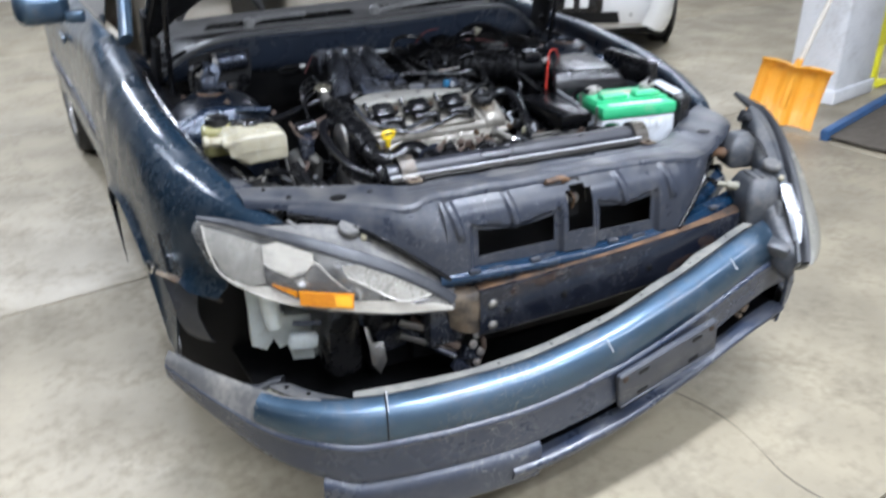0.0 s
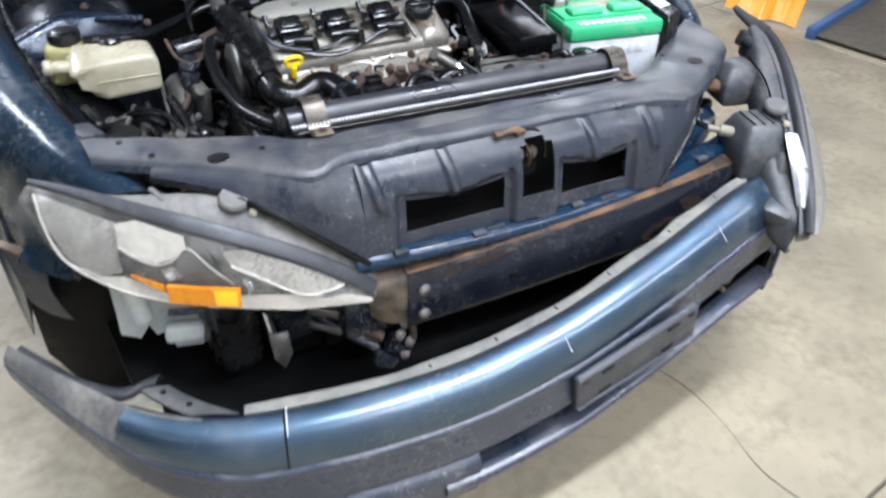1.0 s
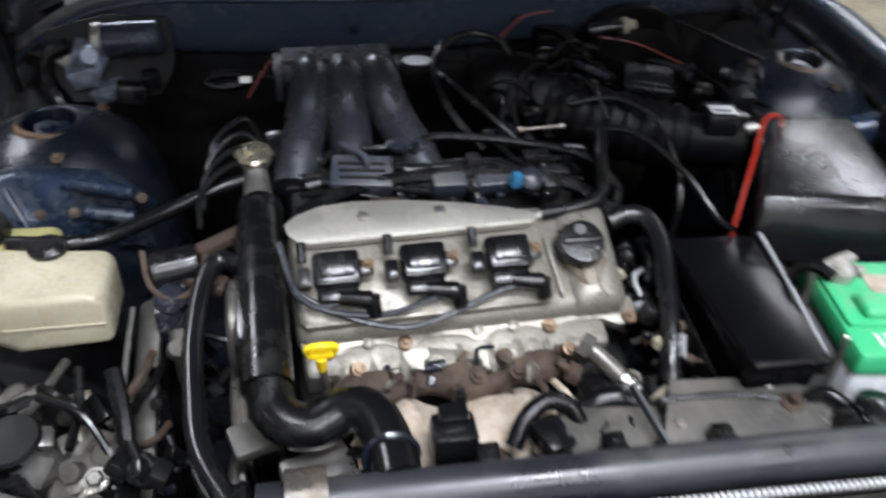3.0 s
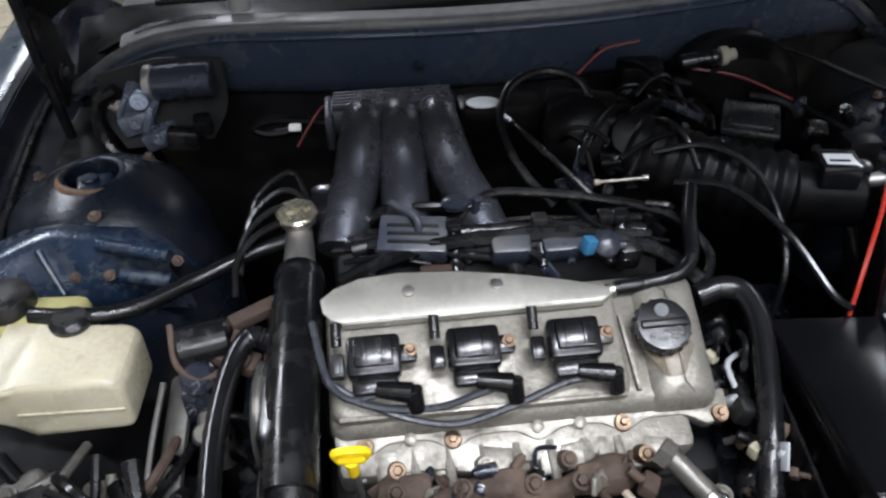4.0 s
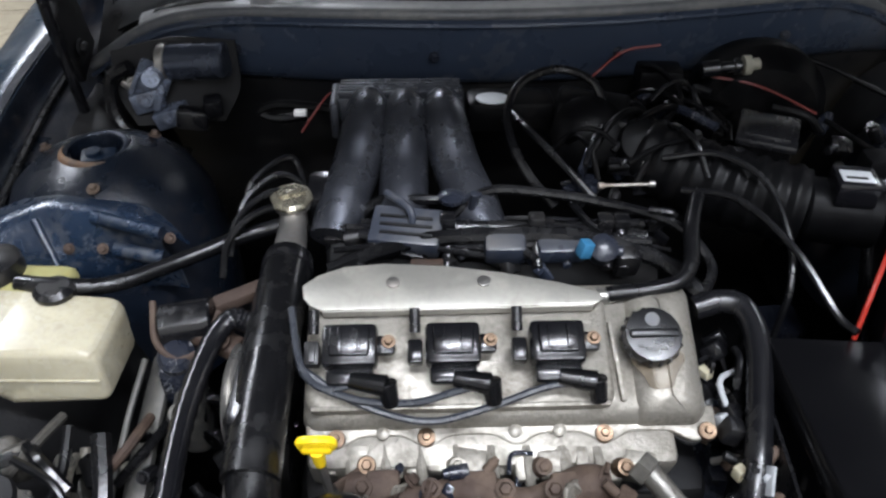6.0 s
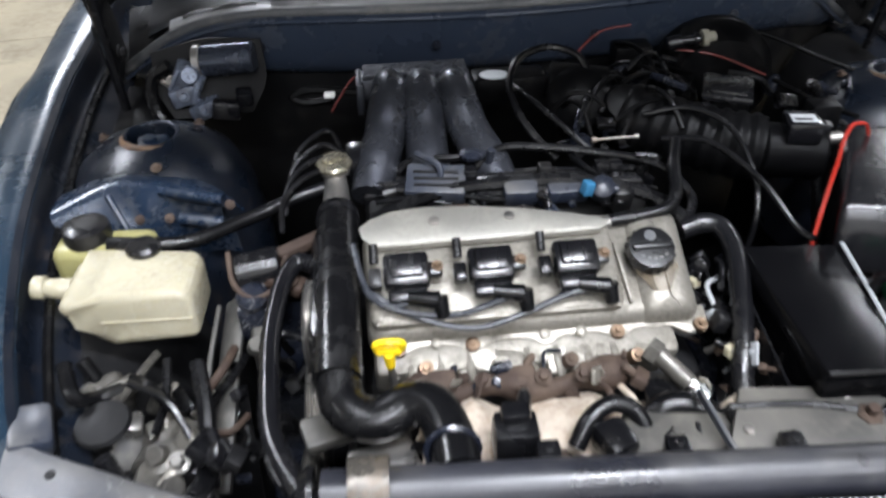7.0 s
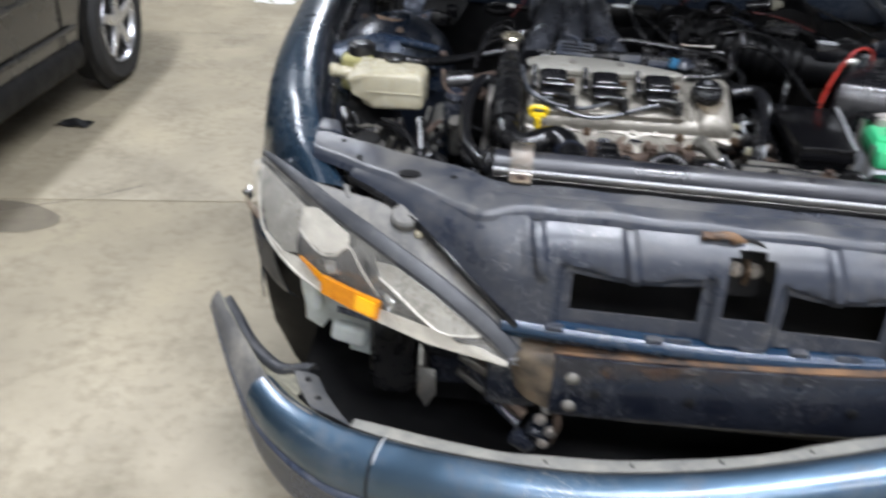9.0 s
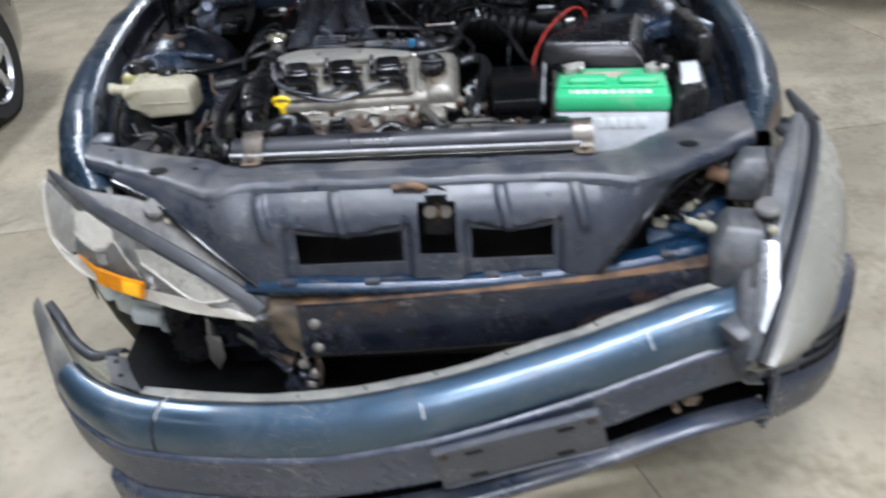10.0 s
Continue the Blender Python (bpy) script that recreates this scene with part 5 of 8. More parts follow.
part("lamp_back", join(quad_loft([(0.60, [(0.590, -0.285), (0.645, -0.300), (0.668, -0.20), (0.610, -0.185)]), (0.70, [(0.625, -0.245), (0.665, -0.260), (0.685, -0.19), (0.638, -0.175)])], 0.01), box(0.592, -0.300, 0.592, 0.05, 0.06, 0.04, 0.008, (10, -20, 30))), LAMPGREY, shellr)
part("wire_clip", tube([(0.700, -0.02, 0.832), (0.690, -0.09, 0.806), (0.668, -0.15, 0.772), (0.660, -0.19, 0.752), (0.640, -0.24, 0.706), (0.632, -0.27, 0.678)], 0.0028, 6, 6), RUBBER, shellr)
part("mount_arm", join(tube([(0.783, 0.135, 0.892), (0.790, 0.110, 0.880), (0.800, 0.075, 0.866), (0.804, 0.040, 0.856)], lambda f: 0.007 + 0.012 * f, 8, 5, flat=0.7), box(0.772, 0.070, 0.835, 0.040, 0.030, 0.040, 0.008, (10, 20, 20)), box(0.760, 0.040, 0.842, 0.05, 0.03, 0.02, 0.006, (20, 10, 30))), SEALDARK, shellr, "broken black mounting arm")
part("mount_foot", join(box(0.575, -0.25, 0.585, 0.05, 0.02, 0.03, 0.005, (0, 20, 25)), box(0.562, -0.225, 0.60, 0.02, 0.05, 0.012, 0.003, (0, 0, 20))), BEZEL, shellr)
part("bulb_cap", lathe([(0.026, 0), (0.026, 0.008), (0.022, 0.013)], frame_of((0.668, -0.158, 0.768), (0.650, -0.185, 0.86)), 24), LAMPDUST, shellr)
part("adjuster", lathe([(0.009, 0), (0.009, 0.008), (0.005, 0.012)], frame_of((0.664, -0.200, 0.744), (0.645, -0.23, 0.83)), 12), MILK, shellr)
part("bulb_socket", join(rod((0.585, -0.135, 0.712), (0.556, -0.114, 0.716), 0.013), rod((0.556, -0.114, 0.716), (0.532, -0.100, 0.720), 0.008)), DUSTPL, shellr, "dusty bulb socket")
part("socket_loom", tube([(0.534, -0.101, 0.720), (0.515, -0.08, 0.728), (0.50, -0.05, 0.715), (0.51, -0.03, 0.68)], 0.007, 8, 6), RUBBER, shellr)
part("bulb_socket", rod((0.635, -0.010, 0.765), (0.600, 0.010, 0.772), 0.016), RUSTORANGE, shellr)
part("lamp_wire", tube([(0.50, -0.06, 0.73), (0.46, -0.03, 0.70), (0.50, 0.02, 0.66), (0.55, 0.03, 0.64)], 0.006, 8), RUBBER, lampr)

# Added sheet that keeps the gap beside the loose lamp dark.
part("inner_panel", skin([[Vector((0.33, -0.085, 0.60)), Vector((0.33, -0.075, 0.70)), Vector((0.34, -0.06, 0.80))], [Vector((0.47, -0.055, 0.60)), Vector((0.47, -0.045, 0.70)), Vector((0.48, -0.02, 0.80))], [Vector((0.60, 0.03, 0.60)), Vector((0.60, 0.04, 0.70)), Vector((0.61, 0.06, 0.795))], [Vector((0.74, 0.13, 0.58)), Vector((0.74, 0.14, 0.70)), Vector((0.74, 0.15, 0.80))]], 0.004, 12), MATTBLACK, sedan, "added black filler panel beside the radiator")

# ---- bumper cover, hanging loose ----
bumper = thing("bumper_cover", "teal and grey bumper cover hanging loose and skewed", "bumper", (0, -0.3, 0.1))
EDGE = [(-0.985, 0.105, 0.468), (-0.93, 0.030, 0.455), (-0.86, -0.06, 0.448), (-0.78, -0.155, 0.442), (-0.68, -0.222, 0.440), (-0.563, -0.262, 0.441), (-0.40, -0.300, 0.455), (-0.216, -0.322, 0.471), (-0.08, -0.326, 0.495), (0.05, -0.320, 0.520), (0.27, -0.287, 0.565), (0.43, -0.258, 0.605), (0.56, -0.236, 0.638), (0.69, -0.190, 0.630), (0.82, -0.09, 0.610), (0.90, 0.06, 0.600)]
edge = resample(glide(EDGE, 8), 61)


def out_of(i):
    """The way out of the bumper, level, at a place along its edge."""
    d = edge[min(i + 1, 60)] - edge[max(i - 1, 0)]
    return Vector((d.y, -d.x, 0)).normalized()


def bumper_row(o, dz, i0=0, i1=60, taper=True):
    row = []
    for i in range(i0, i1 + 1, 2):
        k = 1.0
        if taper and i < 14:
            k = 0.32 + 0.68 * (i / 14)
        row.append(edge[i] + out_of(i) * (o * k) + Vector((0, 0, dz * k)))
    return row


def slot_row(o, dz, i0, i1, rise):
    """A bumper row that rises towards the open end of the lower slot."""
    rise_at = [(0, 0), (32, 0), (48, rise), (50, 0.6 * rise), (54, 0), (60, 0)]
    return [q + Vector((0, 0, table(i, rise_at))) for i, q in zip(range(i0, i1 + 1, 2), bumper_row(o, dz, i0, i1))]


cuts = ((8, 16, "painted_corner"), (16, 50, "painted_band"))
for i0, i1, nm in cuts:
    i0 -= i0 % 2
    ii = i1 - i1 % 2
    part(nm, skin([bumper_row(-0.022, -0.016, i0, ii), bumper_row(-0.006, -0.001, i0, ii), bumper_row(0.010, 0.0, i0, ii), bumper_row(0.038, -0.012, i0, ii), bumper_row(0.054, -0.035, i0, ii), bumper_row(0.060, -0.064, i0, ii), bumper_row(0.059, -0.085, i0, ii)], 0.004, 60), TEAL, bumper, "scuffed metallic teal bumper paint")
part("grey_band", skin([bumper_row(0.050, -0.084), bumper_row(0.062, -0.090), bumper_row(0.066, -0.099), bumper_row(0.062, -0.110), bumper_row(0.060, -0.150), slot_row(0.055, -0.205, 0, 60, 0.018), slot_row(0.030, -0.212, 0, 60, 0.018)], 0.004, 90), GREYPL, bumper, "scuffed grey lower bumper plastic")
# Near-black colour gives the shallow slot the shade of a deep one.
part("air_intake", skin([slot_row(0.040, -0.206, 22, 50, 0.018), slot_row(-0.02, -0.210, 22, 50, 0.018), bumper_row(-0.02, -0.255, 22, 50), bumper_row(0.034, -0.262, 22, 50)], 0.004, 50), SHADEBLACK, bumper)
part("chin_spoiler", skin([slot_row(0.026, -0.256, 24, 50, -0.010), slot_row(0.066, -0.256, 24, 50, -0.012), slot_row(0.076, -0.272, 24, 50, -0.010), bumper_row(0.050, -0.310, 24, 50), bumper_row(0.0, -0.325, 24, 50)], 0.004, 70), GREYPL, bumper)
for i0, i1 in ((12, 26), (50, 60)):
    part("lower_corner", skin([bumper_row(0.050, -0.205, i0, i1), bumper_row(0.066, -0.225, i0, i1), bumper_row(0.066, -0.262, i0, i1), bumper_row(0.056, -0.318, i0, i1), bumper_row(0.020, -0.335, i0, i1)], 0.004, 30), GREYPL, bumper)
part("corner_band", skin([bumper_row(-0.01, -0.07, 50, 60), bumper_row(0.04, -0.06, 50, 60), bumper_row(0.064, -0.088, 50, 60)], 0.004, 20), GREYPL, bumper)
part("splayed_flap", skin([[edge[i] + Vector((0, 0, 0.004)) for i in range(0, 13, 2)], [edge[i] + out_of(i) * 0.014 + Vector((0, 0, -0.012)) for i in range(0, 13, 2)], bumper_row(0.060, -0.085, 0, 12)], 0.003, 24), LAMPDUST, bumper, "dull grey splayed bumper end")
part("corner_fin", tube([edge[50] + out_of(50) * o + Vector((0, 0, z)) for o, z in ((0.060, -0.095), (0.067, -0.16), (0.069, -0.24), (0.060, -0.322))], 0.009, 10, 5, flat=0.6), GREYPL, bumper, "grey upright rib at the bumper corner")
# Near-black lines paint the shade in the corner's grooves.
for z in (-0.135, -0.165, -0.195):
    part("corner_groove", tube([q + Vector((0, 0, z + 0.085)) for q in bumper_row(0.0625, -0.085, 52, 60)], 0.0035, 6, 4), SHADEBLACK, bumper)
# Added panel that hides the bright floor behind the slot.
part("slot_end", skin([[edge[i] + out_of(i) * o + Vector((0, 0, z)) for o, z in ((0.050, -0.175), (0.046, -0.22), (0.040, -0.30))] for i in (50, 52)] + [[edge[49] - out_of(49) * 0.05 + Vector((0, 0, z)) for z in (-0.175, -0.22, -0.30)], [edge[44] - out_of(44) * 0.05 + Vector((0, 0, z)) for z in (-0.175, -0.22, -0.30)]], 0.003, 12), SHADEBLACK, bumper, "added black panel closing the end of the lower slot")
part("slot_bracket", join(box(*(edge[46] + out_of(46) * 0.030 + Vector((0, 0, -0.225))), 0.034, 0.020, 0.026, 0.004, (10, 20, 25)), rod(edge[45] + out_of(45) * 0.03 + Vector((0, 0, -0.222)), edge[45] + out_of(45) * 0.052 + Vector((0, 0, -0.222)), 0.007, n=12)), BRACKET, bumper, "rusty steel bracket inside the lower slot")
RETAINER = [Vector(q) for q in ((-0.975, 0.118, 0.440), (-0.935, 0.080, 0.415), (-0.893, 0.030, 0.400), (-0.848, -0.010, 0.392), (-0.805, -0.036, 0.390), (-0.768, -0.028, 0.392), (-0.742, -0.030, 0.394))]
part("side_retainer", skin([[q + Vector((-0.006, -0.008, -0.020)) for q in RETAINER], [q + Vector((-0.004, -0.006, 0.002)) for q in RETAINER], [q + Vector((0.008, 0.010, 0.005)) for q in RETAINER], [q + Vector((0.012, 0.014, -0.012)) for q in RETAINER]], 0.003, 24), SEAL, bumper, "dark curled rim of the bumper end")
part("corner_bracket", skin([[Vector((-0.778, -0.038, 0.390)), Vector((-0.745, -0.100, 0.396)), Vector((-0.705, -0.172, 0.416))], [Vector((-0.752, -0.042, 0.393)), Vector((-0.715, -0.110, 0.400)), Vector((-0.665, -0.188, 0.420))], [Vector((-0.725, -0.046, 0.389)), Vector((-0.682, -0.118, 0.396)), Vector((-0.622, -0.206, 0.417))]], 0.003, 16), LAMPGREY, bumper, "dusty grey bracket strip")
for q in ((-0.738, -0.070, 0.3965), (-0.700, -0.134, 0.4065)):
    part("bracket_hole", lathe([(0.006, 0), (0.006, 0.002)], Matrix.Translation(Vector(q)), 12), MATTBLACK, bumper)
ragged = random.Random(21)
nicks = [0.010 * ragged.random() for _ in range(19)]
part("inner_flange", skin([bumper_row(-0.020, -0.008, 14, 50), [q - out_of(14 + 2 * k) * nicks[k] for k, q in enumerate(bumper_row(-0.040, -0.008, 14, 50))], [q - out_of(14 + 2 * k) * nicks[k] for k, q in enumerate(bumper_row(-0.043, -0.018, 14, 50))]], 0.003, 70), FLANGE, bumper, "dusty ragged flange along the top edge")
lined = [edge[i] for i in (0, 1, 3, 4, 6, 8, 10)]
part("corner_lining", skin([[q + Vector((0.004, 0.003, -0.010)) for q in lined], [q.lerp(r, 0.3) + Vector((0, 0, -0.030)) for q, r in zip(lined, RETAINER)], [q.lerp(r, 0.65) + Vector((0, 0, -0.030)) for q, r in zip(lined, RETAINER)], [r + Vector((-0.004, -0.006, -0.014)) for r in RETAINER]], 0.003, 30), DUSTPL, bumper, "dusty beige inner side of the bumper")
part("corner_lining", skin([bumper_row(-0.006, -0.008, 8, 18), bumper_row(-0.030, -0.030, 8, 18), bumper_row(-0.060, -0.070, 8, 18)], 0.003, 30), DUSTPL, bumper)
for i in (24, 28, 32, 36, 41, 45):
    q = edge[i] - out_of(i) * 0.034 + Vector((0, 0, -0.0095))
    part("clip_hole", lathe([(0.006, 0), (0.006, 0.002)], Matrix.Translation(q), 12), MATTBLACK, bumper)
# A black and a pale line paint the split's shade and its lit edge.
CREASE = ((-0.010, 0.001), (0.010, 0.002), (0.038, -0.010), (0.054, -0.033), (0.0605, -0.062), (0.060, -0.083))
for name, shift, wide, mat_, text in (("paint_gap", 0.0, 0.0022, MATTBLACK, "black line for the dark split in the bumper"), ("paint_split", 0.0045, 0.0013, INKGREY, "pale line for the lit edge of the split")):
    part(name, tube([edge[16] + out_of(16) * o + Vector((shift, shift * 0.4, z)) for o, z in CREASE], wide, 6, 5), mat_, bumper, text)
for i in (31, 43):
    part("paint_scratch", skin([[edge[i] + out_of(i) * 0.040 + Vector((0, 0, -0.0085)), edge[i] + out_of(i) * 0.0605 + Vector((0.006, 0, -0.033))], [edge[i] + out_of(i) * 0.040 + Vector((0.0018, 0, -0.0085)), edge[i] + out_of(i) * 0.0605 + Vector((0.0075, 0, -0.033))]], 0.0012, 6, False), INKGREY, bumper)
part("foam_absorber", skin([bumper_row(-0.06, -0.20, 24, 48), bumper_row(-0.03, -0.12, 24, 48), bumper_row(0.03, -0.10, 24, 48)], 0.006, 40), MATTBLACK, bumper)

holder = thing("plate_holder", "empty dark grey license plate bracket on the bumper", "plate bracket", (0.18, -0.38, 0.31))
hx, hy = Vector((0.322, 0.028, 0.067)), Vector((0.021, 0.012, -0.106))
hn = hx.cross(-hy).normalized()
mh = Matrix((hx.normalized(), hn.cross(hx.normalized()), hn)).transposed().to_4x4()
mh.translation = Vector((0.005, -0.392, 0.411)) + hx * 0.5 + hy * 0.5
mh.translation += hn * 0.002
hb = part("back_plate", plate(rounded(0.332, 0.112, 0.008), 0.014, mh, 0.003), HOLDER, holder)
part("raised_rim", join(box(0, 0.050, 0.015, 0.326, 0.007, 0.006, 0.002), box(0, -0.052, 0.015, 0.326, 0.006, 0.006, 0.002)), HOLDER, hb).matrix_basis = mh
for a, b in ((-0.085, 0.030), (0.095, 0.030), (-0.09, -0.036), (0.085, -0.036)):
    part("slot", box(a, b, 0.0142, 0.034, 0.011, 0.003, 0.002), MATTBLACK, hb).matrix_basis = mh
for a in (-0.145, 0.145):
    part("rivet", lathe([(0.009, 0.013), (0.009, 0.016), (0.004, 0.018)], Matrix.Translation((a, 0.036, 0)), 14), RUST, hb).matrix_basis = mh

# ---- what shows below the lamp ----
tank = thing("washer_tank", "frosted white washer tank below the amber-signal headlight", "tank", (-0.66, 0.02, 0.37))
TANKFACE = [(-0.772, 0.640), (-0.705, 0.635), (-0.700, 0.575), (-0.695, 0.515), (-0.596, 0.493), (-0.606, 0.440), (-0.630, 0.372), (-0.674, 0.378), (-0.684, 0.430), (-0.708, 0.424), (-0.722, 0.462), (-0.748, 0.424), (-0.782, 0.430), (-0.778, 0.513)]
face = plate(TANKFACE, 0.075, pose(0, 0.080, 0, 90, 0, -6), 0.0)
bmesh.ops.bevel(face, geom=[e for e in face.edges if e.calc_face_angle() > 0.5], offset=0.007, segments=3, affect="EDGES", profile=0.5)
part("tank_body", face, WHITEPL, tank, sharp=50)
part("tank_step", tube([(-0.742, 0.010, 0.640), (-0.742, 0.004, 0.575), (-0.736, 0.004, 0.530)], lambda f: 0.024 - 0.006 * f, 16, 5), WHITEPL, tank)
part("tank_step", box(-0.668, 0.004, 0.470, 0.075, 0.03, 0.045, 0.012, (0, 8, -6), 3), WHITEPL, tank)
part("green_tag", box(-0.645, -0.004, 0.520, 0.095, 0.004, 0.014, 0.001, (0, 10, -6)), GREYPL, tank)
horn = thing("horn", "black horn with blue bracket by the frame rail", "horn", (-0.46, -0.03, 0.45))
part("horn_shell", lathe([(0.02, 0), (0.05, 0.015), (0.052, 0.03), (0.04, 0.05), (0.02, 0.055)], frame_of((-0.47, 0.0, 0.51), (-0.47, -0.1, 0.50)), 28), GLOSSPL, horn)
part("horn_box", box(-0.47, 0.0, 0.535, 0.12, 0.08, 0.09, 0.012, (0, 0, -8)), NAVY, horn)
part("bracket", box(-0.455, -0.048, 0.575, 0.05, 0.006, 0.03, 0.004, (-20, 0, 0)), BATTWHITE, horn)
part("stay", tube([(-0.51, -0.02, 0.49), (-0.505, -0.05, 0.44), (-0.495, -0.06, 0.395)], 0.012, 8, 5, flat=0.5), STEEL, horn)
part("stay", plate([(-0.02, 0.0), (0.018, 0.004), (0.024, -0.05), (0.006, -0.085), (-0.014, -0.06)], 0.004, pose(-0.497, -0.062, 0.452, 80, 0, -15), 0.001), STEEL, horn)
hook = thing("tow_hook", "greasy steel tow hook and bracket under the beam", "tow hook", (-0.32, -0.12, 0.4))
part("hook_arm", tube([(-0.40, -0.06, 0.50), (-0.35, -0.11, 0.455), (-0.30, -0.14, 0.43)], 0.012, 10), RUST, hook)
part("hook_arm", tube([(-0.42, -0.05, 0.47), (-0.36, -0.11, 0.43), (-0.31, -0.14, 0.405)], 0.010, 10), BEAM, hook)
for k in range(5):
    part("bright_bolt", bolt((-0.262 + 0.012 * math.sin(k * 2.1), -0.165, 0.39 + 0.028 * k), (0.2, -1, 0.3), 0.008, 0.009), STEEL, hook)
part("side_bar", join(box(-0.365, -0.10, 0.478, 0.16, 0.008, 0.020, 0.003, (0, 14, -26)), box(-0.372, -0.105, 0.440, 0.15, 0.008, 0.016, 0.003, (0, 18, -26))), STEEL, hook)
part("hook_eye", join(box(-0.27, -0.14, 0.40, 0.05, 0.03, 0.05, 0.008, (10, 20, 0)), box(-0.30, -0.15, 0.375, 0.05, 0.03, 0.03, 0.006, (0, 35, 0)), rod((-0.29, -0.155, 0.41), (-0.25, -0.155, 0.395), 0.012)), BEAM, hook)
part("chain_strap", tube([(-0.245, -0.15, 0.47), (-0.24, -0.16, 0.43), (-0.25, -0.15, 0.38)], 0.008, 8), RUST, hook)

# torn brackets and clips left behind the turned lamp
lb = thing("lamp_bracket", "bent dusty lamp bracket with torn clips", "bracket", (0.56, -0.02, 0.63))
for k, (q, d) in enumerate((((0.50, -0.06, 0.70), (0.10, 0.10, 0.02)), ((0.55, -0.02, 0.66), (0.12, 0.06, 0.05)), ((0.58, 0.02, 0.74), (0.09, 0.06, -0.03)), ((0.62, 0.0, 0.66), (0.10, 0.10, 0.0)))):
    part("lamp_wiring", tube([q, (q[0] + 0.4 * d[0], q[1] + 0.6 * d[1], q[2] + 0.03), (q[0] + 0.8 * d[0], q[1] + 0.7 * d[1], q[2] + d[2]), (q[0] + d[0], q[1] + d[1], q[2] + d[2] - 0.04)], 0.010, 8, 6), (RUBBER, BLACKPL)[k % 2], lb)
part("bracket_arm", skin([[Vector((0.46, -0.075, 0.690)), Vector((0.54, -0.045, 0.700)), Vector((0.63, 0.01, 0.715))], [Vector((0.46, -0.10, 0.672)), Vector((0.545, -0.07, 0.680)), Vector((0.64, -0.015, 0.695))], [Vector((0.465, -0.105, 0.645)), Vector((0.55, -0.075, 0.650)), Vector((0.645, -0.02, 0.668))]], 0.003, 14), SHADETEAL, lb)
for k, (x, y, z) in enumerate(((0.485, -0.07, 0.700), (0.525, -0.055, 0.708), (0.555, -0.03, 0.712), (0.505, -0.03, 0.715), (0.58, -0.05, 0.695))):
    part("clip", join(box(x, y, z, 0.026, 0.018, 0.016, 0.004, (20 * k, 15, 35 * k)), rod((x, y, z), (x + 0.012, y - 0.01, z + 0.018), 0.006, n=10)), (DUSTPL, STEEL, DUSTPL, BLACKPL, LAMPDUST)[k], lb)
part("clip_wire", tube([(0.47, -0.05, 0.70), (0.50, -0.035, 0.725), (0.545, -0.02, 0.72), (0.60, 0.01, 0.735), (0.64, 0.03, 0.78)], 0.004, 6, 6), RUBBER, lb)


def crowd(name, owner, count, seed, lo, hi, size, mats):
    """Small plugs, pipe stubs, brackets and short hoses crowding a corner of the bay."""
    rng = random.Random(seed)
    for k in range(count):
        q = Vector([rng.uniform(a, b) for a, b in zip(lo, hi)])
        s = size * rng.uniform(0.6, 1.3)
        d = Vector((rng.uniform(-1, 1), rng.uniform(-1, 1), rng.uniform(0.0, 0.8))).normalized()
        kind = rng.randrange(5)
        if kind == 0:
            bm = join(rod(q, q + d * s * 0.8, s * 0.34, s * 0.30, 12), rod(q + d * s * 0.75, q + d * s * 1.0, s * 0.22, s * 0.2, 10))
        elif kind == 1:
            bm = join(box(*q, s, s * 0.7, s * 0.6, s * 0.12, (rng.uniform(0, 60), rng.uniform(0, 60), rng.uniform(0, 90))), rod(q, q + d * s, s * 0.2, None, 10))
        elif kind == 2:
            bm = tube([q, q + d * s * 1.4, q + d * s * 2 + Vector((rng.uniform(-1, 1), rng.uniform(-1, 1), -0.3)) * s * 1.5], s * 0.17, 8, 5)
        elif kind == 3:
            bm = bolt(q, d, s * 0.25, s * 0.35)
        else:
            bm = join(box(*q, s * 1.5, s * 0.18, s * 0.7, s * 0.06, (rng.uniform(-40, 40), rng.uniform(-40, 40), rng.uniform(0, 180))), bolt(q + d * s * 0.1, d, s * 0.2, s * 0.25))
        part(name, bm, mats[rng.randrange(len(mats))], owner)

# ---- engine bay ----
# Unseen pan, added so that the bay and the vents stay dark.
pan = thing("splash_pan", "added black pan closing the bay under the engine", "car part", (-0.05, 0.45, 0.2))
part("tray", skin([[W(u, v, 0.24 + 0.10 * abs(u) ** 2) for u in (-0.80, -0.55, -0.3, 0, 0.3, 0.55, 0.80)] for v in (-0.16, 0.2, 0.6, 1.0, 1.3)], 0.006, 18), MATTBLACK, pan)
part("crossmember", box(-0.02, 0.06, 0.36, 0.95, 0.10, 0.09, 0.012), MATTBLACK, pan)
for u in (-0.5, 0.5):
    part("liner", box(*W(u * 1.18, 0.12, 0.55), 0.10, 0.22, 0.40, 0.03, (0, 0, 5)), BLACKPL, pan)

radiator = thing("radiator", "radiator with black top tank and silver crimped seam", "radiator", (-0.04, 0.05, 0.35))
part("core", box(-0.04, 0.045, 0.60, 0.76, 0.045, 0.46, 0.004), MATTBLACK, radiator)
part("condenser", box(-0.02, -0.035, 0.58, 0.74, 0.018, 0.44, 0.003), MATTBLACK, radiator)
tankline = [(-0.402, 0.070, 0.846), (-0.2, 0.064, 0.848), (0.0, 0.057, 0.850), (0.2, 0.050, 0.852), (0.335, 0.045, 0.852)]
part("top_tank", tube(tankline, 0.027, 18, 8, flat=0.95), TANKPL, radiator, "shiny black radiator top tank")
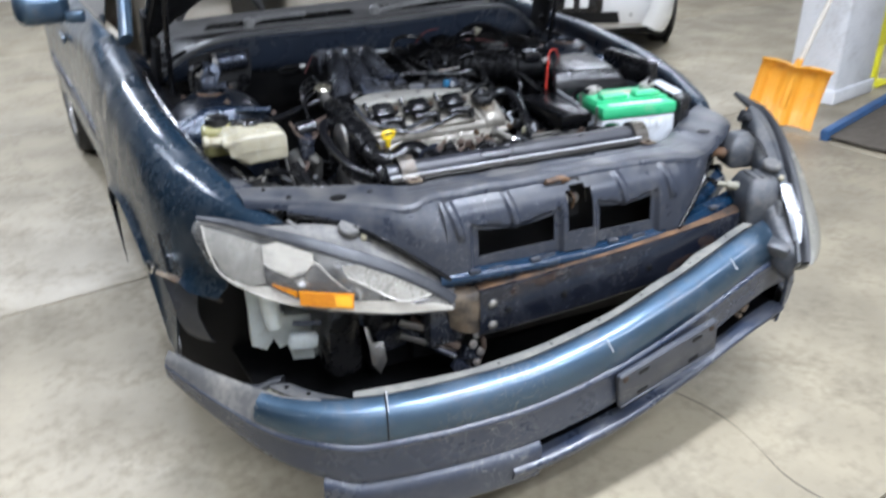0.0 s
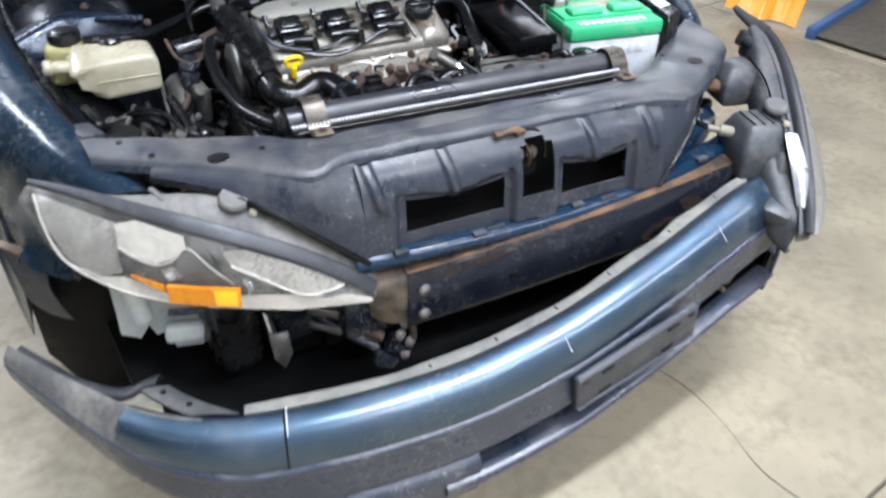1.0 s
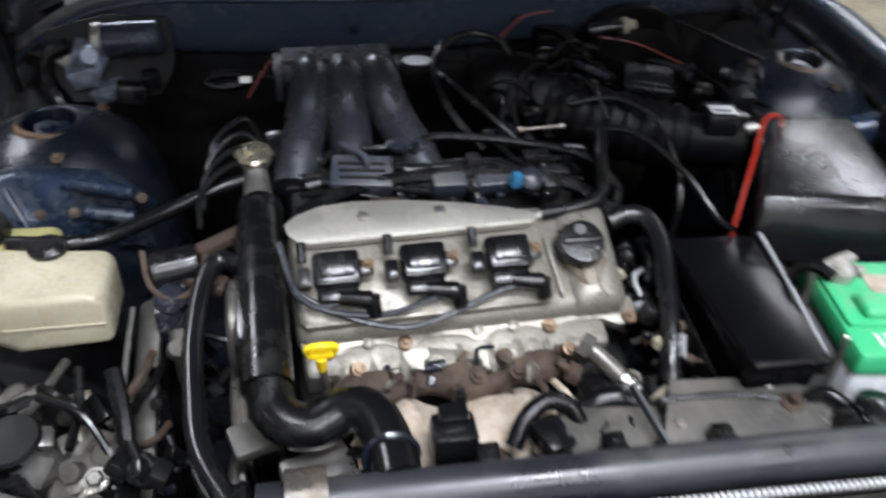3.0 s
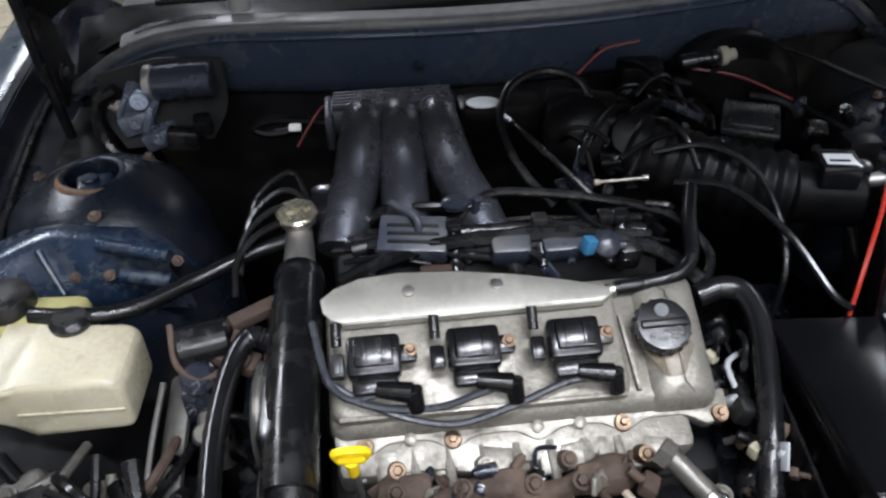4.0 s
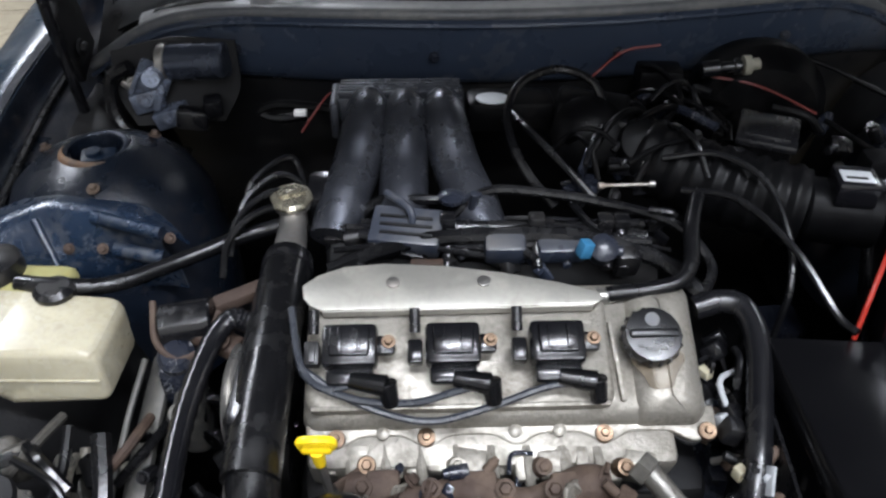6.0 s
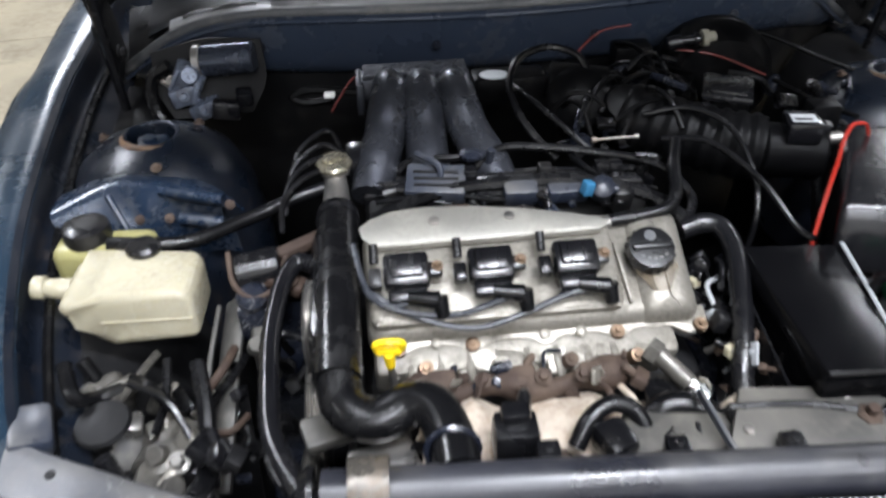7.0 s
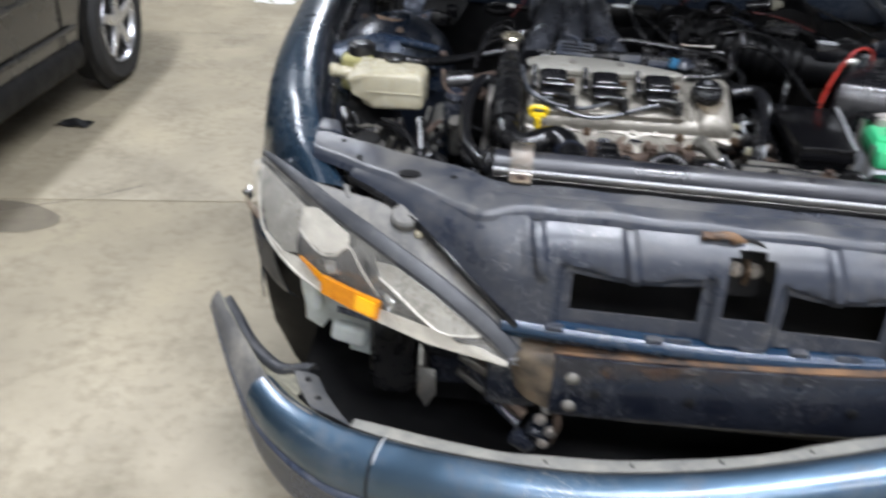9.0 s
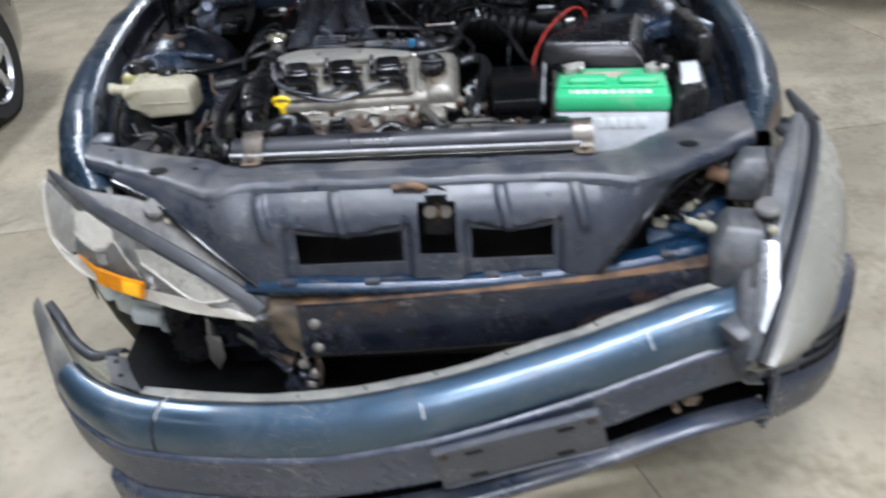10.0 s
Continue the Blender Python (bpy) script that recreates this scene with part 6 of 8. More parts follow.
for x in (-0.41, 0.34):
    part("tank_end", lathe([(0.030, 0), (0.032, 0.006), (0.024, 0.016), (0.01, 0.018)], frame_of((x, 0.07 - 0.034 * (x + 0.4), 0.846), (x + (0.1 if x > 0 else -0.1), 0.07, 0.846)), 18), BLACKPL, radiator)
def seam(x):
    return Vector((x, 0.034 - 0.044 * (x + 0.4), 0.847 + 0.006 * (x + 0.4)))
part("seam_strip", box(*seam(-0.035), 0.735, 0.007, 0.012, 0.002, (0, -0.3, -2.5)), STEEL, radiator)
teeth = [box(*(seam(-0.40 + 0.0075 * k) + Vector((0, -0.001, 0.005))), 0.0052, 0.008, 0.005, 0.0012, (0, 0, -2.5), 1) for k in range(98)]
part("crimp_teeth", join(*teeth), TIN, radiator, "row of bright crimped tabs")
part("crimp_edge", tube([seam(-0.40) + Vector((0, -0.012, -0.004)), seam(-0.03) + Vector((0, -0.012, -0.004)), seam(0.33) + Vector((0, -0.012, -0.004))], 0.0012, 6, 4), GREASE, radiator, "thin dull edge below the crimped tabs")
for x in (-0.352, 0.338):
    y0 = 0.066 - 0.035 * (x + 0.4)
    strap = part("strap", skin([[Vector((x + d, y0 + 0.042, 0.80)), Vector((x + d, y0 + 0.040, 0.855)), Vector((x + d, y0 + 0.022, 0.884)), Vector((x + d, y0 - 0.006, 0.888)), Vector((x + d, y0 - 0.030, 0.868)), Vector((x + d, y0 - 0.040, 0.848)), Vector((x + d, y0 - 0.066, 0.8455))] for d in (-0.021, 0.021)], 0.004, 26, False), STRAP, radiator, "curved metal hold-down strap")
    part("strap_foot", box(x, y0 - 0.060, 0.8475, 0.036, 0.03, 0.004, 0.0015), BRACKET, strap)
    part("strap_bolt", bolt((x, y0 - 0.060, 0.8495), (0, 0, 1), 0.006, 0.005), RUST, strap)
part("fan_shroud", join(box(0.14, 0.125, 0.815, 0.40, 0.09, 0.03, 0.01, (0, 0, -2)), box(0.03, 0.13, 0.65, 0.62, 0.07, 0.22, 0.015, (0, 0, -2))), FANPL, radiator, "dusty fan shroud behind the tank")
part("shroud_lid", plate([(-0.06, -0.04), (0.19, -0.05), (0.17, 0.015), (0.10, 0.045), (-0.02, 0.05)], 0.012, pose(0.10, 0.128, 0.838, 4, 0, -2), 0.004), FANPL, radiator)
for x, y in ((0.07, 0.115), (0.20, 0.155), (0.25, 0.100)):
    part("lid_bolt", bolt((x, y, 0.846), (0, -0.05, 1), 0.007, 0.007), STEEL, radiator)
part("lid_rib", tube([(0.06, 0.150, 0.848), (0.15, 0.145, 0.849), (0.24, 0.125, 0.847)], 0.006, 8, 5), BLACKPL, radiator)
part("lid_hose", tube([(0.235, 0.130, 0.842), (0.250, 0.128, 0.858), (0.265, 0.115, 0.860), (0.282, 0.100, 0.846)], 0.009, 10, 6), RUBBER, radiator)
part("lid_nut", join(bolt((0.214, 0.126, 0.842), (0, -0.2, 1), 0.015, 0.014), rod((0.214, 0.124, 0.85), (0.214, 0.122, 0.866), 0.007, n=12)), RUST, radiator)
part("lid_tag", box(0.289, 0.083, 0.868, 0.030, 0.018, 0.003, 0.001, (10, 0, -6)), FANPL, radiator)
part("lid_rib", box(0.038, 0.13, 0.852, 0.006, 0.09, 0.012, 0.002, (4, 0, 8)), SHROUD, radiator)
for x, y in ((-0.16, 0.095), (-0.02, 0.09), (0.105, 0.085), (0.26, 0.085)):
    part("bracket_bolt", join(box(x, y, 0.852, 0.026, 0.026, 0.03, 0.004), bolt((x, y, 0.867), (0, -0.2, 1), 0.006, 0.006)), BLACKPL, radiator)
part("cap_neck", lathe([(0.022, 0), (0.022, 0.02), (0.028, 0.022), (0.028, 0.034), (0.018, 0.038)], pose(0.30, 0.09, 0.835), 20), BLACKPL, radiator)

engine = thing("engine", "transverse engine with dirty aluminium valve cover and black hoses", "engine", (-0.14, 0.4, 0.3))
part("block", box(-0.14, 0.42, 0.60, 0.46, 0.32, 0.36, 0.03, (0, 0, 3)), MATTBLACK, engine)
part("gearbox", join(rod((0.08, 0.38, 0.56), (0.42, 0.41, 0.56), 0.16, 0.12, 28), box(0.22, 0.40, 0.70, 0.22, 0.16, 0.06, 0.02)), BEAM, engine)
part("rear_bank", box(-0.14, 0.60, 0.82, 0.44, 0.14, 0.12, 0.02, (-30, 0, 3)), MATTBLACK, engine)
# front valve cover, in its own sloping frame: x along the engine, y up the slope, z out of it
VC = pose(-0.148, 0.352, 0.893, 27, 0, 2.2)


def on_cover(name, bm, mat_, parent, label=""):
    ob = part(name, bm, mat_, parent, label)
    ob.matrix_basis = VC
    return ob


def dome(x0, x1, y0, y1, z0, z1, inset, rows=5):
    """A cushion-edged lid, standing from z0 to z1."""
    curves = []
    for k in range(rows):
        f = k / (rows - 1)
        i = inset * (1 - math.sqrt(max(0.0, 1 - f ** 2.2)))
        curves.append([Vector((x, y, z0 + (z1 - z0) * f)) for x, y in rounded_box(x0 + i, x1 - i, y0 + i, y1 - i, 0.018)])
    bm = bmesh.new()
    rings = [[bm.verts.new(q) for q in c] for c in curves]
    n = len(rings[0])
    for a, b in zip(rings, rings[1:]):
        for i in range(n):
            bm.faces.new((a[i], a[(i + 1) % n], b[(i + 1) % n], b[i]))
    bm.faces.new(rings[-1])
    bm.faces.new(rings[0][::-1])
    return bm


def rounded_box(x0, x1, y0, y1, r):
    return [(x + (x0 + x1) / 2, y + (y0 + y1) / 2) for x, y in rounded(x1 - x0, y1 - y0, r, 5)]


vc = on_cover("valve_cover", join(dome(-0.210, 0.232, -0.066, 0.10, -0.045, -0.006, 0.016), dome(-0.205, 0.128, -0.052, 0.09, -0.010, 0.004, 0.007), box(-0.038, -0.048, 0.001, 0.318, 0.006, 0.009, 0.002), box(0.1335, 0.0, -0.004, 0.006, 0.09, 0.010, 0.002, (0, 0, 4))), CAST, engine, "dirty bare aluminium valve cover")
part("filler_block", join(dome(0.143, 0.229, -0.068, 0.092, -0.042, 0.008, 0.026, 7)), CAST, vc).matrix_basis = VC
flange = []
n = 60
for k in range(n + 1):
    x = -0.205 + 0.445 * k / n
    w = 0.5 + 0.5 * math.cos((x + 0.075) / 0.0965 * 2 * math.pi)
    flange.append((x, -0.071 - 0.013 * w ** 3))
part("flange", plate(flange + [(0.24, -0.045), (-0.205, -0.045)], 0.014, VC @ Matrix.Translation((0, 0, -0.040)), 0.003), CAST, vc)
part("gasket_edge", plate([(x, y - 0.0015) for x, y in flange] + [(0.24, -0.05), (-0.205, -0.05)], 0.006, VC @ Matrix.Translation((0, 0, -0.0455)), 0.001), MATTBLACK, vc, "dark gasket line")
for x in (-0.172, -0.0755, 0.116, 0.228):
    part("cover_bolt", join(bolt((x, -0.074, -0.022), (0, 0, 1), 0.005, 0.006), lathe([(0.010, -0.030), (0.010, -0.023), (0.009, -0.0215)], pose(x, -0.074, 0), 20)), COPPER, vc).matrix_basis = VC
for x in (-0.122, 0.020, 0.068):
    part("cover_stud", lathe([(0.007, -0.028), (0.007, -0.022), (0.003, -0.020)], pose(x, -0.069, 0), 14), CAST, vc).matrix_basis = VC
cap = on_cover("oil_cap", join(lathe([(0.026, 0.004), (0.031, 0.008), (0.032, 0.020), (0.030, 0.027), (0.020, 0.028)], pose(0.170, 0.020, 0), 40), *[box(0.170 + 0.0318 * math.cos(a), 0.020 + 0.0318 * math.sin(a), 0.015, 0.004, 0.004, 0.010, 0.001, (0, 0, math.degrees(a)), 1) for a in [2 * math.pi * k / 18 for k in range(18)]], box(0.170, 0.020, 0.030, 0.054, 0.009, 0.008, 0.003)), BLACKPL, vc, "black oil filler cap with embossed marks")
for k in range(5):
    part("embossed_bar", box(0.154 + 0.008 * k, 0.002 + 0.0012 * (k - 2) ** 2, 0.0285, 0.006, 0.004, 0.0012, 0.0004), SHROUD, cap).matrix_basis = VC
part("embossed_bar", lathe([(0.008, 0.0), (0.008, 0.001)], pose(0.170, 0.036, 0.0280), 16), SHROUD, cap).matrix_basis = VC
# bright plate over the coils
outline = [(-0.211, 0.092), (-0.208, 0.074), (-0.200, 0.064), (-0.188, 0.058), (0.112, 0.060), (0.122, 0.066), (0.121, 0.076), (0.080, 0.090), (0.015, 0.106), (-0.05, 0.117), (-0.12, 0.122), (-0.165, 0.118), (-0.195, 0.106)]
bp = on_cover("heat_plate", plate(outline, 0.003, pose(0, 0, 0.030, -14, 0, 0), 0.001), ALU, engine, "bare aluminium coil cover plate")
part("folded_lip", box(-0.038, 0.0563, 0.0125, 0.298, 0.003, 0.010, 0.001, (-14, 0, 0.4)), ALU, bp).matrix_basis = VC
for x, y in ((-0.110, 0.094), (-0.008, 0.094)):
    part("plate_bolt", lathe([(0.0075, 0), (0.0075, 0.002), (0.0035, 0.003)], pose(x, y * 0.97, 0.0337 - y * 0.242, -14, 0, 0), 14), STEEL, bp).matrix_basis = VC
COILS = VC @ Matrix.Translation((0, -0.002, 0.005))
for x in (-0.142, -0.034, 0.076):
    coil = on_cover("ignition_coil", join(box(x - 0.012, 0.012, 0.026, 0.058, 0.046, 0.028, 0.006), box(x - 0.012, 0.014, 0.041, 0.042, 0.032, 0.008, 0.003), box(x - 0.022, 0.014, 0.0455, 0.004, 0.028, 0.003, 0.001), box(x - 0.002, 0.014, 0.0455, 0.004, 0.028, 0.003, 0.001), box(x - 0.012, -0.018, 0.020, 0.050, 0.020, 0.016, 0.005)), GLOSSPL, vc, "black ignition coil")
    coil.matrix_basis = COILS
    part("coil_bolt", bolt((x + 0.028, 0.018, 0.024), (0, 0, 1), 0.005, 0.006), COPPER, coil).matrix_basis = COILS
    part("ear", box(x + 0.024, 0.016, 0.018, 0.022, 0.022, 0.012, 0.005), BLACKPL, coil).matrix_basis = COILS
    part("connector", box(x - 0.052, 0.006, 0.022, 0.016, 0.026, 0.018, 0.003), BLACKPL, coil).matrix_basis = COILS
    part("connector_clip", box(x - 0.052, 0.004, 0.0315, 0.008, 0.018, 0.004, 0.001), BLACKPL, coil).matrix_basis = COILS
    part("connector_post", rod((x - 0.052, 0.03, 0.018), (x - 0.052, 0.055, 0.026), 0.006, n=10), BLACKPL, coil).matrix_basis = COILS
    part("plug_boot", rod((x - 0.012, -0.022, 0.022), (x + 0.026, -0.030, 0.024), 0.009, 0.012), RUBBER, coil).matrix_basis = COILS
    part("boot_tip", rod((x + 0.026, -0.026, 0.026), (x + 0.030, -0.046, 0.008), 0.011, 0.009), RUBBER, coil).matrix_basis = COILS
for pts in ([(-0.215, 0.03, 0.02), (-0.20, -0.018, 0.022), (-0.15, -0.042, 0.018), (-0.09, -0.046, 0.014), (-0.04, -0.036, 0.022), (-0.012, -0.030, 0.027)],
            [(-0.205, -0.01, 0.024), (-0.16, -0.038, 0.014), (-0.11, -0.058, 0.009), (-0.065, -0.064, 0.007), (-0.01, -0.052, 0.011), (0.05, -0.034, 0.020), (0.096, -0.030, 0.027)],
            [(-0.22, 0.06, 0.02), (-0.208, 0.0, 0.024), (-0.185, -0.030, 0.022), (-0.15, -0.028, 0.022)]):
    on_cover("plug_lead", tube(pts, 0.0042, 8, 8), GREYWIRE, vc)
on_cover("oil_bloom", plate([(0.176 + 0.032 * math.cos(a) * (0.8 + 0.2 * math.sin(3 * a)), -0.010 + 0.026 * math.sin(a)) for a in [2 * math.pi * k / 28 for k in range(28)]], 0.0008, Matrix.Translation((0, 0, 0.0079)), 0.0), STAIN, vc, "brown oil bloom round the filler")
part("breather_pipe", tube([(-0.02, 0.425, 0.928), (0.03, 0.432, 0.930), (0.065, 0.442, 0.935), (0.082, 0.465, 0.945), (0.09, 0.51, 0.960), (0.11, 0.57, 0.965)], 0.0095, 10, 7), RUBBER, engine)
part("pipe_ferrule", rod((-0.03, 0.425, 0.925), (-0.012, 0.428, 0.925), 0.0095), STEEL, engine)

# cylinder head, exhaust and shield below the cover
part("cylinder_head", box(-0.150, 0.312, 0.790, 0.40, 0.06, 0.09, 0.012, (20, 0, 2)), CAST, engine, "oily cast cylinder head")
for k in range(12):
    x = -0.325 + 0.030 * k
    part("head_boss", box(x, 0.282 + 0.004 * math.sin(k * 2.3), 0.808 + 0.004 * math.sin(k * 1.7), 0.018 + 0.010 * (k % 3), 0.030, 0.028 + 0.006 * (k % 2), 0.005, (26 + 8 * math.sin(k * 1.1), 6 * math.sin(k * 3.1), 8 * math.sin(k)), 2), CAST, engine)
for k in range(8):
    x = -0.305 + 0.038 * k
    part("head_rib", tube([(x, 0.292, 0.826), (x + 0.003, 0.270, 0.818), (x + 0.005, 0.258, 0.803)], 0.006, 8, 4), CAST, engine)
for k, x in enumerate((-0.285, -0.19, -0.10, -0.015)):
    part("head_plug", join(rod((x, 0.272, 0.818), (x + 0.002, 0.262, 0.832), 0.011, 0.009, 14), bolt((x + 0.002, 0.262, 0.832), (0, -0.5, 0.8), 0.006, 0.006)), (COPPER, CAST, RUST, COPPER)[k], engine)
part("exhaust_manifold", tube([(-0.305, 0.246, 0.815), (-0.25, 0.238, 0.806), (-0.19, 0.244, 0.815), (-0.135, 0.238, 0.806), (-0.08, 0.246, 0.815), (-0.03, 0.252, 0.818)], lambda f: 0.017 + 0.006 * math.sin(f * 15.7), 12, 7), RUST, engine, "rusty brown exhaust manifold")
for x in (-0.265, -0.165, -0.075):
    part("manifold_flange", box(x, 0.243, 0.824, 0.036, 0.03, 0.02, 0.006, (25, 0, 4)), RUST, engine)
for x in (-0.285, -0.215, -0.14, -0.09):
    part("manifold_nut", bolt((x, 0.234, 0.832), (0, -0.6, 1), 0.007, 0.010), RUST, engine)
shy = lambda x: 0.010 * math.sin(x * 47) + 0.006 * math.sin(x * 81 + 1)
part("heat_shield", skin([[Vector((x, 0.222 + shy(x), 0.802)), Vector((x, 0.198 + 0.5 * shy(x), 0.806 + shy(x))), Vector((x, 0.165, 0.800 + 0.7 * shy(x + 0.03))), Vector((x, 0.128, 0.785)), Vector((x, 0.11, 0.70))] for x in (-0.295, -0.26, -0.23, -0.20, -0.17, -0.14, -0.11, -0.08, -0.05, -0.02)], 0.003, 22), SHIELD, engine, "pale stained heat shield")
part("sensor", join(rod((0.004, 0.243, 0.850), (0.036, 0.206, 0.832), 0.012, n=18), rod((-0.006, 0.252, 0.852), (0.006, 0.241, 0.848), 0.017, n=6)), GREASE, engine, "dull exhaust sensor body")
part("sensor_tip", join(rod((0.035, 0.207, 0.832), (0.052, 0.188, 0.822), 0.0125, n=18), rod((0.042, 0.199, 0.828), (0.046, 0.195, 0.826), 0.0145, n=18)), CHROME, engine, "bright metal sensor cap")
part("vent_elbow", tube([(-0.118, 0.135, 0.815), (-0.100, 0.155, 0.838), (-0.072, 0.170, 0.846), (-0.045, 0.165, 0.838), (-0.030, 0.145, 0.815)], 0.011, 14, 7), RUBBER, engine, "shiny black elbow hose")
part("water_outlet", join(tube([(-0.03, 0.17, 0.80), (0.0, 0.18, 0.825), (0.04, 0.175, 0.822), (0.065, 0.16, 0.80)], 0.017, 12), box(0.015, 0.215, 0.80, 0.07, 0.05, 0.05, 0.012)), RUBBER, engine)
part("mount_block", join(box(-0.188, 0.142, 0.832, 0.052, 0.045, 0.05, 0.008), box(-0.188, 0.150, 0.862, 0.034, 0.028, 0.02, 0.006)), BLACKPL, engine)
part("mount_block", box(-0.075, 0.13, 0.825, 0.04, 0.05, 0.04, 0.01, (0, 0, 20)), BLACKPL, engine)
part("dipstick_handle", join(tube([(-0.342, 0.243, 0.885), (-0.343, 0.240, 0.897), (-0.328, 0.238, 0.902), (-0.312, 0.240, 0.898), (-0.313, 0.243, 0.886), (-0.328, 0.244, 0.882), (-0.342, 0.243, 0.885)], 0.0045, 8, 5), box(-0.328, 0.242, 0.884, 0.032, 0.009, 0.012, 0.004), rod((-0.328, 0.243, 0.880), (-0.327, 0.246, 0.855), 0.008, 0.006)), YELLOW, engine, "yellow dipstick handle")
part("dipstick_tube", tube([(-0.327, 0.246, 0.855), (-0.322, 0.25, 0.80), (-0.31, 0.25, 0.70)], 0.005, 8), STEEL, engine)

# coolant pipe with its filler on top, and the hose to the radiator
part("coolant_pipe", tube([(-0.396, 0.512, 0.906), (-0.395, 0.47, 0.905), (-0.393, 0.40, 0.90), (-0.392, 0.30, 0.888), (-0.390, 0.215, 0.868)], 0.030, 16, 6), RUBBER, engine, "thick dull black coolant pipe")
part("upper_hose", tube([(-0.390, 0.222, 0.866), (-0.380, 0.185, 0.852), (-0.345, 0.168, 0.846), (-0.305, 0.178, 0.858), (-0.278, 0.165, 0.862), (-0.262, 0.125, 0.855), (-0.258, 0.085, 0.850)], 0.027, 16, 7), RUBBER, engine, "black radiator hose with clamp")
part("hose_clamp", tube([Vector((-0.262, 0.112, 0.853)) + Vector((0.029 * math.cos(a), 0.006 * math.sin(a), 0.029 * math.sin(a))) for a in [2 * math.pi * k / 14 for k in range(15)]], 0.004, 6, 2), BEAM, engine)
part("filler_neck", join(lathe([(0.016, -0.05), (0.017, -0.012), (0.024, -0.006), (0.024, 0.0)], pose(-0.401, 0.592, 0.94, 8, 0, 0), 20), tube([(-0.401, 0.590, 0.925), (-0.399, 0.560, 0.912), (-0.397, 0.505, 0.906)], lambda f: 0.016 + 0.006 * f, 14, 5)), STEEL, engine)
part("pipe_band", tube([(-0.3955, 0.500, 0.906), (-0.3952, 0.490, 0.9055)], 0.0315, 20, 2), GLOSSPL, engine)
part("filler_cap", join(lathe([(0.027, 0.0), (0.028, 0.005), (0.024, 0.009), (0.012, 0.010)], pose(-0.401, 0.593, 0.941, 8, 0, 0), 8), box(-0.401, 0.593, 0.953, 0.036, 0.010, 0.005, 0.002, (8, 0, 20))), BRASSCAP, engine, "tarnished brass filler cap")
part("coolant_hose", tube([(-0.405, 0.578, 0.915), (-0.46, 0.565, 0.905), (-0.53, 0.52, 0.90), (-0.60, 0.465, 0.905), (-0.66, 0.450, 0.915), (-0.705, 0.455, 0.915)], 0.0105, 10, 8), RUBBER, engine)

# intake plenum and runners
part("plenum", join(box(-0.27, 0.785, 0.985, 0.185, 0.055, 0.040, 0.010, (0, 0, 3)), box(-0.362, 0.775, 0.975, 0.012, 0.07, 0.055, 0.004, (0, 0, 3))), PLENUM, engine, "grey cast intake plenum")
for x, dx in ((-0.312, -0.034), (-0.260, 0.002), (-0.208, 0.056)):
    part("runner", tube([(x, 0.800, 0.970), (x, 0.770, 0.986), (x + 0.02 * dx, 0.742, 0.993), (x + 0.10 * dx, 0.710, 0.980), (x + 0.35 * dx, 0.665, 0.948), (x + 0.75 * dx, 0.61, 0.925), (x + dx, 0.565, 0.900)], lambda f: 0.0245 + 0.0085 * min(1.0, 1.7 * f), 20, 6), PLENUM, engine, "grey cast intake runner")
for k in range(5):
    part("plenum_rib", box(-0.27, 0.766 + 0.0095 * k, 1.0075, 0.172, 0.0045, 0.007, 0.0015, (0, 0, 3)), PLENUM, engine)
part("throttle_body", join(box(-0.11, 0.80, 0.965, 0.13, 0.06, 0.05, 0.012, (0, 0, 3)), rod((-0.04, 0.80, 0.955), (0.06, 0.775, 0.955), 0.045, 0.042, 24), box(0.03, 0.745, 0.93, 0.07, 0.04, 0.05, 0.008), rod((-0.01, 0.74, 0.975), (0.05, 0.735, 0.975), 0.016)), SHADEBLACK, engine)
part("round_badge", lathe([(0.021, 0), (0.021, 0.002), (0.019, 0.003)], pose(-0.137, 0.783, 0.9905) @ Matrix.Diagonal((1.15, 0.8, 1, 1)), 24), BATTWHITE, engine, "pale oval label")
part("valve_disc", lathe([(0.05, 0), (0.052, 0.02), (0.04, 0.03), (0.012, 0.032)], frame_of((0.0, 0.745, 0.955), (-0.02, 0.65, 1.02)), 28), SHADEBLACK, engine)
part("vacuum_can", join(lathe([(0.035, 0), (0.037, 0.015), (0.03, 0.03), (0.012, 0.034)], frame_of((0.07, 0.72, 0.95), (0.06, 0.62, 1.05)), 24), rod((0.02, 0.68, 0.94), (0.075, 0.68, 0.942), 0.006)), SHADEBLACK, engine)
part("link_rod", join(rod((0.0, 0.625, 0.945), (0.072, 0.63, 0.945), 0.0022), rod((-0.002, 0.625, 0.945), (0.006, 0.6255, 0.945), 0.0045), rod((0.066, 0.63, 0.945), (0.074, 0.63, 0.945), 0.0045)), STEEL, engine)

# fuel rail and harness between the banks
rail = [(-0.33, 0.545, 0.915), (-0.25, 0.552, 0.925), (-0.15, 0.555, 0.925), (-0.05, 0.552, 0.922), (0.05, 0.545, 0.918)]
part("fuel_rail", tube(rail, 0.011, 10, 6), BLACKPL, engine)
part("wire_loom", tube([(-0.345, 0.50, 0.90), (-0.25, 0.520, 0.928), (-0.14, 0.528, 0.935), (-0.03, 0.53, 0.93), (0.06, 0.505, 0.915), (0.10, 0.46, 0.90)], 0.010, 8, 8, ribs=0.0015), RUBBER, engine)
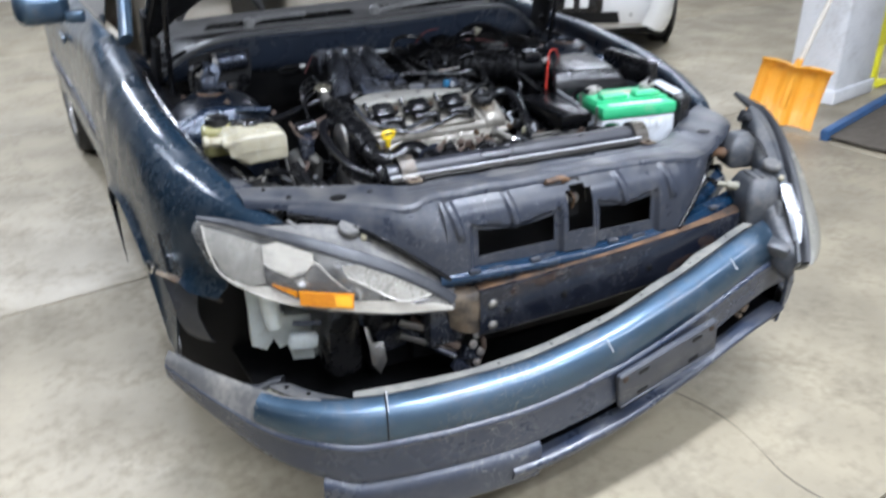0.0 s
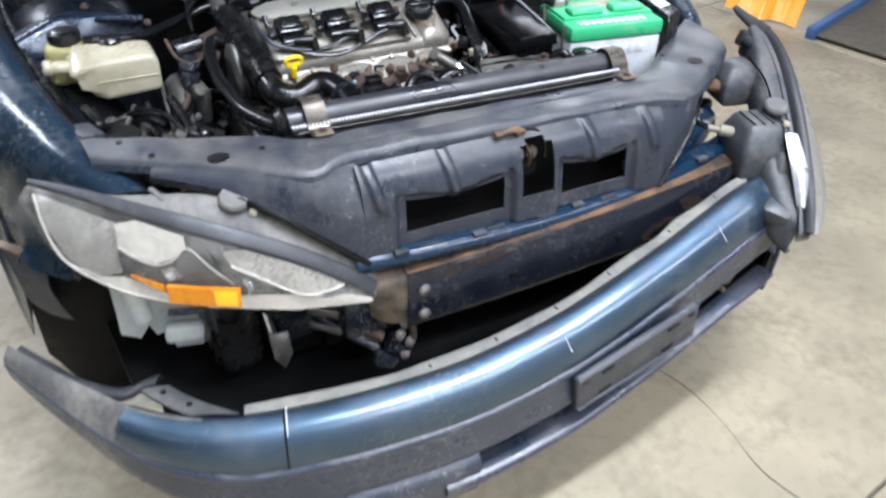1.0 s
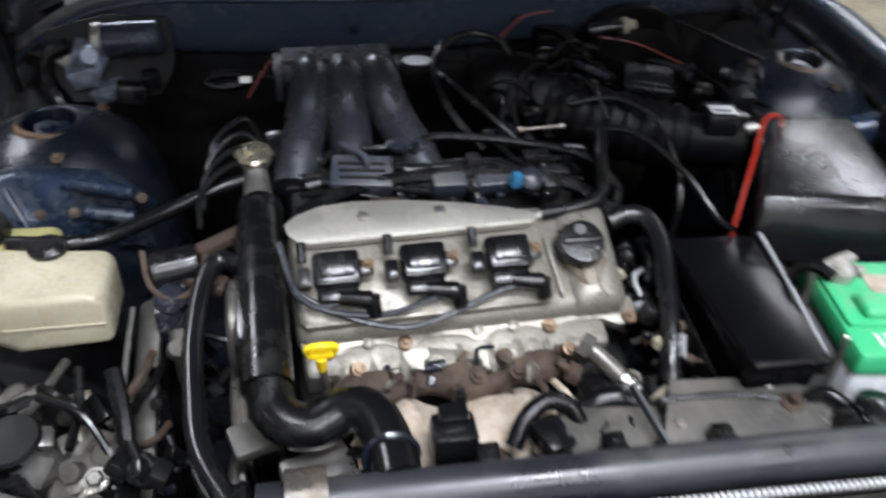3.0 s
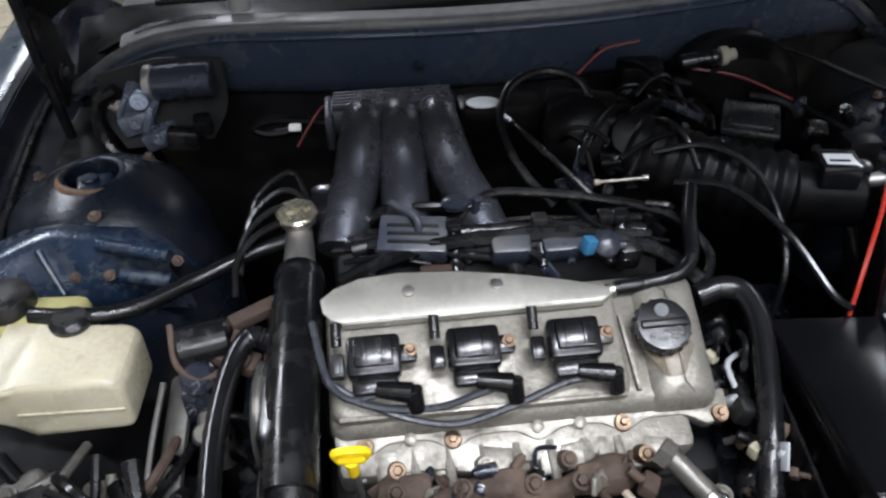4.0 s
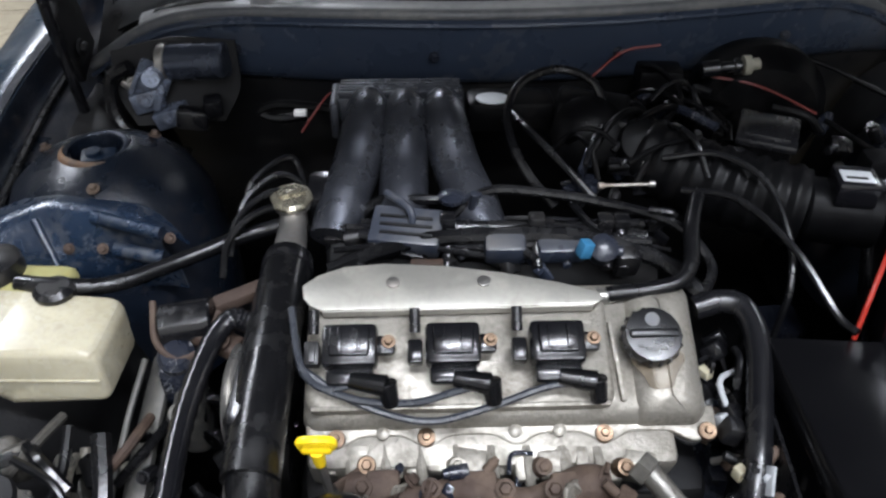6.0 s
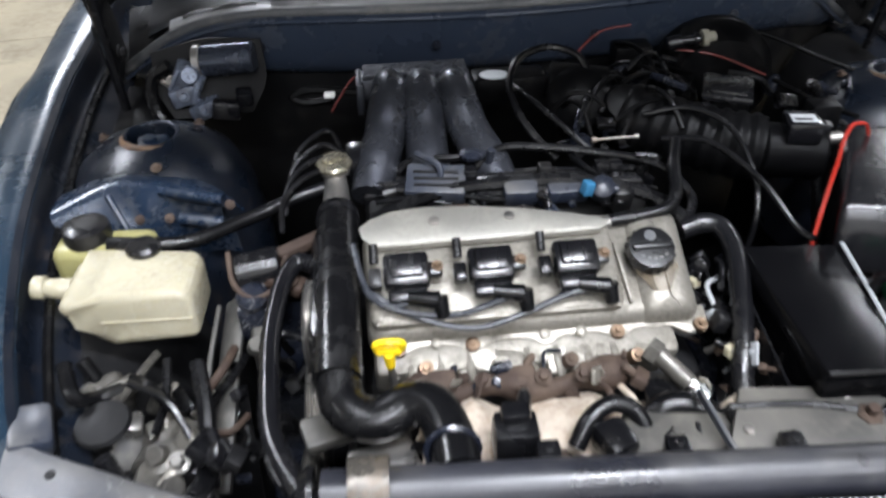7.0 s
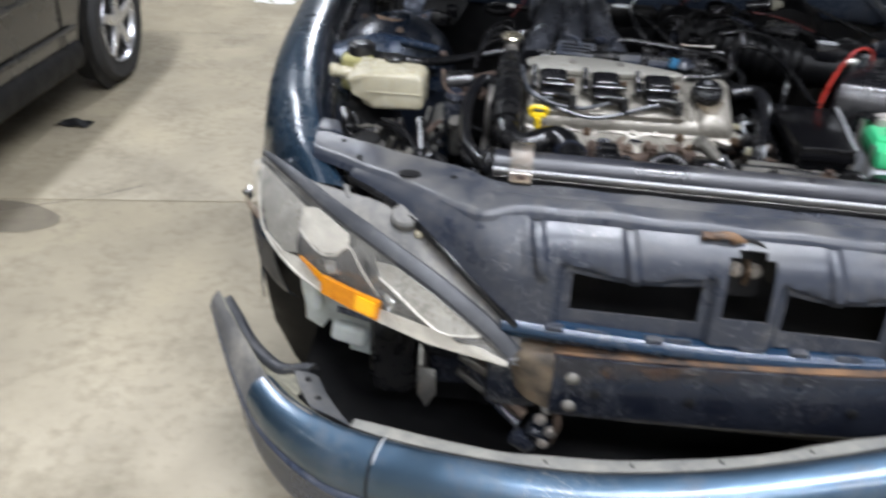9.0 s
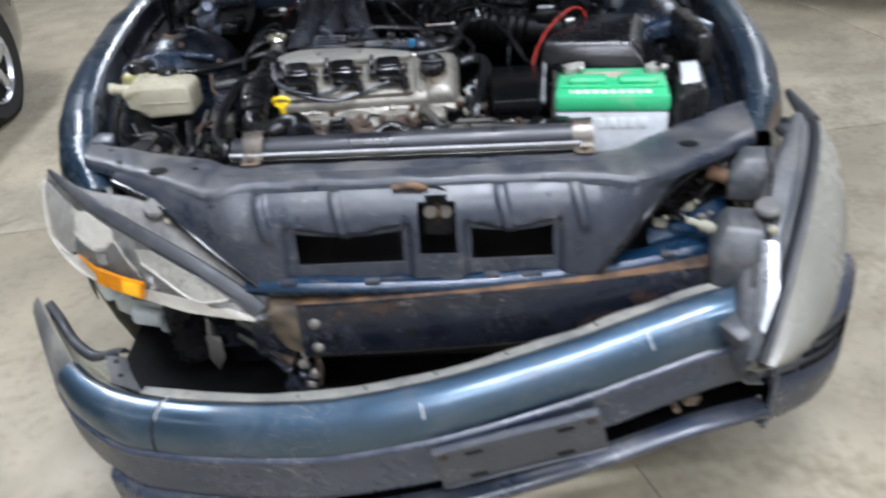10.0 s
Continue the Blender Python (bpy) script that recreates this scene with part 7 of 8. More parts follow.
for k, (x, y, z, sx, sy, sz) in enumerate(((-0.13, 0.515, 0.925, 0.05, 0.03, 0.03), (-0.06, 0.52, 0.92, 0.06, 0.028, 0.026), (0.02, 0.515, 0.91, 0.03, 0.03, 0.04), (-0.335, 0.60, 0.88, 0.05, 0.07, 0.07))):
    part("connector_block", box(x, y, z, sx, sy, sz, 0.005, (15, 0, 4 * (k % 3))), SHROUD if k < 2 else BLACKPL, engine)
for x, y, z in ((-0.035, 0.50, 0.936),):
    part("blue_plug", box(x, y, z, 0.016, 0.016, 0.022, 0.003, (0, 15, 20)), BLUEPL, engine)
for x in (-0.20, -0.09, -0.005, 0.015):
    part("injector", join(rod((x, 0.545, 0.935), (x, 0.50, 0.905), 0.009, 0.007, 12), box(x, 0.545, 0.945, 0.02, 0.02, 0.016, 0.003)), BLACKPL, engine)
part("rusty_bracket", box(-0.225, 0.495, 0.912, 0.04, 0.012, 0.016, 0.003), RUST, engine)
LOOP = [(-0.06, 0.599, 0.93), (-0.091, 0.626, 0.955), (-0.113, 0.666, 0.98), (-0.119, 0.725, 1.0), (-0.095, 0.779, 1.02), (-0.041, 0.809, 1.025), (0.006, 0.789, 1.015), (0.022, 0.756, 0.985)]
for pts, r in (([(-0.20, 0.57, 0.93), (-0.15, 0.60, 0.952), (-0.08, 0.60, 0.95), (0.0, 0.585, 0.945), (0.08, 0.55, 0.94), (0.12, 0.50, 0.915), (0.10, 0.45, 0.90)], 0.0065),
               ([(-0.33, 0.585, 0.90), (-0.29, 0.60, 0.935), (-0.24, 0.59, 0.945), (-0.17, 0.585, 0.945)], 0.007),
               ([(-0.11, 0.765, 0.98), (-0.09, 0.70, 0.985), (-0.05, 0.65, 0.965), (-0.005, 0.60, 0.935)], 0.005),
               (LOOP, 0.0065),
               ([(-0.04, 0.60, 0.935), (-0.02, 0.55, 0.935), (0.0, 0.52, 0.94)], 0.005)):
    part("vacuum_hose", tube(pts, r, 8, 8), RUBBER, engine)
rng = random.Random(31)
for k in range(16):
    q = Vector((rng.uniform(-0.02, 0.16), rng.uniform(0.66, 0.82), rng.uniform(0.95, 0.985)))
    d = Vector((rng.uniform(-1, 1), rng.uniform(-1, 1), 0)).normalized() * rng.uniform(0.03, 0.07)
    part("throttle_hose", tube([q - d, q - d * 0.3 + Vector((0, 0, 0.018)), q + d * 0.5 + Vector((0, 0, 0.014)), q + d * 1.2 - Vector((0, 0, 0.02))], rng.uniform(0.003, 0.006), 8, 6), (SHADEBLACK, RUBBER, SHADEBLACK)[k % 3], engine)
for k in range(6):
    y, z = 0.512 + 0.014 * k, 0.922 + 0.007 * math.sin(k * 2.4)
    part("loom_wire", tube([(-0.34 + 0.03 * (k % 3) + 0.09 * j, y + 0.006 * math.sin(j * 2.2 + k), z + 0.006 * math.sin(j * 1.7 + 2 * k)) for j in range(5)], (0.004, 0.006, 0.003)[k % 3], 8, 6), (RUBBER, GLOSSPL)[k % 2], engine)
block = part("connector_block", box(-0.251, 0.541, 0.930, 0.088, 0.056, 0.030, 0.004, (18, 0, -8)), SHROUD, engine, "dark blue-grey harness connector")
for k in range(3):
    part("block_slot", box(-0.251, 0.522 + 0.012 * k, 0.9405 + 0.004 * k, 0.066, 0.004, 0.004, 0.001, (18, 0, -8)), MATTBLACK, block)
part("rail_bracket", join(box(-0.180, 0.585, 0.950, 0.05, 0.012, 0.010, 0.003, (0, 0, 20)), lathe([(0.016, 0), (0.017, 0.006), (0.009, 0.010)], pose(-0.196, 0.578, 0.953), 16), rod((-0.17, 0.58, 0.93), (-0.166, 0.575, 0.965), 0.006, n=10)), BEAM, engine)
part("regulator", join(lathe([(0.016, 0), (0.018, 0.012), (0.018, 0.022), (0.010, 0.028)], frame_of((-0.012, 0.515, 0.918), (-0.012, 0.49, 0.955)), 20), rod((-0.012, 0.507, 0.93), (0.012, 0.505, 0.928), 0.007, n=12)), BEAM, engine, "dull round fuel regulator")
for k in range(4):
    part("coil_lead", tube([(-0.385 + 0.01 * k, 0.62, 0.93), (-0.41 - 0.008 * k, 0.66 - 0.03 * k, 0.965 - 0.008 * k), (-0.455 - 0.006 * k, 0.625 - 0.03 * k, 0.95 - 0.01 * k), (-0.465 - 0.004 * k, 0.585 - 0.03 * k, 0.92 - 0.01 * k)], 0.0045, 8, 7), RUBBER, engine)
part("coil_pack", box(-0.352, 0.628, 0.925, 0.07, 0.06, 0.05, 0.012, (10, 0, 5)), BLACKPL, engine)
part("pipe_tab", box(-0.412, 0.762, 0.978, 0.018, 0.012, 0.008, 0.002), INKWHITE, engine, "small white tab on the pipe")
part("tab_pipe", tube([(-0.345, 0.795, 0.962), (-0.41, 0.80, 0.968), (-0.455, 0.802, 0.969), (-0.478, 0.80, 0.958), (-0.455, 0.797, 0.949), (-0.41, 0.80, 0.952)], 0.0075, 8), SHADEBLACK, engine)
part("thin_red_wire", tube([(-0.41, 0.745, 0.955), (-0.395, 0.765, 0.972), (-0.37, 0.79, 0.995), (-0.345, 0.80, 0.985)], 0.002, 6), DIMRED, engine)

# pulleys and belts at the end of the engine
for x, y, z, r in ((-0.425, 0.34, 0.845, 0.062), (-0.43, 0.30, 0.72, 0.085), (-0.44, 0.22, 0.66, 0.06)):
    part("pulley", lathe([(0.02, -0.012), (r * 0.8, -0.012), (r, -0.010), (r * 0.94, -0.003), (r, 0.0), (r * 0.94, 0.004), (r, 0.008), (r * 0.85, 0.012), (0.02, 0.012)], frame_of((x, y, z), (x - 1, y, z)), 32), STEEL, engine)
part("timing_cover", join(box(-0.405, 0.37, 0.80, 0.05, 0.24, 0.22, 0.03, (0, 0, 2)), box(-0.41, 0.36, 0.64, 0.05, 0.26, 0.20, 0.03)), BLACKPL, engine)
part("corrugated_loom", tube([(-0.428, 0.420, 0.885), (-0.450, 0.418, 0.892), (-0.468, 0.380, 0.882), (-0.476, 0.30, 0.868), (-0.472, 0.22, 0.858), (-0.462, 0.15, 0.850), (-0.43, 0.085, 0.845), (-0.40, 0.05, 0.845)], 0.012, 10, 9, ribs=0.0014, rib_every=1), GLOSSPL, engine, "shiny ribbed wiring loom")
part("thin_hose", tube([(-0.470, 0.20, 0.835), (-0.468, 0.15, 0.83), (-0.45, 0.105, 0.83), (-0.41, 0.06, 0.835)], 0.008, 8), RUBBER, engine)
part("tensioner", join(lathe([(0.022, 0), (0.022, 0.01), (0.016, 0.016)], frame_of((-0.512, 0.395, 0.853), (-0.512, 0.35, 0.95)), 20), box(-0.515, 0.40, 0.82, 0.04, 0.05, 0.06, 0.01)), BEAM, engine)
part("mount_rubber", rod((-0.535, 0.425, 0.875), (-0.475, 0.435, 0.88), 0.026, 0.026, 24), BLACKPL, engine)
part("mount_arm", join(box(-0.475, 0.415, 0.865, 0.07, 0.03, 0.018, 0.005, (0, 10, -20)), box(-0.45, 0.475, 0.88, 0.07, 0.022, 0.016, 0.004, (0, -8, 25)), bolt((-0.462, 0.40, 0.876), (0, -0.3, 1), 0.009, 0.012)), RUST, engine)
part("wire_bail", tube([(-0.545, 0.44, 0.90), (-0.535, 0.40, 0.875), (-0.51, 0.385, 0.862), (-0.48, 0.395, 0.87), (-0.465, 0.43, 0.895)], 0.004, 8), RUST, engine)
part("drive_belt", tube([(-0.546, 0.435, 0.812), (-0.550, 0.36, 0.780), (-0.552, 0.28, 0.742), (-0.556, 0.20, 0.69)], 0.024, 12, 7, flat=0.5), FANPL, engine, "worn dull belt cover")
part("end_housing", join(box(-0.505, 0.385, 0.775, 0.034, 0.075, 0.090, 0.012, (8, 0, 10), 3), rod((-0.512, 0.352, 0.80), (-0.506, 0.345, 0.815), 0.012, n=14)), FANPL, engine, "dull grey end housing")
part("dusty_bracket", join(box(-0.413, 0.222, 0.772, 0.060, 0.045, 0.022, 0.006, (10, 0, 18)), box(-0.405, 0.245, 0.790, 0.026, 0.024, 0.026, 0.006, (0, 12, 30))), FANPL, engine, "dusty grey bracket")
part("belt_edge", tube([(-0.571, 0.432, 0.812), (-0.577, 0.36, 0.782), (-0.580, 0.28, 0.742), (-0.584, 0.20, 0.69)], 0.004, 8), FANPL, engine)
part("idler_bracket", join(box(-0.34, 0.14, 0.80, 0.08, 0.05, 0.03, 0.008, (0, 0, 15)), box(-0.36, 0.10, 0.785, 0.05, 0.06, 0.03, 0.008), rod((-0.32, 0.10, 0.83), (-0.295, 0.10, 0.835), 0.012), box(-0.385, 0.085, 0.80, 0.03, 0.05, 0.05, 0.006)), STEEL, engine)

# ---- battery ----
BT = pose(0.4245, 0.208, 0, 0, 0, -7.5)
battery = thing("battery", "green and pale grey car battery with corroded terminals", "battery", (0.4255, 0.198, 0.68))
bb = part("case", box(0, 0, 0.775, 0.238, 0.172, 0.19, 0.006), BATTWHITE, battery)
bb.matrix_basis = BT
bt = part("top_cover", join(box(0, 0.0, 0.888, 0.242, 0.176, 0.036, 0.007), box(0, 0.02, 0.908, 0.232, 0.12, 0.008, 0.003)), GREEN, battery, "green battery top")
bt.matrix_basis = BT
for x in (-0.052, 0.056):
    part("vent_cap", box(x, -0.012, 0.917, 0.084, 0.040, 0.016, 0.007, None, 3), GREEN, bt).matrix_basis = BT
part("pale_patch", box(-0.01, 0.035, 0.9125, 0.10, 0.035, 0.0016, 0.0006), SHIELD, bt, "dusty worn patch").matrix_basis = BT
# brand panel: plain bars stand for its letters
xs = -0.092
for w in (0.008, 0.016, 0.014, 0.016, 0.016, 0.015, 0.014, 0.017, 0.014, 0.015):
    part("print_bar", box(xs + w / 2, -0.0625, 0.9068, w - 0.003, 0.021, 0.0014, 0.0004), INKWHITE, bt).matrix_basis = BT
    xs += w + 0.0033
xs = -0.088
for w in (0.010, 0.020, 0.018, 0.020, 0.020, 0.018, 0.018, 0.020):
    part("print_bar", box(xs + w / 2, -0.0868, 0.845, w - 0.004, 0.0014, 0.024, 0.0004), INKGREY, bb).matrix_basis = BT
    xs += w + 0.003
for x in (-0.092, 0.092):
    part("terminal", join(lathe([(0.011, 0.90), (0.010, 0.93), (0.006, 0.932)], pose(x, 0.052, 0), 18), lathe([(0.019, 0.911), (0.02, 0.915), (0.019, 0.926), (0.012, 0.927)], pose(x, 0.052, 0), 18), box(x + 0.012, 0.070, 0.922, 0.04, 0.016, 0.014, 0.004, (0, 0, 25)), bolt((x + 0.02, 0.048, 0.922), (1, 0, 0.3), 0.006, 0.012)), LEAD, battery, "crusted lead clamp").matrix_basis = BT
part("hold_down", rod((-0.122, 0.03, 0.72), (-0.126, 0.05, 0.918), 0.004, n=8), STEEL, battery).matrix_basis = BT
part("hold_down", rod((-0.128, -0.07, 0.72), (-0.124, -0.055, 0.905), 0.004, n=8), STEEL, battery).matrix_basis = BT
part("tray", box(0, 0, 0.672, 0.27, 0.20, 0.018, 0.006), BLACKPL, battery).matrix_basis = BT
part("clamp_cable", tube([(0.325, 0.258, 0.922), (0.305, 0.28, 0.925), (0.29, 0.29, 0.90), (0.285, 0.28, 0.85)], 0.008, 8), RUBBER, battery)
part("clamp_cable", tube([(0.525, 0.24, 0.925), (0.55, 0.262, 0.93), (0.57, 0.30, 0.92), (0.58, 0.34, 0.89)], 0.008, 8), RUBBER, battery)
part("loose_clips", join(box(0.30, 0.085, 0.835, 0.05, 0.03, 0.03, 0.008, (0, 20, 30)), tube([(0.255, 0.11, 0.83), (0.285, 0.085, 0.862), (0.315, 0.075, 0.855), (0.335, 0.075, 0.83)], 0.010, 8), rod((0.335, 0.07, 0.838), (0.365, 0.065, 0.842), 0.009)), BLACKPL, battery)

# ---- black relay box, air box, fuse boxes ----
relay = thing("relay_box", "tall glossy black plastic box beside the battery", "car part", (0.22, 0.29, 0.7))
part("box_body", quad_loft([(0.70, [(0.170, 0.155), (0.252, 0.155), (0.275, 0.375), (0.165, 0.380)]), (0.878, [(0.166, 0.150), (0.257, 0.149), (0.282, 0.382), (0.160, 0.388)])], 0.005), BOXPL, relay)
part("lid", quad_loft([(0.872, [(0.160, 0.144), (0.263, 0.142), (0.288, 0.388), (0.153, 0.394)]), (0.899, [(0.163, 0.147), (0.260, 0.145), (0.284, 0.384), (0.157, 0.390)])], 0.004), BOXPL, relay, "glossy black lid")
part("lid_edge", tube([(0.163, 0.145, 0.898), (0.21, 0.144, 0.899), (0.260, 0.143, 0.898)], 0.003, 8, 4), GLOSSPL, relay)
part("side_hose", tube([(0.088, 0.44, 0.895), (0.120, 0.445, 0.902), (0.142, 0.432, 0.902), (0.149, 0.390, 0.890), (0.137, 0.325, 0.868), (0.121, 0.262, 0.845), (0.108, 0.212, 0.812), (0.105, 0.17, 0.76)], 0.0145, 14, 8), GLOSSPL, relay, "shiny black hose")
part("shield_plate", skin([[Vector((0.150, 0.42, 0.87)), Vector((0.150, 0.30, 0.86)), Vector((0.150, 0.17, 0.84))], [Vector((0.140, 0.40, 0.70)), Vector((0.135, 0.30, 0.69)), Vector((0.14, 0.17, 0.70))]], 0.004, 10, False), BLACKPL, relay)
part("pale_cable", tube([(0.292, 0.390, 0.903), (0.287, 0.33, 0.899), (0.278, 0.25, 0.895), (0.270, 0.165, 0.885)], 0.003, 6, 7), PALEWIRE, relay)
for k in range(6):
    part("harness_plug", box(0.105 + 0.012 * (k % 3), 0.30 + 0.03 * k, 0.845 - 0.012 * (k % 4), 0.022, 0.022, 0.026, 0.004, (10 * k, 20, 15 * k)), BLACKPL, relay)
for k in range(5):
    part("loom_plug", box(0.10 + 0.006 * (k % 2), 0.25 + 0.035 * k, 0.84 - 0.03 * (k % 2), 0.012, 0.012, 0.016, 0.002, (20 * k, 0, 30)), (MILK, RUST, PALEWIRE, RUST, MILK)[k], relay)

airbox = thing("air_filter_box", "glossy black air filter box with sloping lid", "air filter", (0.43, 0.49, 0.7))
part("lid", quad_loft([(0.855, [(0.278, 0.372), (0.545, 0.312), (0.615, 0.62), (0.40, 0.66)]), (0.925, [(0.280, 0.385), (0.515, 0.340), (0.575, 0.612), (0.396, 0.63)]), (0.955, [(0.288, 0.402), (0.492, 0.360), (0.552, 0.600), (0.402, 0.612)])]), GLOSSPL, airbox, "glossy black sloping lid")
part("lower_tray", quad_loft([(0.70, [(0.30, 0.39), (0.54, 0.34), (0.60, 0.61), (0.42, 0.64)]), (0.845, [(0.284, 0.368), (0.555, 0.305), (0.628, 0.63), (0.395, 0.67)])]), BLACKPL, airbox)
part("lid_rim", tube([(0.272, 0.368, 0.852), (0.40, 0.336, 0.852), (0.553, 0.304, 0.852), (0.60, 0.48, 0.852), (0.622, 0.625, 0.852)], 0.007, 8, 6), BLACKPL, airbox)
for k in range(7):
    part("rim_rib", box(0.41 + 0.02 * k, 0.325 - 0.0045 * k, 0.862, 0.005, 0.012, 0.02, 0.001, (0, 0, -13)), BLACKPL, airbox)
part("meter_body", rod((0.36, 0.60, 0.915), (0.265, 0.615, 0.92), 0.043, 0.043, 28), SHADEBLACK, airbox)
mb = part("meter_box", join(box(0.315, 0.595, 0.965, 0.052, 0.050, 0.036, 0.005, (0, 0, -8)), box(0.352, 0.605, 0.958, 0.03, 0.022, 0.02, 0.004, (0, 0, -8))), GLOSSPL, airbox)
part("meter_label", box(0.312, 0.590, 0.9838, 0.038, 0.026, 0.0014, 0.0004, (0, 0, -8)), PALEWIRE, mb, "pale printed label")
part("label_bar", box(0.310, 0.585, 0.9848, 0.026, 0.005, 0.0012, 0.0003, (0, 0, -8)), MATTBLACK, mb)
for k in range(2):
    part("clamp_bolt", join(rod((0.365, 0.60 - 0.05 * k, 0.94), (0.385, 0.60 - 0.05 * k, 0.942), 0.010), bolt((0.385, 0.60 - 0.05 * k, 0.942), (1, 0, 0.2), 0.006, 0.008)), STEEL, airbox)
part("intake_duct", tube([(0.27, 0.615, 0.92), (0.22, 0.635, 0.922), (0.17, 0.66, 0.925), (0.12, 0.69, 0.93), (0.075, 0.72, 0.94)], 0.051, 24, 9, ribs=0.004, rib_every=2), SHADEBLACK, airbox, "ribbed black intake duct")
part("red_wire", tube([(0.425, 0.585, 0.90), (0.418, 0.580, 0.945), (0.405, 0.574, 0.974), (0.388, 0.567, 0.983), (0.372, 0.560, 0.982), (0.350, 0.534, 0.976), (0.321, 0.489, 0.966), (0.298, 0.455, 0.950), (0.275, 0.420, 0.920), (0.262, 0.400, 0.885)], 0.0030, 8, 8), REDWIRE, airbox, "bright red battery wire")
part("grey_wire", tube([(0.10, 0.60, 0.955), (0.16, 0.565, 0.965), (0.21, 0.49, 0.945), (0.245, 0.42, 0.905), (0.26, 0.395, 0.90)], 0.005, 8, 8), RUBBER, airbox)
part("grey_wire", tube([(0.085, 0.655, 0.97), (0.15, 0.64, 0.985), (0.20, 0.59, 0.975), (0.215, 0.52, 0.94), (0.21, 0.47, 0.90), (0.20, 0.455, 0.82)], 0.0045, 8, 8), RUBBER, airbox)

fuse = thing("fuse_box", "black fuse box with pale label by the fender", "fuse box", (0.60, 0.23, 0.8))
part("fuse_body", quad_loft([(0.80, [(0.545, 0.10), (0.622, 0.145), (0.665, 0.36), (0.585, 0.345)]), (0.905, [(0.548, 0.103), (0.620, 0.145), (0.660, 0.355), (0.588, 0.34)])]), BLACKPL, fuse)
part("fuse_label", plate([(0.568, 0.165), (0.612, 0.178), (0.640, 0.318), (0.598, 0.312)], 0.0016, Matrix.Translation((0, 0, 0.9065)), 0.0004), BATTWHITE, fuse, "pale fuse diagram label")
relay2 = thing("fuse_box", "long black fuse box lid along the fender", "fuse box", (0.70, 0.55, 0.85))
part("fuse_body", quad_loft([(0.86, [(0.655, 0.40), (0.70, 0.40), (0.70, 0.66), (0.645, 0.66)]), (0.945, [(0.657, 0.402), (0.698, 0.402), (0.698, 0.655), (0.648, 0.655)])]), BLACKPL, relay2)

# ---- reservoirs ----
res = thing("washer_reservoir", "yellowed white plastic reservoir with a side spout", "reservoir", (-0.66, 0.38, 0.8))
TANKSIDE = [(-0.577, 0.832), (-0.577, 0.900), (-0.590, 0.910), (-0.690, 0.913), (-0.725, 0.905), (-0.748, 0.899), (-0.748, 0.880), (-0.724, 0.868), (-0.704, 0.838), (-0.685, 0.830)]
body = plate(TANKSIDE, 0.098, pose(0, 0.442, 0, 90, 0, 0), 0.0)
bmesh.ops.bevel(body, geom=[e for e in body.edges if e.calc_face_angle() > 0.6], offset=0.011, segments=4, affect="EDGES", profile=0.5)
rb = part("reservoir_body", join(body, rod((-0.742, 0.392, 0.889), (-0.780, 0.393, 0.893), 0.015, 0.012, 20), rod((-0.776, 0.393, 0.893), (-0.792, 0.393, 0.895), 0.016, 0.015, 20)), MILK, res, sharp=60)
part("mould_line", box(-0.640, 0.3435, 0.868, 0.118, 0.003, 0.003, 0.001), MILK, rb)
res2 = thing("overflow_reservoir", "stained green-brown overflow bottle with black cap", "reservoir", (-0.72, 0.47, 0.8))
part("bottle", box(-0.715, 0.468, 0.872, 0.135, 0.06, 0.085, 0.014, (0, 0, -2), 3), surface("olive_stained_plastic", (0.30, 0.28, 0.12), (0.2, 0.18, 0.08), 0.35, scale=10, sss=0.2), res2)
part("bottle_cap", lathe([(0.032, 0), (0.033, 0.008), (0.031, 0.022), (0.024, 0.026), (0.01, 0.026)], pose(-0.738, 0.475, 0.912), 28), BLACKPL, res2, "black screw cap")
part("cap_neck", lathe([(0.022, 0), (0.024, 0.018), (0.018, 0.024)], pose(-0.655, 0.440, 0.900), 24), BLACKPL, res2)

# ---- wiper motor ----
wm = thing("wiper_motor", "blue-grey wiper motor bolted to the firewall", "motor", (-0.62, 0.92, 0.9))
part("motor_can", rod((-0.652, 0.912, 0.978), (-0.556, 0.905, 0.985), 0.029, 0.029, 28), CANMETAL, wm)
part("gear_case", join(box(-0.680, 0.900, 0.952, 0.055, 0.045, 0.045, 0.005, (10, 28, 6)), box(-0.690, 0.888, 0.925, 0.05, 0.03, 0.035, 0.005, (0, -12, 10)), rod((-0.672, 0.885, 0.965), (-0.668, 0.862, 0.972), 0.018, 0.015, 20), box(-0.665, 0.876, 0.935, 0.012, 0.014, 0.05, 0.003, (0, 20, 0)), box(-0.700, 0.876, 0.958, 0.008, 0.014, 0.04, 0.003, (0, 30, 0)), bolt((-0.686, 0.872, 0.930), (0, -1, 0.3), 0.007, 0.008)), BLUEMETAL, wm)
part("gear_foot", join(box(-0.655, 0.885, 0.898, 0.055, 0.035, 0.03, 0.005, (0, -18, 4)), bolt((-0.655, 0.868, 0.902), (0, -1, 0.3), 0.007, 0.008)), BLUEMETAL, wm)
part("end_cap", rod((-0.664, 0.913, 0.977), (-0.650, 0.912, 0.978), 0.031, 0.031, 28), STEEL, wm)
part("crank_arm", join(box(-0.715, 0.892, 0.945, 0.03, 0.012, 0.012, 0.003, (0, 40, 0)), bolt((-0.705, 0.884, 0.955), (0, -1, 0.2), 0.007, 0.009)), STEEL, wm)
part("motor_bracket", box(-0.62, 0.935, 0.94, 0.07, 0.016, 0.03, 0.004), NAVY, wm)
for q in wm.children:
    q.matrix_basis = Matrix.Translation((0.004, 0.018, 0.0))
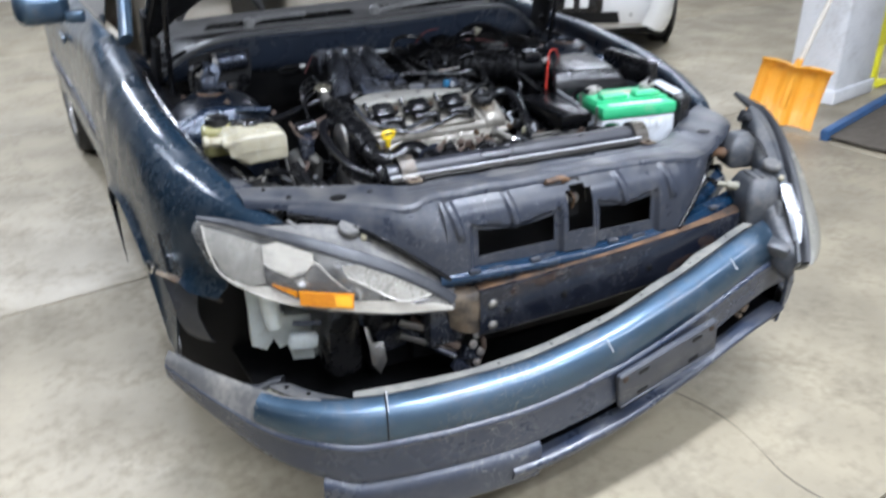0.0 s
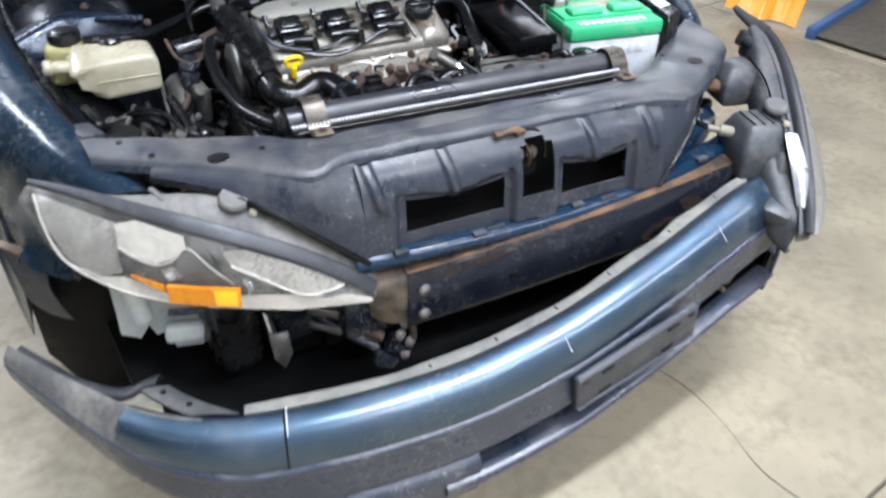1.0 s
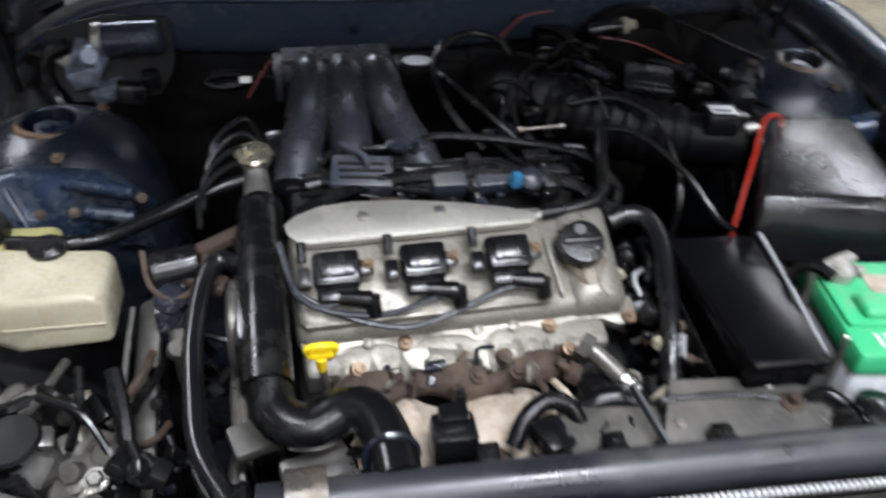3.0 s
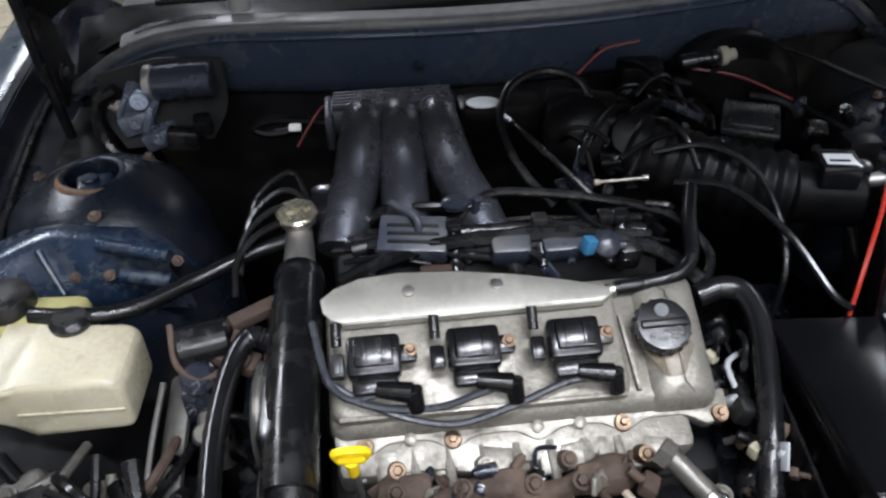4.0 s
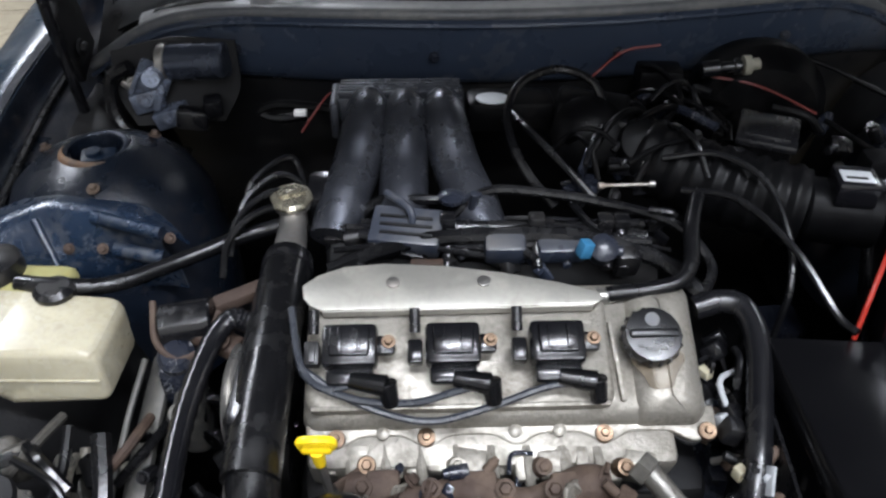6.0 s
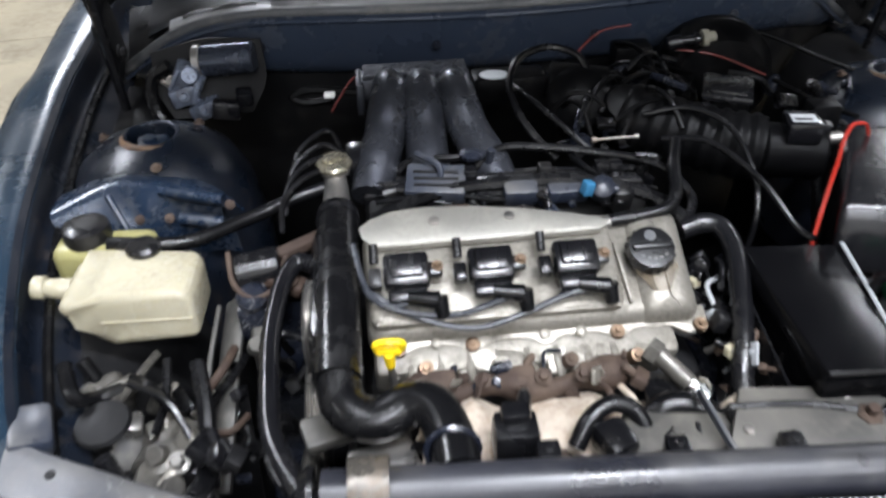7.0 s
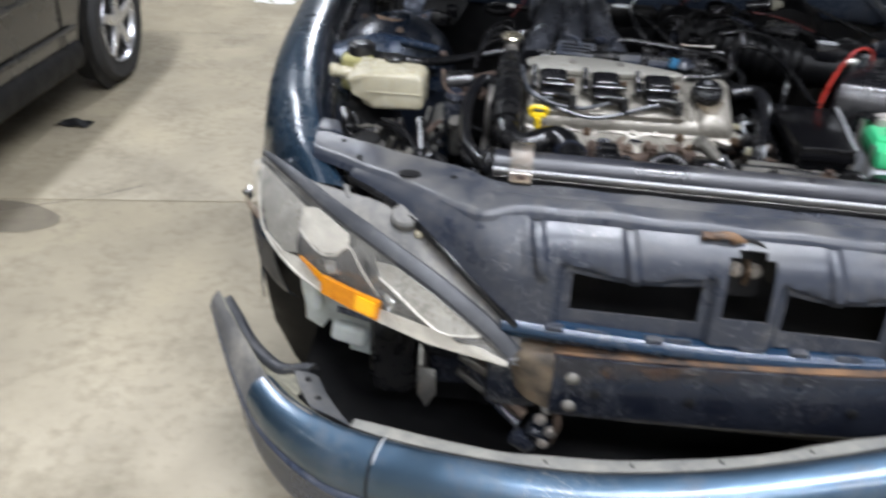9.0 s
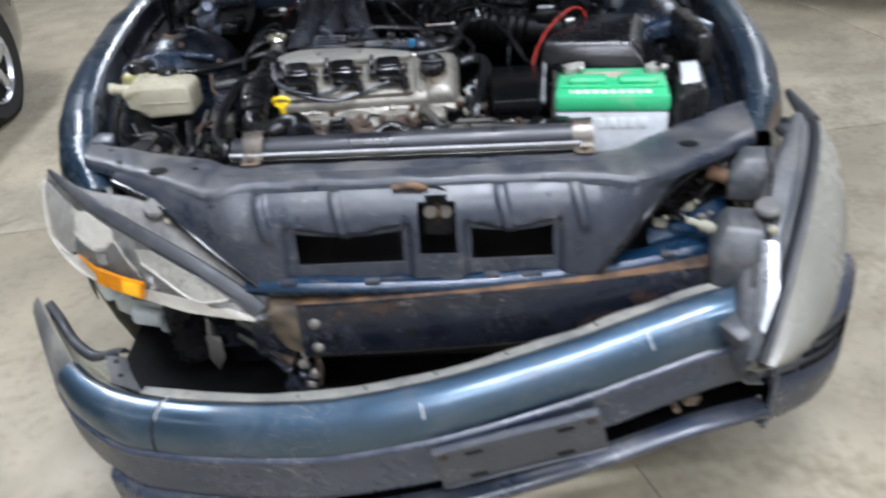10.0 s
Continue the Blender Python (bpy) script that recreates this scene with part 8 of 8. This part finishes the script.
part("mount_plate", skin([[Vector((-0.735, 0.925, 1.0)), Vector((-0.64, 0.945, 1.015)), Vector((-0.54, 0.945, 1.01))], [Vector((-0.735, 0.915, 0.93)), Vector((-0.64, 0.935, 0.93)), Vector((-0.54, 0.935, 0.935))], [Vector((-0.71, 0.90, 0.88)), Vector((-0.64, 0.915, 0.875)), Vector((-0.57, 0.92, 0.88))]], 0.004, 12), MATTBLACK, wm, "black motor mounting plate")
part("motor_plug", join(box(-0.610, 0.880, 0.905, 0.05, 0.03, 0.034, 0.006, (0, 10, 8)), box(-0.575, 0.885, 0.925, 0.03, 0.03, 0.03, 0.006, (10, 0, 12))), GLOSSPL, wm)
part("motor_loom", tube([(-0.70, 0.90, 0.985), (-0.735, 0.90, 0.96), (-0.735, 0.885, 0.90), (-0.69, 0.87, 0.86), (-0.62, 0.86, 0.85)], 0.011, 8, 7), RUBBER, wm)

# ---- brake parts by the firewall ----
boost = thing("brake_booster", "black brake booster and master cylinder", "brake booster", (0.30, 0.88, 0.8))
part("booster_drum", lathe([(0.03, 0), (0.10, 0.015), (0.115, 0.05), (0.115, 0.085), (0.09, 0.12), (0.04, 0.13)], frame_of((0.30, 1.0, 0.90), (0.295, 0.5, 0.91)), 36), SHADEBLACK, boost)
part("master_cylinder", join(rod((0.27, 0.90, 0.905), (0.24, 0.74, 0.905), 0.026), box(0.243, 0.715, 0.945, 0.070, 0.082, 0.060, 0.010, (0, 0, -22))), SHADEBLACK, boost)
part("fluid_cap", join(box(0.240, 0.711, 0.980, 0.080, 0.092, 0.012, 0.004, (0, 0, -22)), box(0.240, 0.711, 0.987, 0.060, 0.070, 0.006, 0.003, (0, 0, -22))), BLACKPL, boost, "black fluid reservoir lid")
for a, b, r in (((0.188, 0.88, 0.992), (0.215, 0.88, 0.996), 0.013), ((0.216, 0.88, 0.996), (0.248, 0.88, 1.0), 0.009), ((0.236, 0.88, 0.9985), (0.244, 0.88, 0.9992), 0.013)):
    part("brake_fitting", rod(a, b, r), GLOSSPL, boost)
part("fitting_ring", join(rod((0.250, 0.88, 1.000), (0.262, 0.88, 1.001), 0.015), rod((0.262, 0.88, 1.001), (0.275, 0.881, 1.003), 0.009)), DUSTPL, boost, "pale ring on the brake line fitting")
part("red_cable", tube([(0.02, 0.87, 0.985), (0.07, 0.905, 1.01), (0.13, 0.92, 1.015)], 0.0024, 8), DIMRED, boost)
part("red_cable", tube([(0.20, 0.90, 0.975), (0.28, 0.87, 0.97), (0.35, 0.81, 0.955)], 0.0024, 8), DIMRED, boost)
for pts in ([(0.29, 0.935, 0.985), (0.38, 0.93, 0.985), (0.48, 0.90, 0.95), (0.55, 0.86, 0.93)], [(0.35, 0.78, 0.96), (0.40, 0.70, 0.95), (0.43, 0.64, 0.955)], [(0.10, 0.90, 0.99), (0.12, 0.86, 1.0), (0.14, 0.80, 0.985), (0.10, 0.74, 0.97)], [(0.14, 0.93, 0.96), (0.2, 0.90, 0.94), (0.23, 0.84, 0.95)]):
    part("brake_line", tube(pts, 0.0042, 8, 7), SHADEBLACK, boost)
for q in ((0.13, 0.90, 0.96, 0.07, 0.05, 0.06), (0.19, 0.82, 0.93, 0.05, 0.05, 0.04), (0.38, 0.66, 0.95, 0.05, 0.04, 0.05)):
    part("bracket_block", box(*q, 0.008), SHADEBLACK, boost)

# ---- alternator corner behind the support arm ----
alt = thing("steering_pump", "greasy pump and bottle in the corner of the engine bay", "pump", (-0.70, 0.22, 0.62))
part("pump_body", join(rod((-0.655, 0.245, 0.735), (-0.615, 0.250, 0.765), 0.016, 0.012, 16), box(-0.625, 0.255, 0.752, 0.045, 0.035, 0.030, 0.008, (25, 10, 30)), rod((-0.632, 0.205, 0.745), (-0.622, 0.195, 0.765), 0.012, n=14), rod((-0.615, 0.20, 0.72), (-0.60, 0.27, 0.73), 0.05, 0.045, 24), box(-0.60, 0.20, 0.76, 0.06, 0.05, 0.05, 0.012, (15, 0, 20)), box(-0.625, 0.165, 0.735, 0.05, 0.06, 0.08, 0.012, (0, 20, 0)), rod((-0.60, 0.16, 0.76), (-0.585, 0.15, 0.775), 0.014)), GREASE, alt)
part("pump_bottle", lathe([(0.030, 0), (0.034, 0.06), (0.030, 0.085), (0.022, 0.095), (0.020, 0.115)], pose(-0.684, 0.232, 0.680, -8, 4, 0), 24), LAMPDUST, alt)
part("pump_casting", join(box(-0.703, 0.300, 0.775, 0.060, 0.050, 0.050, 0.012, (20, -10, 24), 3), rod((-0.69, 0.29, 0.79), (-0.66, 0.305, 0.80), 0.016, 0.013, 16), bolt((-0.712, 0.286, 0.803), (0, -0.3, 1), 0.008, 0.008)), GREASE, alt, "greasy aluminium casting")
part("black_plug", join(box(-0.572, 0.198, 0.745, 0.046, 0.040, 0.050, 0.006, (8, 0, 12)), box(-0.572, 0.190, 0.772, 0.030, 0.020, 0.012, 0.003, (8, 0, 12))), BLACKPL, alt)
part("bottle_lid", lathe([(0.033, 0), (0.036, 0.004), (0.033, 0.009), (0.012, 0.012)], pose(-0.684, 0.234, 0.795, 6, -4, 0), 28), MATTBLACK, alt, "round black lid")
for pts, r in (([(-0.74, 0.30, 0.84), (-0.72, 0.26, 0.82), (-0.70, 0.28, 0.80), (-0.66, 0.30, 0.80)], 0.010), ([(-0.66, 0.30, 0.81), (-0.63, 0.27, 0.82), (-0.60, 0.25, 0.80)], 0.008), ([(-0.62, 0.32, 0.82), (-0.615, 0.27, 0.80), (-0.62, 0.22, 0.79)], 0.006), ([(-0.575, 0.30, 0.83), (-0.56, 0.24, 0.80), (-0.555, 0.17, 0.76), (-0.56, 0.12, 0.72)], 0.011), ([(-0.75, 0.26, 0.80), (-0.765, 0.21, 0.80), (-0.755, 0.17, 0.81)], 0.014), ([(-0.65, 0.26, 0.84), (-0.60, 0.235, 0.83), (-0.57, 0.20, 0.80)], 0.005)):
    part("pump_hose", tube(pts, r, 8, 7), RUBBER, alt)
for bm in (rod((-0.58, 0.165, 0.74), (-0.57, 0.13, 0.735), 0.016), bolt((-0.585, 0.18, 0.78), (0, -0.4, 1), 0.01, 0.014), box(-0.66, 0.24, 0.79, 0.04, 0.03, 0.02, 0.006, (10, 20, 10))):
    part("bright_fitting", bm, STEEL, alt)
# cast ribs, brackets and plugs crowding the corner
for k in range(22):
    a, b = math.sin(k * 12.99) * 0.5 + 0.5, math.sin(k * 78.2 + 1) * 0.5 + 0.5
    q = (-0.745 + 0.19 * a, 0.13 + 0.19 * b, 0.745 + 0.05 * math.sin(k * 5.1))
    if k % 3 == 0:
        bm = rod(q, Vector(q) + Vector((0.02 * math.cos(k), 0.03 * math.sin(k * 1.7), 0.035)), 0.009 + 0.004 * a)
    elif k % 3 == 1:
        bm = box(*q, 0.03 + 0.02 * a, 0.022 + 0.02 * b, 0.02, 0.005, (40 * a, 60 * b, 80 * a))
    else:
        bm = tube([q, Vector(q) + Vector((0.03, 0.02, 0.03)), Vector(q) + Vector((0.05 * b, 0.07, 0.02))], 0.006, 8, 5)
    part("corner_fitting", bm, (GREASE, BLACKPL, RUBBER, GREASE, BLACKPL, RUBBER, RUST)[k % 7], alt)
part("corner_plate", box(-0.75, 0.20, 0.83, 0.05, 0.07, 0.03, 0.008, (0, 12, 20)), SHROUD, alt)

# ---- the other vehicles ----


def parked_car(name, label, m, paint, lower, wheel_v, length=4.6, half=0.88, roof=1.42, group=""):
    """A closed saloon: its nose at v = 0, its side at u = half; m: its pose on the floor."""
    t = thing(name, label, "car", m.translation, group)

    def P(u, v, z):
        return m @ Vector((u, v, z))
    st = [(0.0, 0.60, 0.30, 0.62), (0.05, 0.72, 0.24, 0.68), (0.25, 0.83, 0.20, 0.76), (0.7, half - 0.01, 0.19, 0.88), (1.25, half, 0.19, 0.96), (2.2, half, 0.19, 0.98), (3.4, half, 0.19, 1.0), (4.1, half - 0.02, 0.20, 1.02), (4.5, half - 0.09, 0.24, 0.98), (length, half - 0.22, 0.32, 0.80)]
    secs = []
    for v, hw, lo, hi in st:
        pts = []
        for s in (-1, 1):
            side = [(hw - 0.06, lo), (hw - 0.015, lo + 0.10), (hw, lo + 0.28 * (hi - lo) / 0.6), (hw - 0.004, lo + 0.62 * (hi - lo)), (hw - 0.03, hi - 0.09), (hw - 0.10, hi - 0.015), (hw * 0.6, hi + 0.015)]
            side = [P(s * u, v, z) for u, z in side]
            pts.append(side if s < 0 else side[::-1])
        secs.append(pts[0] + [P(0, v, hi + 0.025)] + pts[1])
    part("body", skin(secs, 0.006, 48, True, 4), paint, t)
    part("nose", skin([[P(u, 0.10 * (u / 0.66) ** 2 - d, z) for u in (-0.66, -0.4, 0, 0.4, 0.66)] for z, d in ((0.30, 0.0), (0.42, 0.035), (0.54, 0.03), (0.63, 0.0))], 0.006, 24), paint, t)
    part("floor_pan", box(0, 0, 0, 1.5, length - 0.5, 0.06, 0.01), MATTBLACK, t).matrix_basis = m @ pose(0, length / 2, 0.2)
    part("windshield", skin([[P(-0.70, 1.30, 0.98), P(0, 1.16, 1.01), P(0.70, 1.30, 0.98)], [P(-0.56, 1.95, roof - 0.04), P(0, 1.88, roof - 0.01), P(0.56, 1.95, roof - 0.04)]], 0.005, 14, False), DARKGLASS, t)
    part("rear_window", skin([[P(-0.56, 3.1, roof - 0.04), P(0, 3.14, roof - 0.02), P(0.56, 3.1, roof - 0.04)], [P(-0.70, 3.75, 1.02), P(0, 3.85, 1.05), P(0.70, 3.75, 1.02)]], 0.005, 14, False), DARKGLASS, t)
    part("roof", skin([[P(-0.60, v, z - 0.03), P(-0.4, v, z), P(0, v, z + 0.02), P(0.4, v, z), P(0.60, v, z - 0.03)] for v, z in ((1.88, roof - 0.02), (2.3, roof), (2.8, roof), (3.15, roof - 0.03))], 0.01, 16), paint, t)
    for s in (-1, 1):
        for v0, v1, w0, w1 in ((1.48, 2.42, 1.98, 2.42), (2.50, 3.45, 2.50, 3.08)):
            part("side_window", skin([[P(s * 0.80, v0, 0.985), P(s * 0.80, v1, 0.995)], [P(s * 0.62, w0, roof - 0.05), P(s * 0.62, w1, roof - 0.05)]], 0.005, 8, False), DARKGLASS, t)
        part("pillar", tube([P(s * 0.79, 1.34, 0.98), P(s * 0.70, 1.66, 1.22), P(s * 0.60, 1.97, roof - 0.04)], 0.03, 8, 4), paint, t)
        part("pillar", tube([P(s * 0.80, 2.46, 0.98), P(s * 0.63, 2.46, roof - 0.04)], 0.025, 8, 4), paint, t)
        part("pillar", tube([P(s * 0.62, 3.08, roof - 0.04), P(s * 0.72, 3.42, 1.2), P(s * 0.79, 3.75, 1.02)], 0.04, 8, 4), paint, t)
        part("sill", skin([[P(s * (half - 0.01), v, 0.33), P(s * (half + 0.012), v, 0.29), P(s * (half + 0.008), v, 0.22), P(s * (half - 0.05), v, 0.18)] for v in (wheel_v + 0.42, 1.8, 2.6, wheel_v + 2.2)], 0.004, 10), lower, t)
        for z in (0.60, 0.40):
            part("side_moulding", skin([[P(s * (half + 0.004), v, z + 0.012), P(s * (half + 0.012), v, z), P(s * (half + 0.004), v, z - 0.012)] for v in (wheel_v + 0.45, 2.0, wheel_v + 2.18)], 0.003, 8), paint, t)
        for v in (2.44, 1.42, 3.42):
            part("door_gap", box(0, 0, 0, 0.006, 0.006, 0.62, 0.001), MATTBLACK, t).matrix_basis = m @ pose(s * (half + 0.002), v, 0.62)
        part("headlight", skin([[P(s * 0.36, 0.03, 0.66), P(s * 0.58, 0.12, 0.68), P(s * 0.76, 0.30, 0.72)], [P(s * 0.36, 0.0, 0.56), P(s * 0.58, 0.07, 0.56), P(s * 0.78, 0.28, 0.60)]], 0.008, 12, False), BEZEL, t)
        for v in (wheel_v, wheel_v + 2.65):
            # Black disc on the uncut side paints the shade of the wheel opening.
            part("wheel_arch", lathe([(0.375, 0), (0.375, 0.02), (0.34, 0.022)], m @ pose(s * (half - 0.018), v, 0.33, 0, 90 * s, 0), 40), MATTBLACK, t)
            wheel(t, m @ pose(s * (half - 0.062), v, 0.315, 0, 90 * s, 0))
    return t, P


# black saloon: the wheel that shows stands at the far end of its side
dm = pose(-3.50, 3.48, 0.0, 0, 0, 185.0)
parked_car("black_sedan", "dusty black sedan with silver five-spoke wheels parked beside", dm, SEDANPAINT, MATTBLACK, 0.86, group="parked cars")
wt, WP = parked_car("white_sedan", "white sedan parked nose-on with empty plate bracket", pose(2.72, 3.95, 0.0, 0, 0, -30.0), WHITEPAINT, WHITEPAINT, 0.88, group="parked cars")
part("lower_grille", skin([[WP(-0.34, -0.018, 0.40), WP(0, -0.035, 0.40), WP(0.34, -0.018, 0.40)], [WP(-0.36, -0.006, 0.31), WP(0, -0.022, 0.31), WP(0.36, -0.006, 0.31)]], 0.012, 14, False), MATTBLACK, wt, "black lower grille")
for s in (-1, 1):
    part("fog_slot", skin([[WP(s * 0.42, 0.012, 0.42), WP(s * 0.62, 0.09, 0.43)], [WP(s * 0.44, 0.025, 0.36), WP(s * 0.60, 0.09, 0.37)]], 0.012, 8, False), MATTBLACK, wt)
hb2 = part("plate_bracket", box(0, 0, 0, 0.42, 0.02, 0.16, 0.005), BLACKPL, wt, "empty black plate bracket")
hb2.matrix_basis = pose(2.72, 3.95, 0.0, 0, 0, -30.0) @ pose(0, -0.055, 0.48)
for x in (-0.06, 0.06):
    part("bracket_window", box(0, 0, 0, 0.07, 0.006, 0.085, 0.004), WHITEPAINT, hb2).matrix_basis = hb2.matrix_basis @ Matrix.Translation((x, -0.0115, 0))
part("chin", skin([[WP(-0.7, 0.13, 0.33), WP(0, -0.012, 0.325), WP(0.7, 0.13, 0.33)], [WP(-0.68, 0.16, 0.26), WP(0, 0.03, 0.255), WP(0.68, 0.16, 0.26)]], 0.01, 20, False), WHITEPAINT, wt)

# ---- shovel, post, ramp ----
shovel = thing("snow_shovel", "orange plastic snow shovel with wooden handle leaning on the post", "shovel", (2.84, 1.71, 0))
SH = pose(2.80, 1.78, 0.031, 0, 9.5, -46) @ Matrix.Diagonal((0.77, 0.92, 0.86, 1))


def lobes(x):
    """The scoop's two hollows, meeting in a ridge below the shaft."""
    return 0.055 * (1 - ((abs(x) - 0.13) / 0.13) ** 2) + 0.006 * math.cos(x * 75)


blade = []
for z, y in ((0.005, -0.02), (0.10, 0.035), (0.22, 0.068), (0.34, 0.070), (0.40, 0.05), (0.425, 0.015)):
    blade.append([SH @ Vector((0.02 * k - 0.26, y + lobes(0.02 * k - 0.26), z + 0.012 * abs(k - 13) / 13)) for k in range(27)])
bl = part("blade", skin(blade, 0.005, 60), ORANGEPL, shovel, "ribbed orange blade with two hollows")
part("blade_rim", tube([SH @ Vector((0.02 * k - 0.26, 0.012 + lobes(0.02 * k - 0.26), 0.427 + 0.012 * abs(k - 13) / 13)) for k in range(27)], 0.009, 8, 2), ORANGEPL, bl)
part("socket", tube([SH @ Vector((0, 0.06, 0.12)), SH @ Vector((0, 0.10, 0.30)), SH @ Vector((0.01, 0.135, 0.46))], 0.024, 10, 4), ORANGEPL, shovel)
part("handle", tube([SH @ Vector((0.01, 0.12, 0.40)), SH @ Vector((0.09, 0.27, 0.95)), SH @ Vector((0.16, 0.40, 1.42))], 0.016, 12, 4), HANDLE, shovel, "pale wooden shaft")
part("grip", join(tube([SH @ Vector((0.09, 0.41, 1.42)), SH @ Vector((0.10, 0.43, 1.50)), SH @ Vector((0.165, 0.44, 1.53)), SH @ Vector((0.235, 0.43, 1.50)), SH @ Vector((0.235, 0.41, 1.42)), SH @ Vector((0.16, 0.40, 1.40)), SH @ Vector((0.09, 0.41, 1.42))], 0.014, 8, 4)), ORANGEPL, shovel)

PO = pose(3.75, 2.24, 0, 0, 0, 14)
post = part("post", join(box(0, 0, CEILING / 2, 0.52, 0.34, CEILING, 0.02), box(0, 0, 0.05, 0.56, 0.38, 0.1, 0.015)), POSTPAINT)
post.matrix_basis = PO
tagged(post, "chipped white painted square workshop post", "post", kind="structure")
sign = thing("yellow_guard", "bright yellow guard panel beside the white post", "guard", PO @ Vector((0.52, -0.05, 0)))
gp = part("panel", join(box(0, 0, 0.75, 0.32, 0.05, 0.95, 0.012), box(0, 0, 0.14, 0.06, 0.06, 0.28, 0.008)), YELLOWPAINT, sign)
gp.matrix_basis = PO @ pose(0.52, -0.06, 0)
part("foot", box(0, 0, 0.008, 0.24, 0.20, 0.016, 0.004), YELLOWPAINT, sign).matrix_basis = PO @ pose(0.52, -0.06, 0)
ramp = thing("steel_ramp", "low blue painted steel ramp on the floor", "ramp", (3.5, 1.4, 0))
RM = pose(2.90, 1.50, 0, 0, 0, 14)
part("deck", plate([(0, -0.9), (1.6, -0.9), (1.6, 0.0), (0, 0.0)], 0.012, RM @ pose(0.02, -0.01, 0.018, 0, -6, 0), 0.003), JOINT, ramp, "grey ribbed ramp deck")
for y in (0.0, -0.92):
    part("side_rail", box(0.82, y, 0.115, 1.66, 0.05, 0.075, 0.008, (0, -6, 0)), BLUESTEEL, ramp).matrix_basis = RM
for x in (0.9, 1.55):
    part("leg", box(x, -0.46, 0.05 + 0.05 * x, 0.06, 0.90, 0.1 + 0.1 * x, 0.006), BLUESTEEL, ramp).matrix_basis = RM
wrap = thing("rag", "small dark rag lying on the concrete", "rag", (-2.45, 2.02, 0))
part("folded_cloth", skin([[Vector((-2.53 + 0.03 * i, 1.98 + 0.028 * j, 0.006 + 0.014 * (0.5 + 0.5 * math.sin(i * 2.1 + j * 1.3)) * (0 < i < 5))) for i in range(6)] for j in range(4)], 0.003, 12), MATTBLACK, wrap)
patch = thing("paper_scrap", "white paper scrap lying on the concrete", "paper", (-2.3, 4.67, 0))
part("sheet", skin([[Vector((-2.45 + 0.06 * i, 4.60 + 0.05 * j, 0.003 + 0.004 * math.sin(i * 1.7 + j))) for i in range(6)] for j in range(4)], 0.0012, 12), WALLPAINT, patch)

# ---- small parts crowding the bay ----
crowd("corner_fitting", alt, 46, 3, (-0.77, 0.13, 0.70), (-0.57, 0.34, 0.78), 0.026, (CAST, BLACKPL, RUBBER, MATTBLACK, GLOSSPL, LAMPGREY, RUST, GLOSSPL, BLACKPL))
crowd("belt_fitting", engine, 22, 5, (-0.56, 0.10, 0.68), (-0.42, 0.42, 0.80), 0.030, (BLACKPL, RUBBER, MATTBLACK, GLOSSPL, BEAM, GLOSSPL))
crowd("front_fitting", engine, 24, 7, (-0.33, 0.12, 0.79), (0.10, 0.24, 0.825), 0.026, (CAST, RUST, STEEL, BLACKPL, SHIELD))
crowd("loom_fitting", engine, 44, 9, (-0.31, 0.50, 0.90), (0.07, 0.57, 0.925), 0.024, (BLACKPL, GLOSSPL, SHROUD, RUBBER, BLACKPL))
crowd("rear_fitting", boost, 60, 11, (-0.04, 0.66, 0.88), (0.24, 0.88, 0.955), 0.032, (GLOSSPL, BLACKPL, MATTBLACK, GLOSSPL, RUBBER, BEAM))
crowd("rear_fitting", boost, 20, 13, (0.34, 0.66, 0.86), (0.54, 0.86, 0.93), 0.030, (GLOSSPL, BLACKPL, MATTBLACK, BEAM, RUBBER))
crowd("side_fitting", relay, 30, 15, (0.09, 0.22, 0.76), (0.135, 0.42, 0.86), 0.022, (BLACKPL, GLOSSPL, RUST, PALEWIRE, RUBBER, STEEL))
crowd("manifold_fitting", engine, 22, 17, (-0.31, 0.222, 0.80), (-0.02, 0.262, 0.835), 0.022, (RUST, RUST, CAST, SHIELD, BEAM))


def floor_stain(x, y, rx, ry, seed):
    """A thin uneven film of dried oil on the slabs."""
    rng = random.Random(seed)
    t = thing("oil_stain", "dark dried oil stain on the concrete floor", "stain", (x, y, 0), "floor stains")
    k = [rng.uniform(0.75, 1.2) for _ in range(9)]
    ring = [(rx * math.cos(a) * (0.8 + 0.2 * k[int(a * 9 / 6.284) % 9]), ry * math.sin(a) * k[int(a * 9 / 6.284) % 9]) for a in [2 * math.pi * i / 40 for i in range(40)]]
    part("film", plate(ring, 0.0012, pose(x, y, 0.0022, 0, 0, rng.uniform(-15, 15)), 0.0), OILSTAIN, t)


for x, y, rx, ry in ((-2.22, 1.12, 0.20, 0.10), (-1.35, -0.55, 0.24, 0.12)):
    floor_stain(x, y, rx, ry, int(100 * rx))
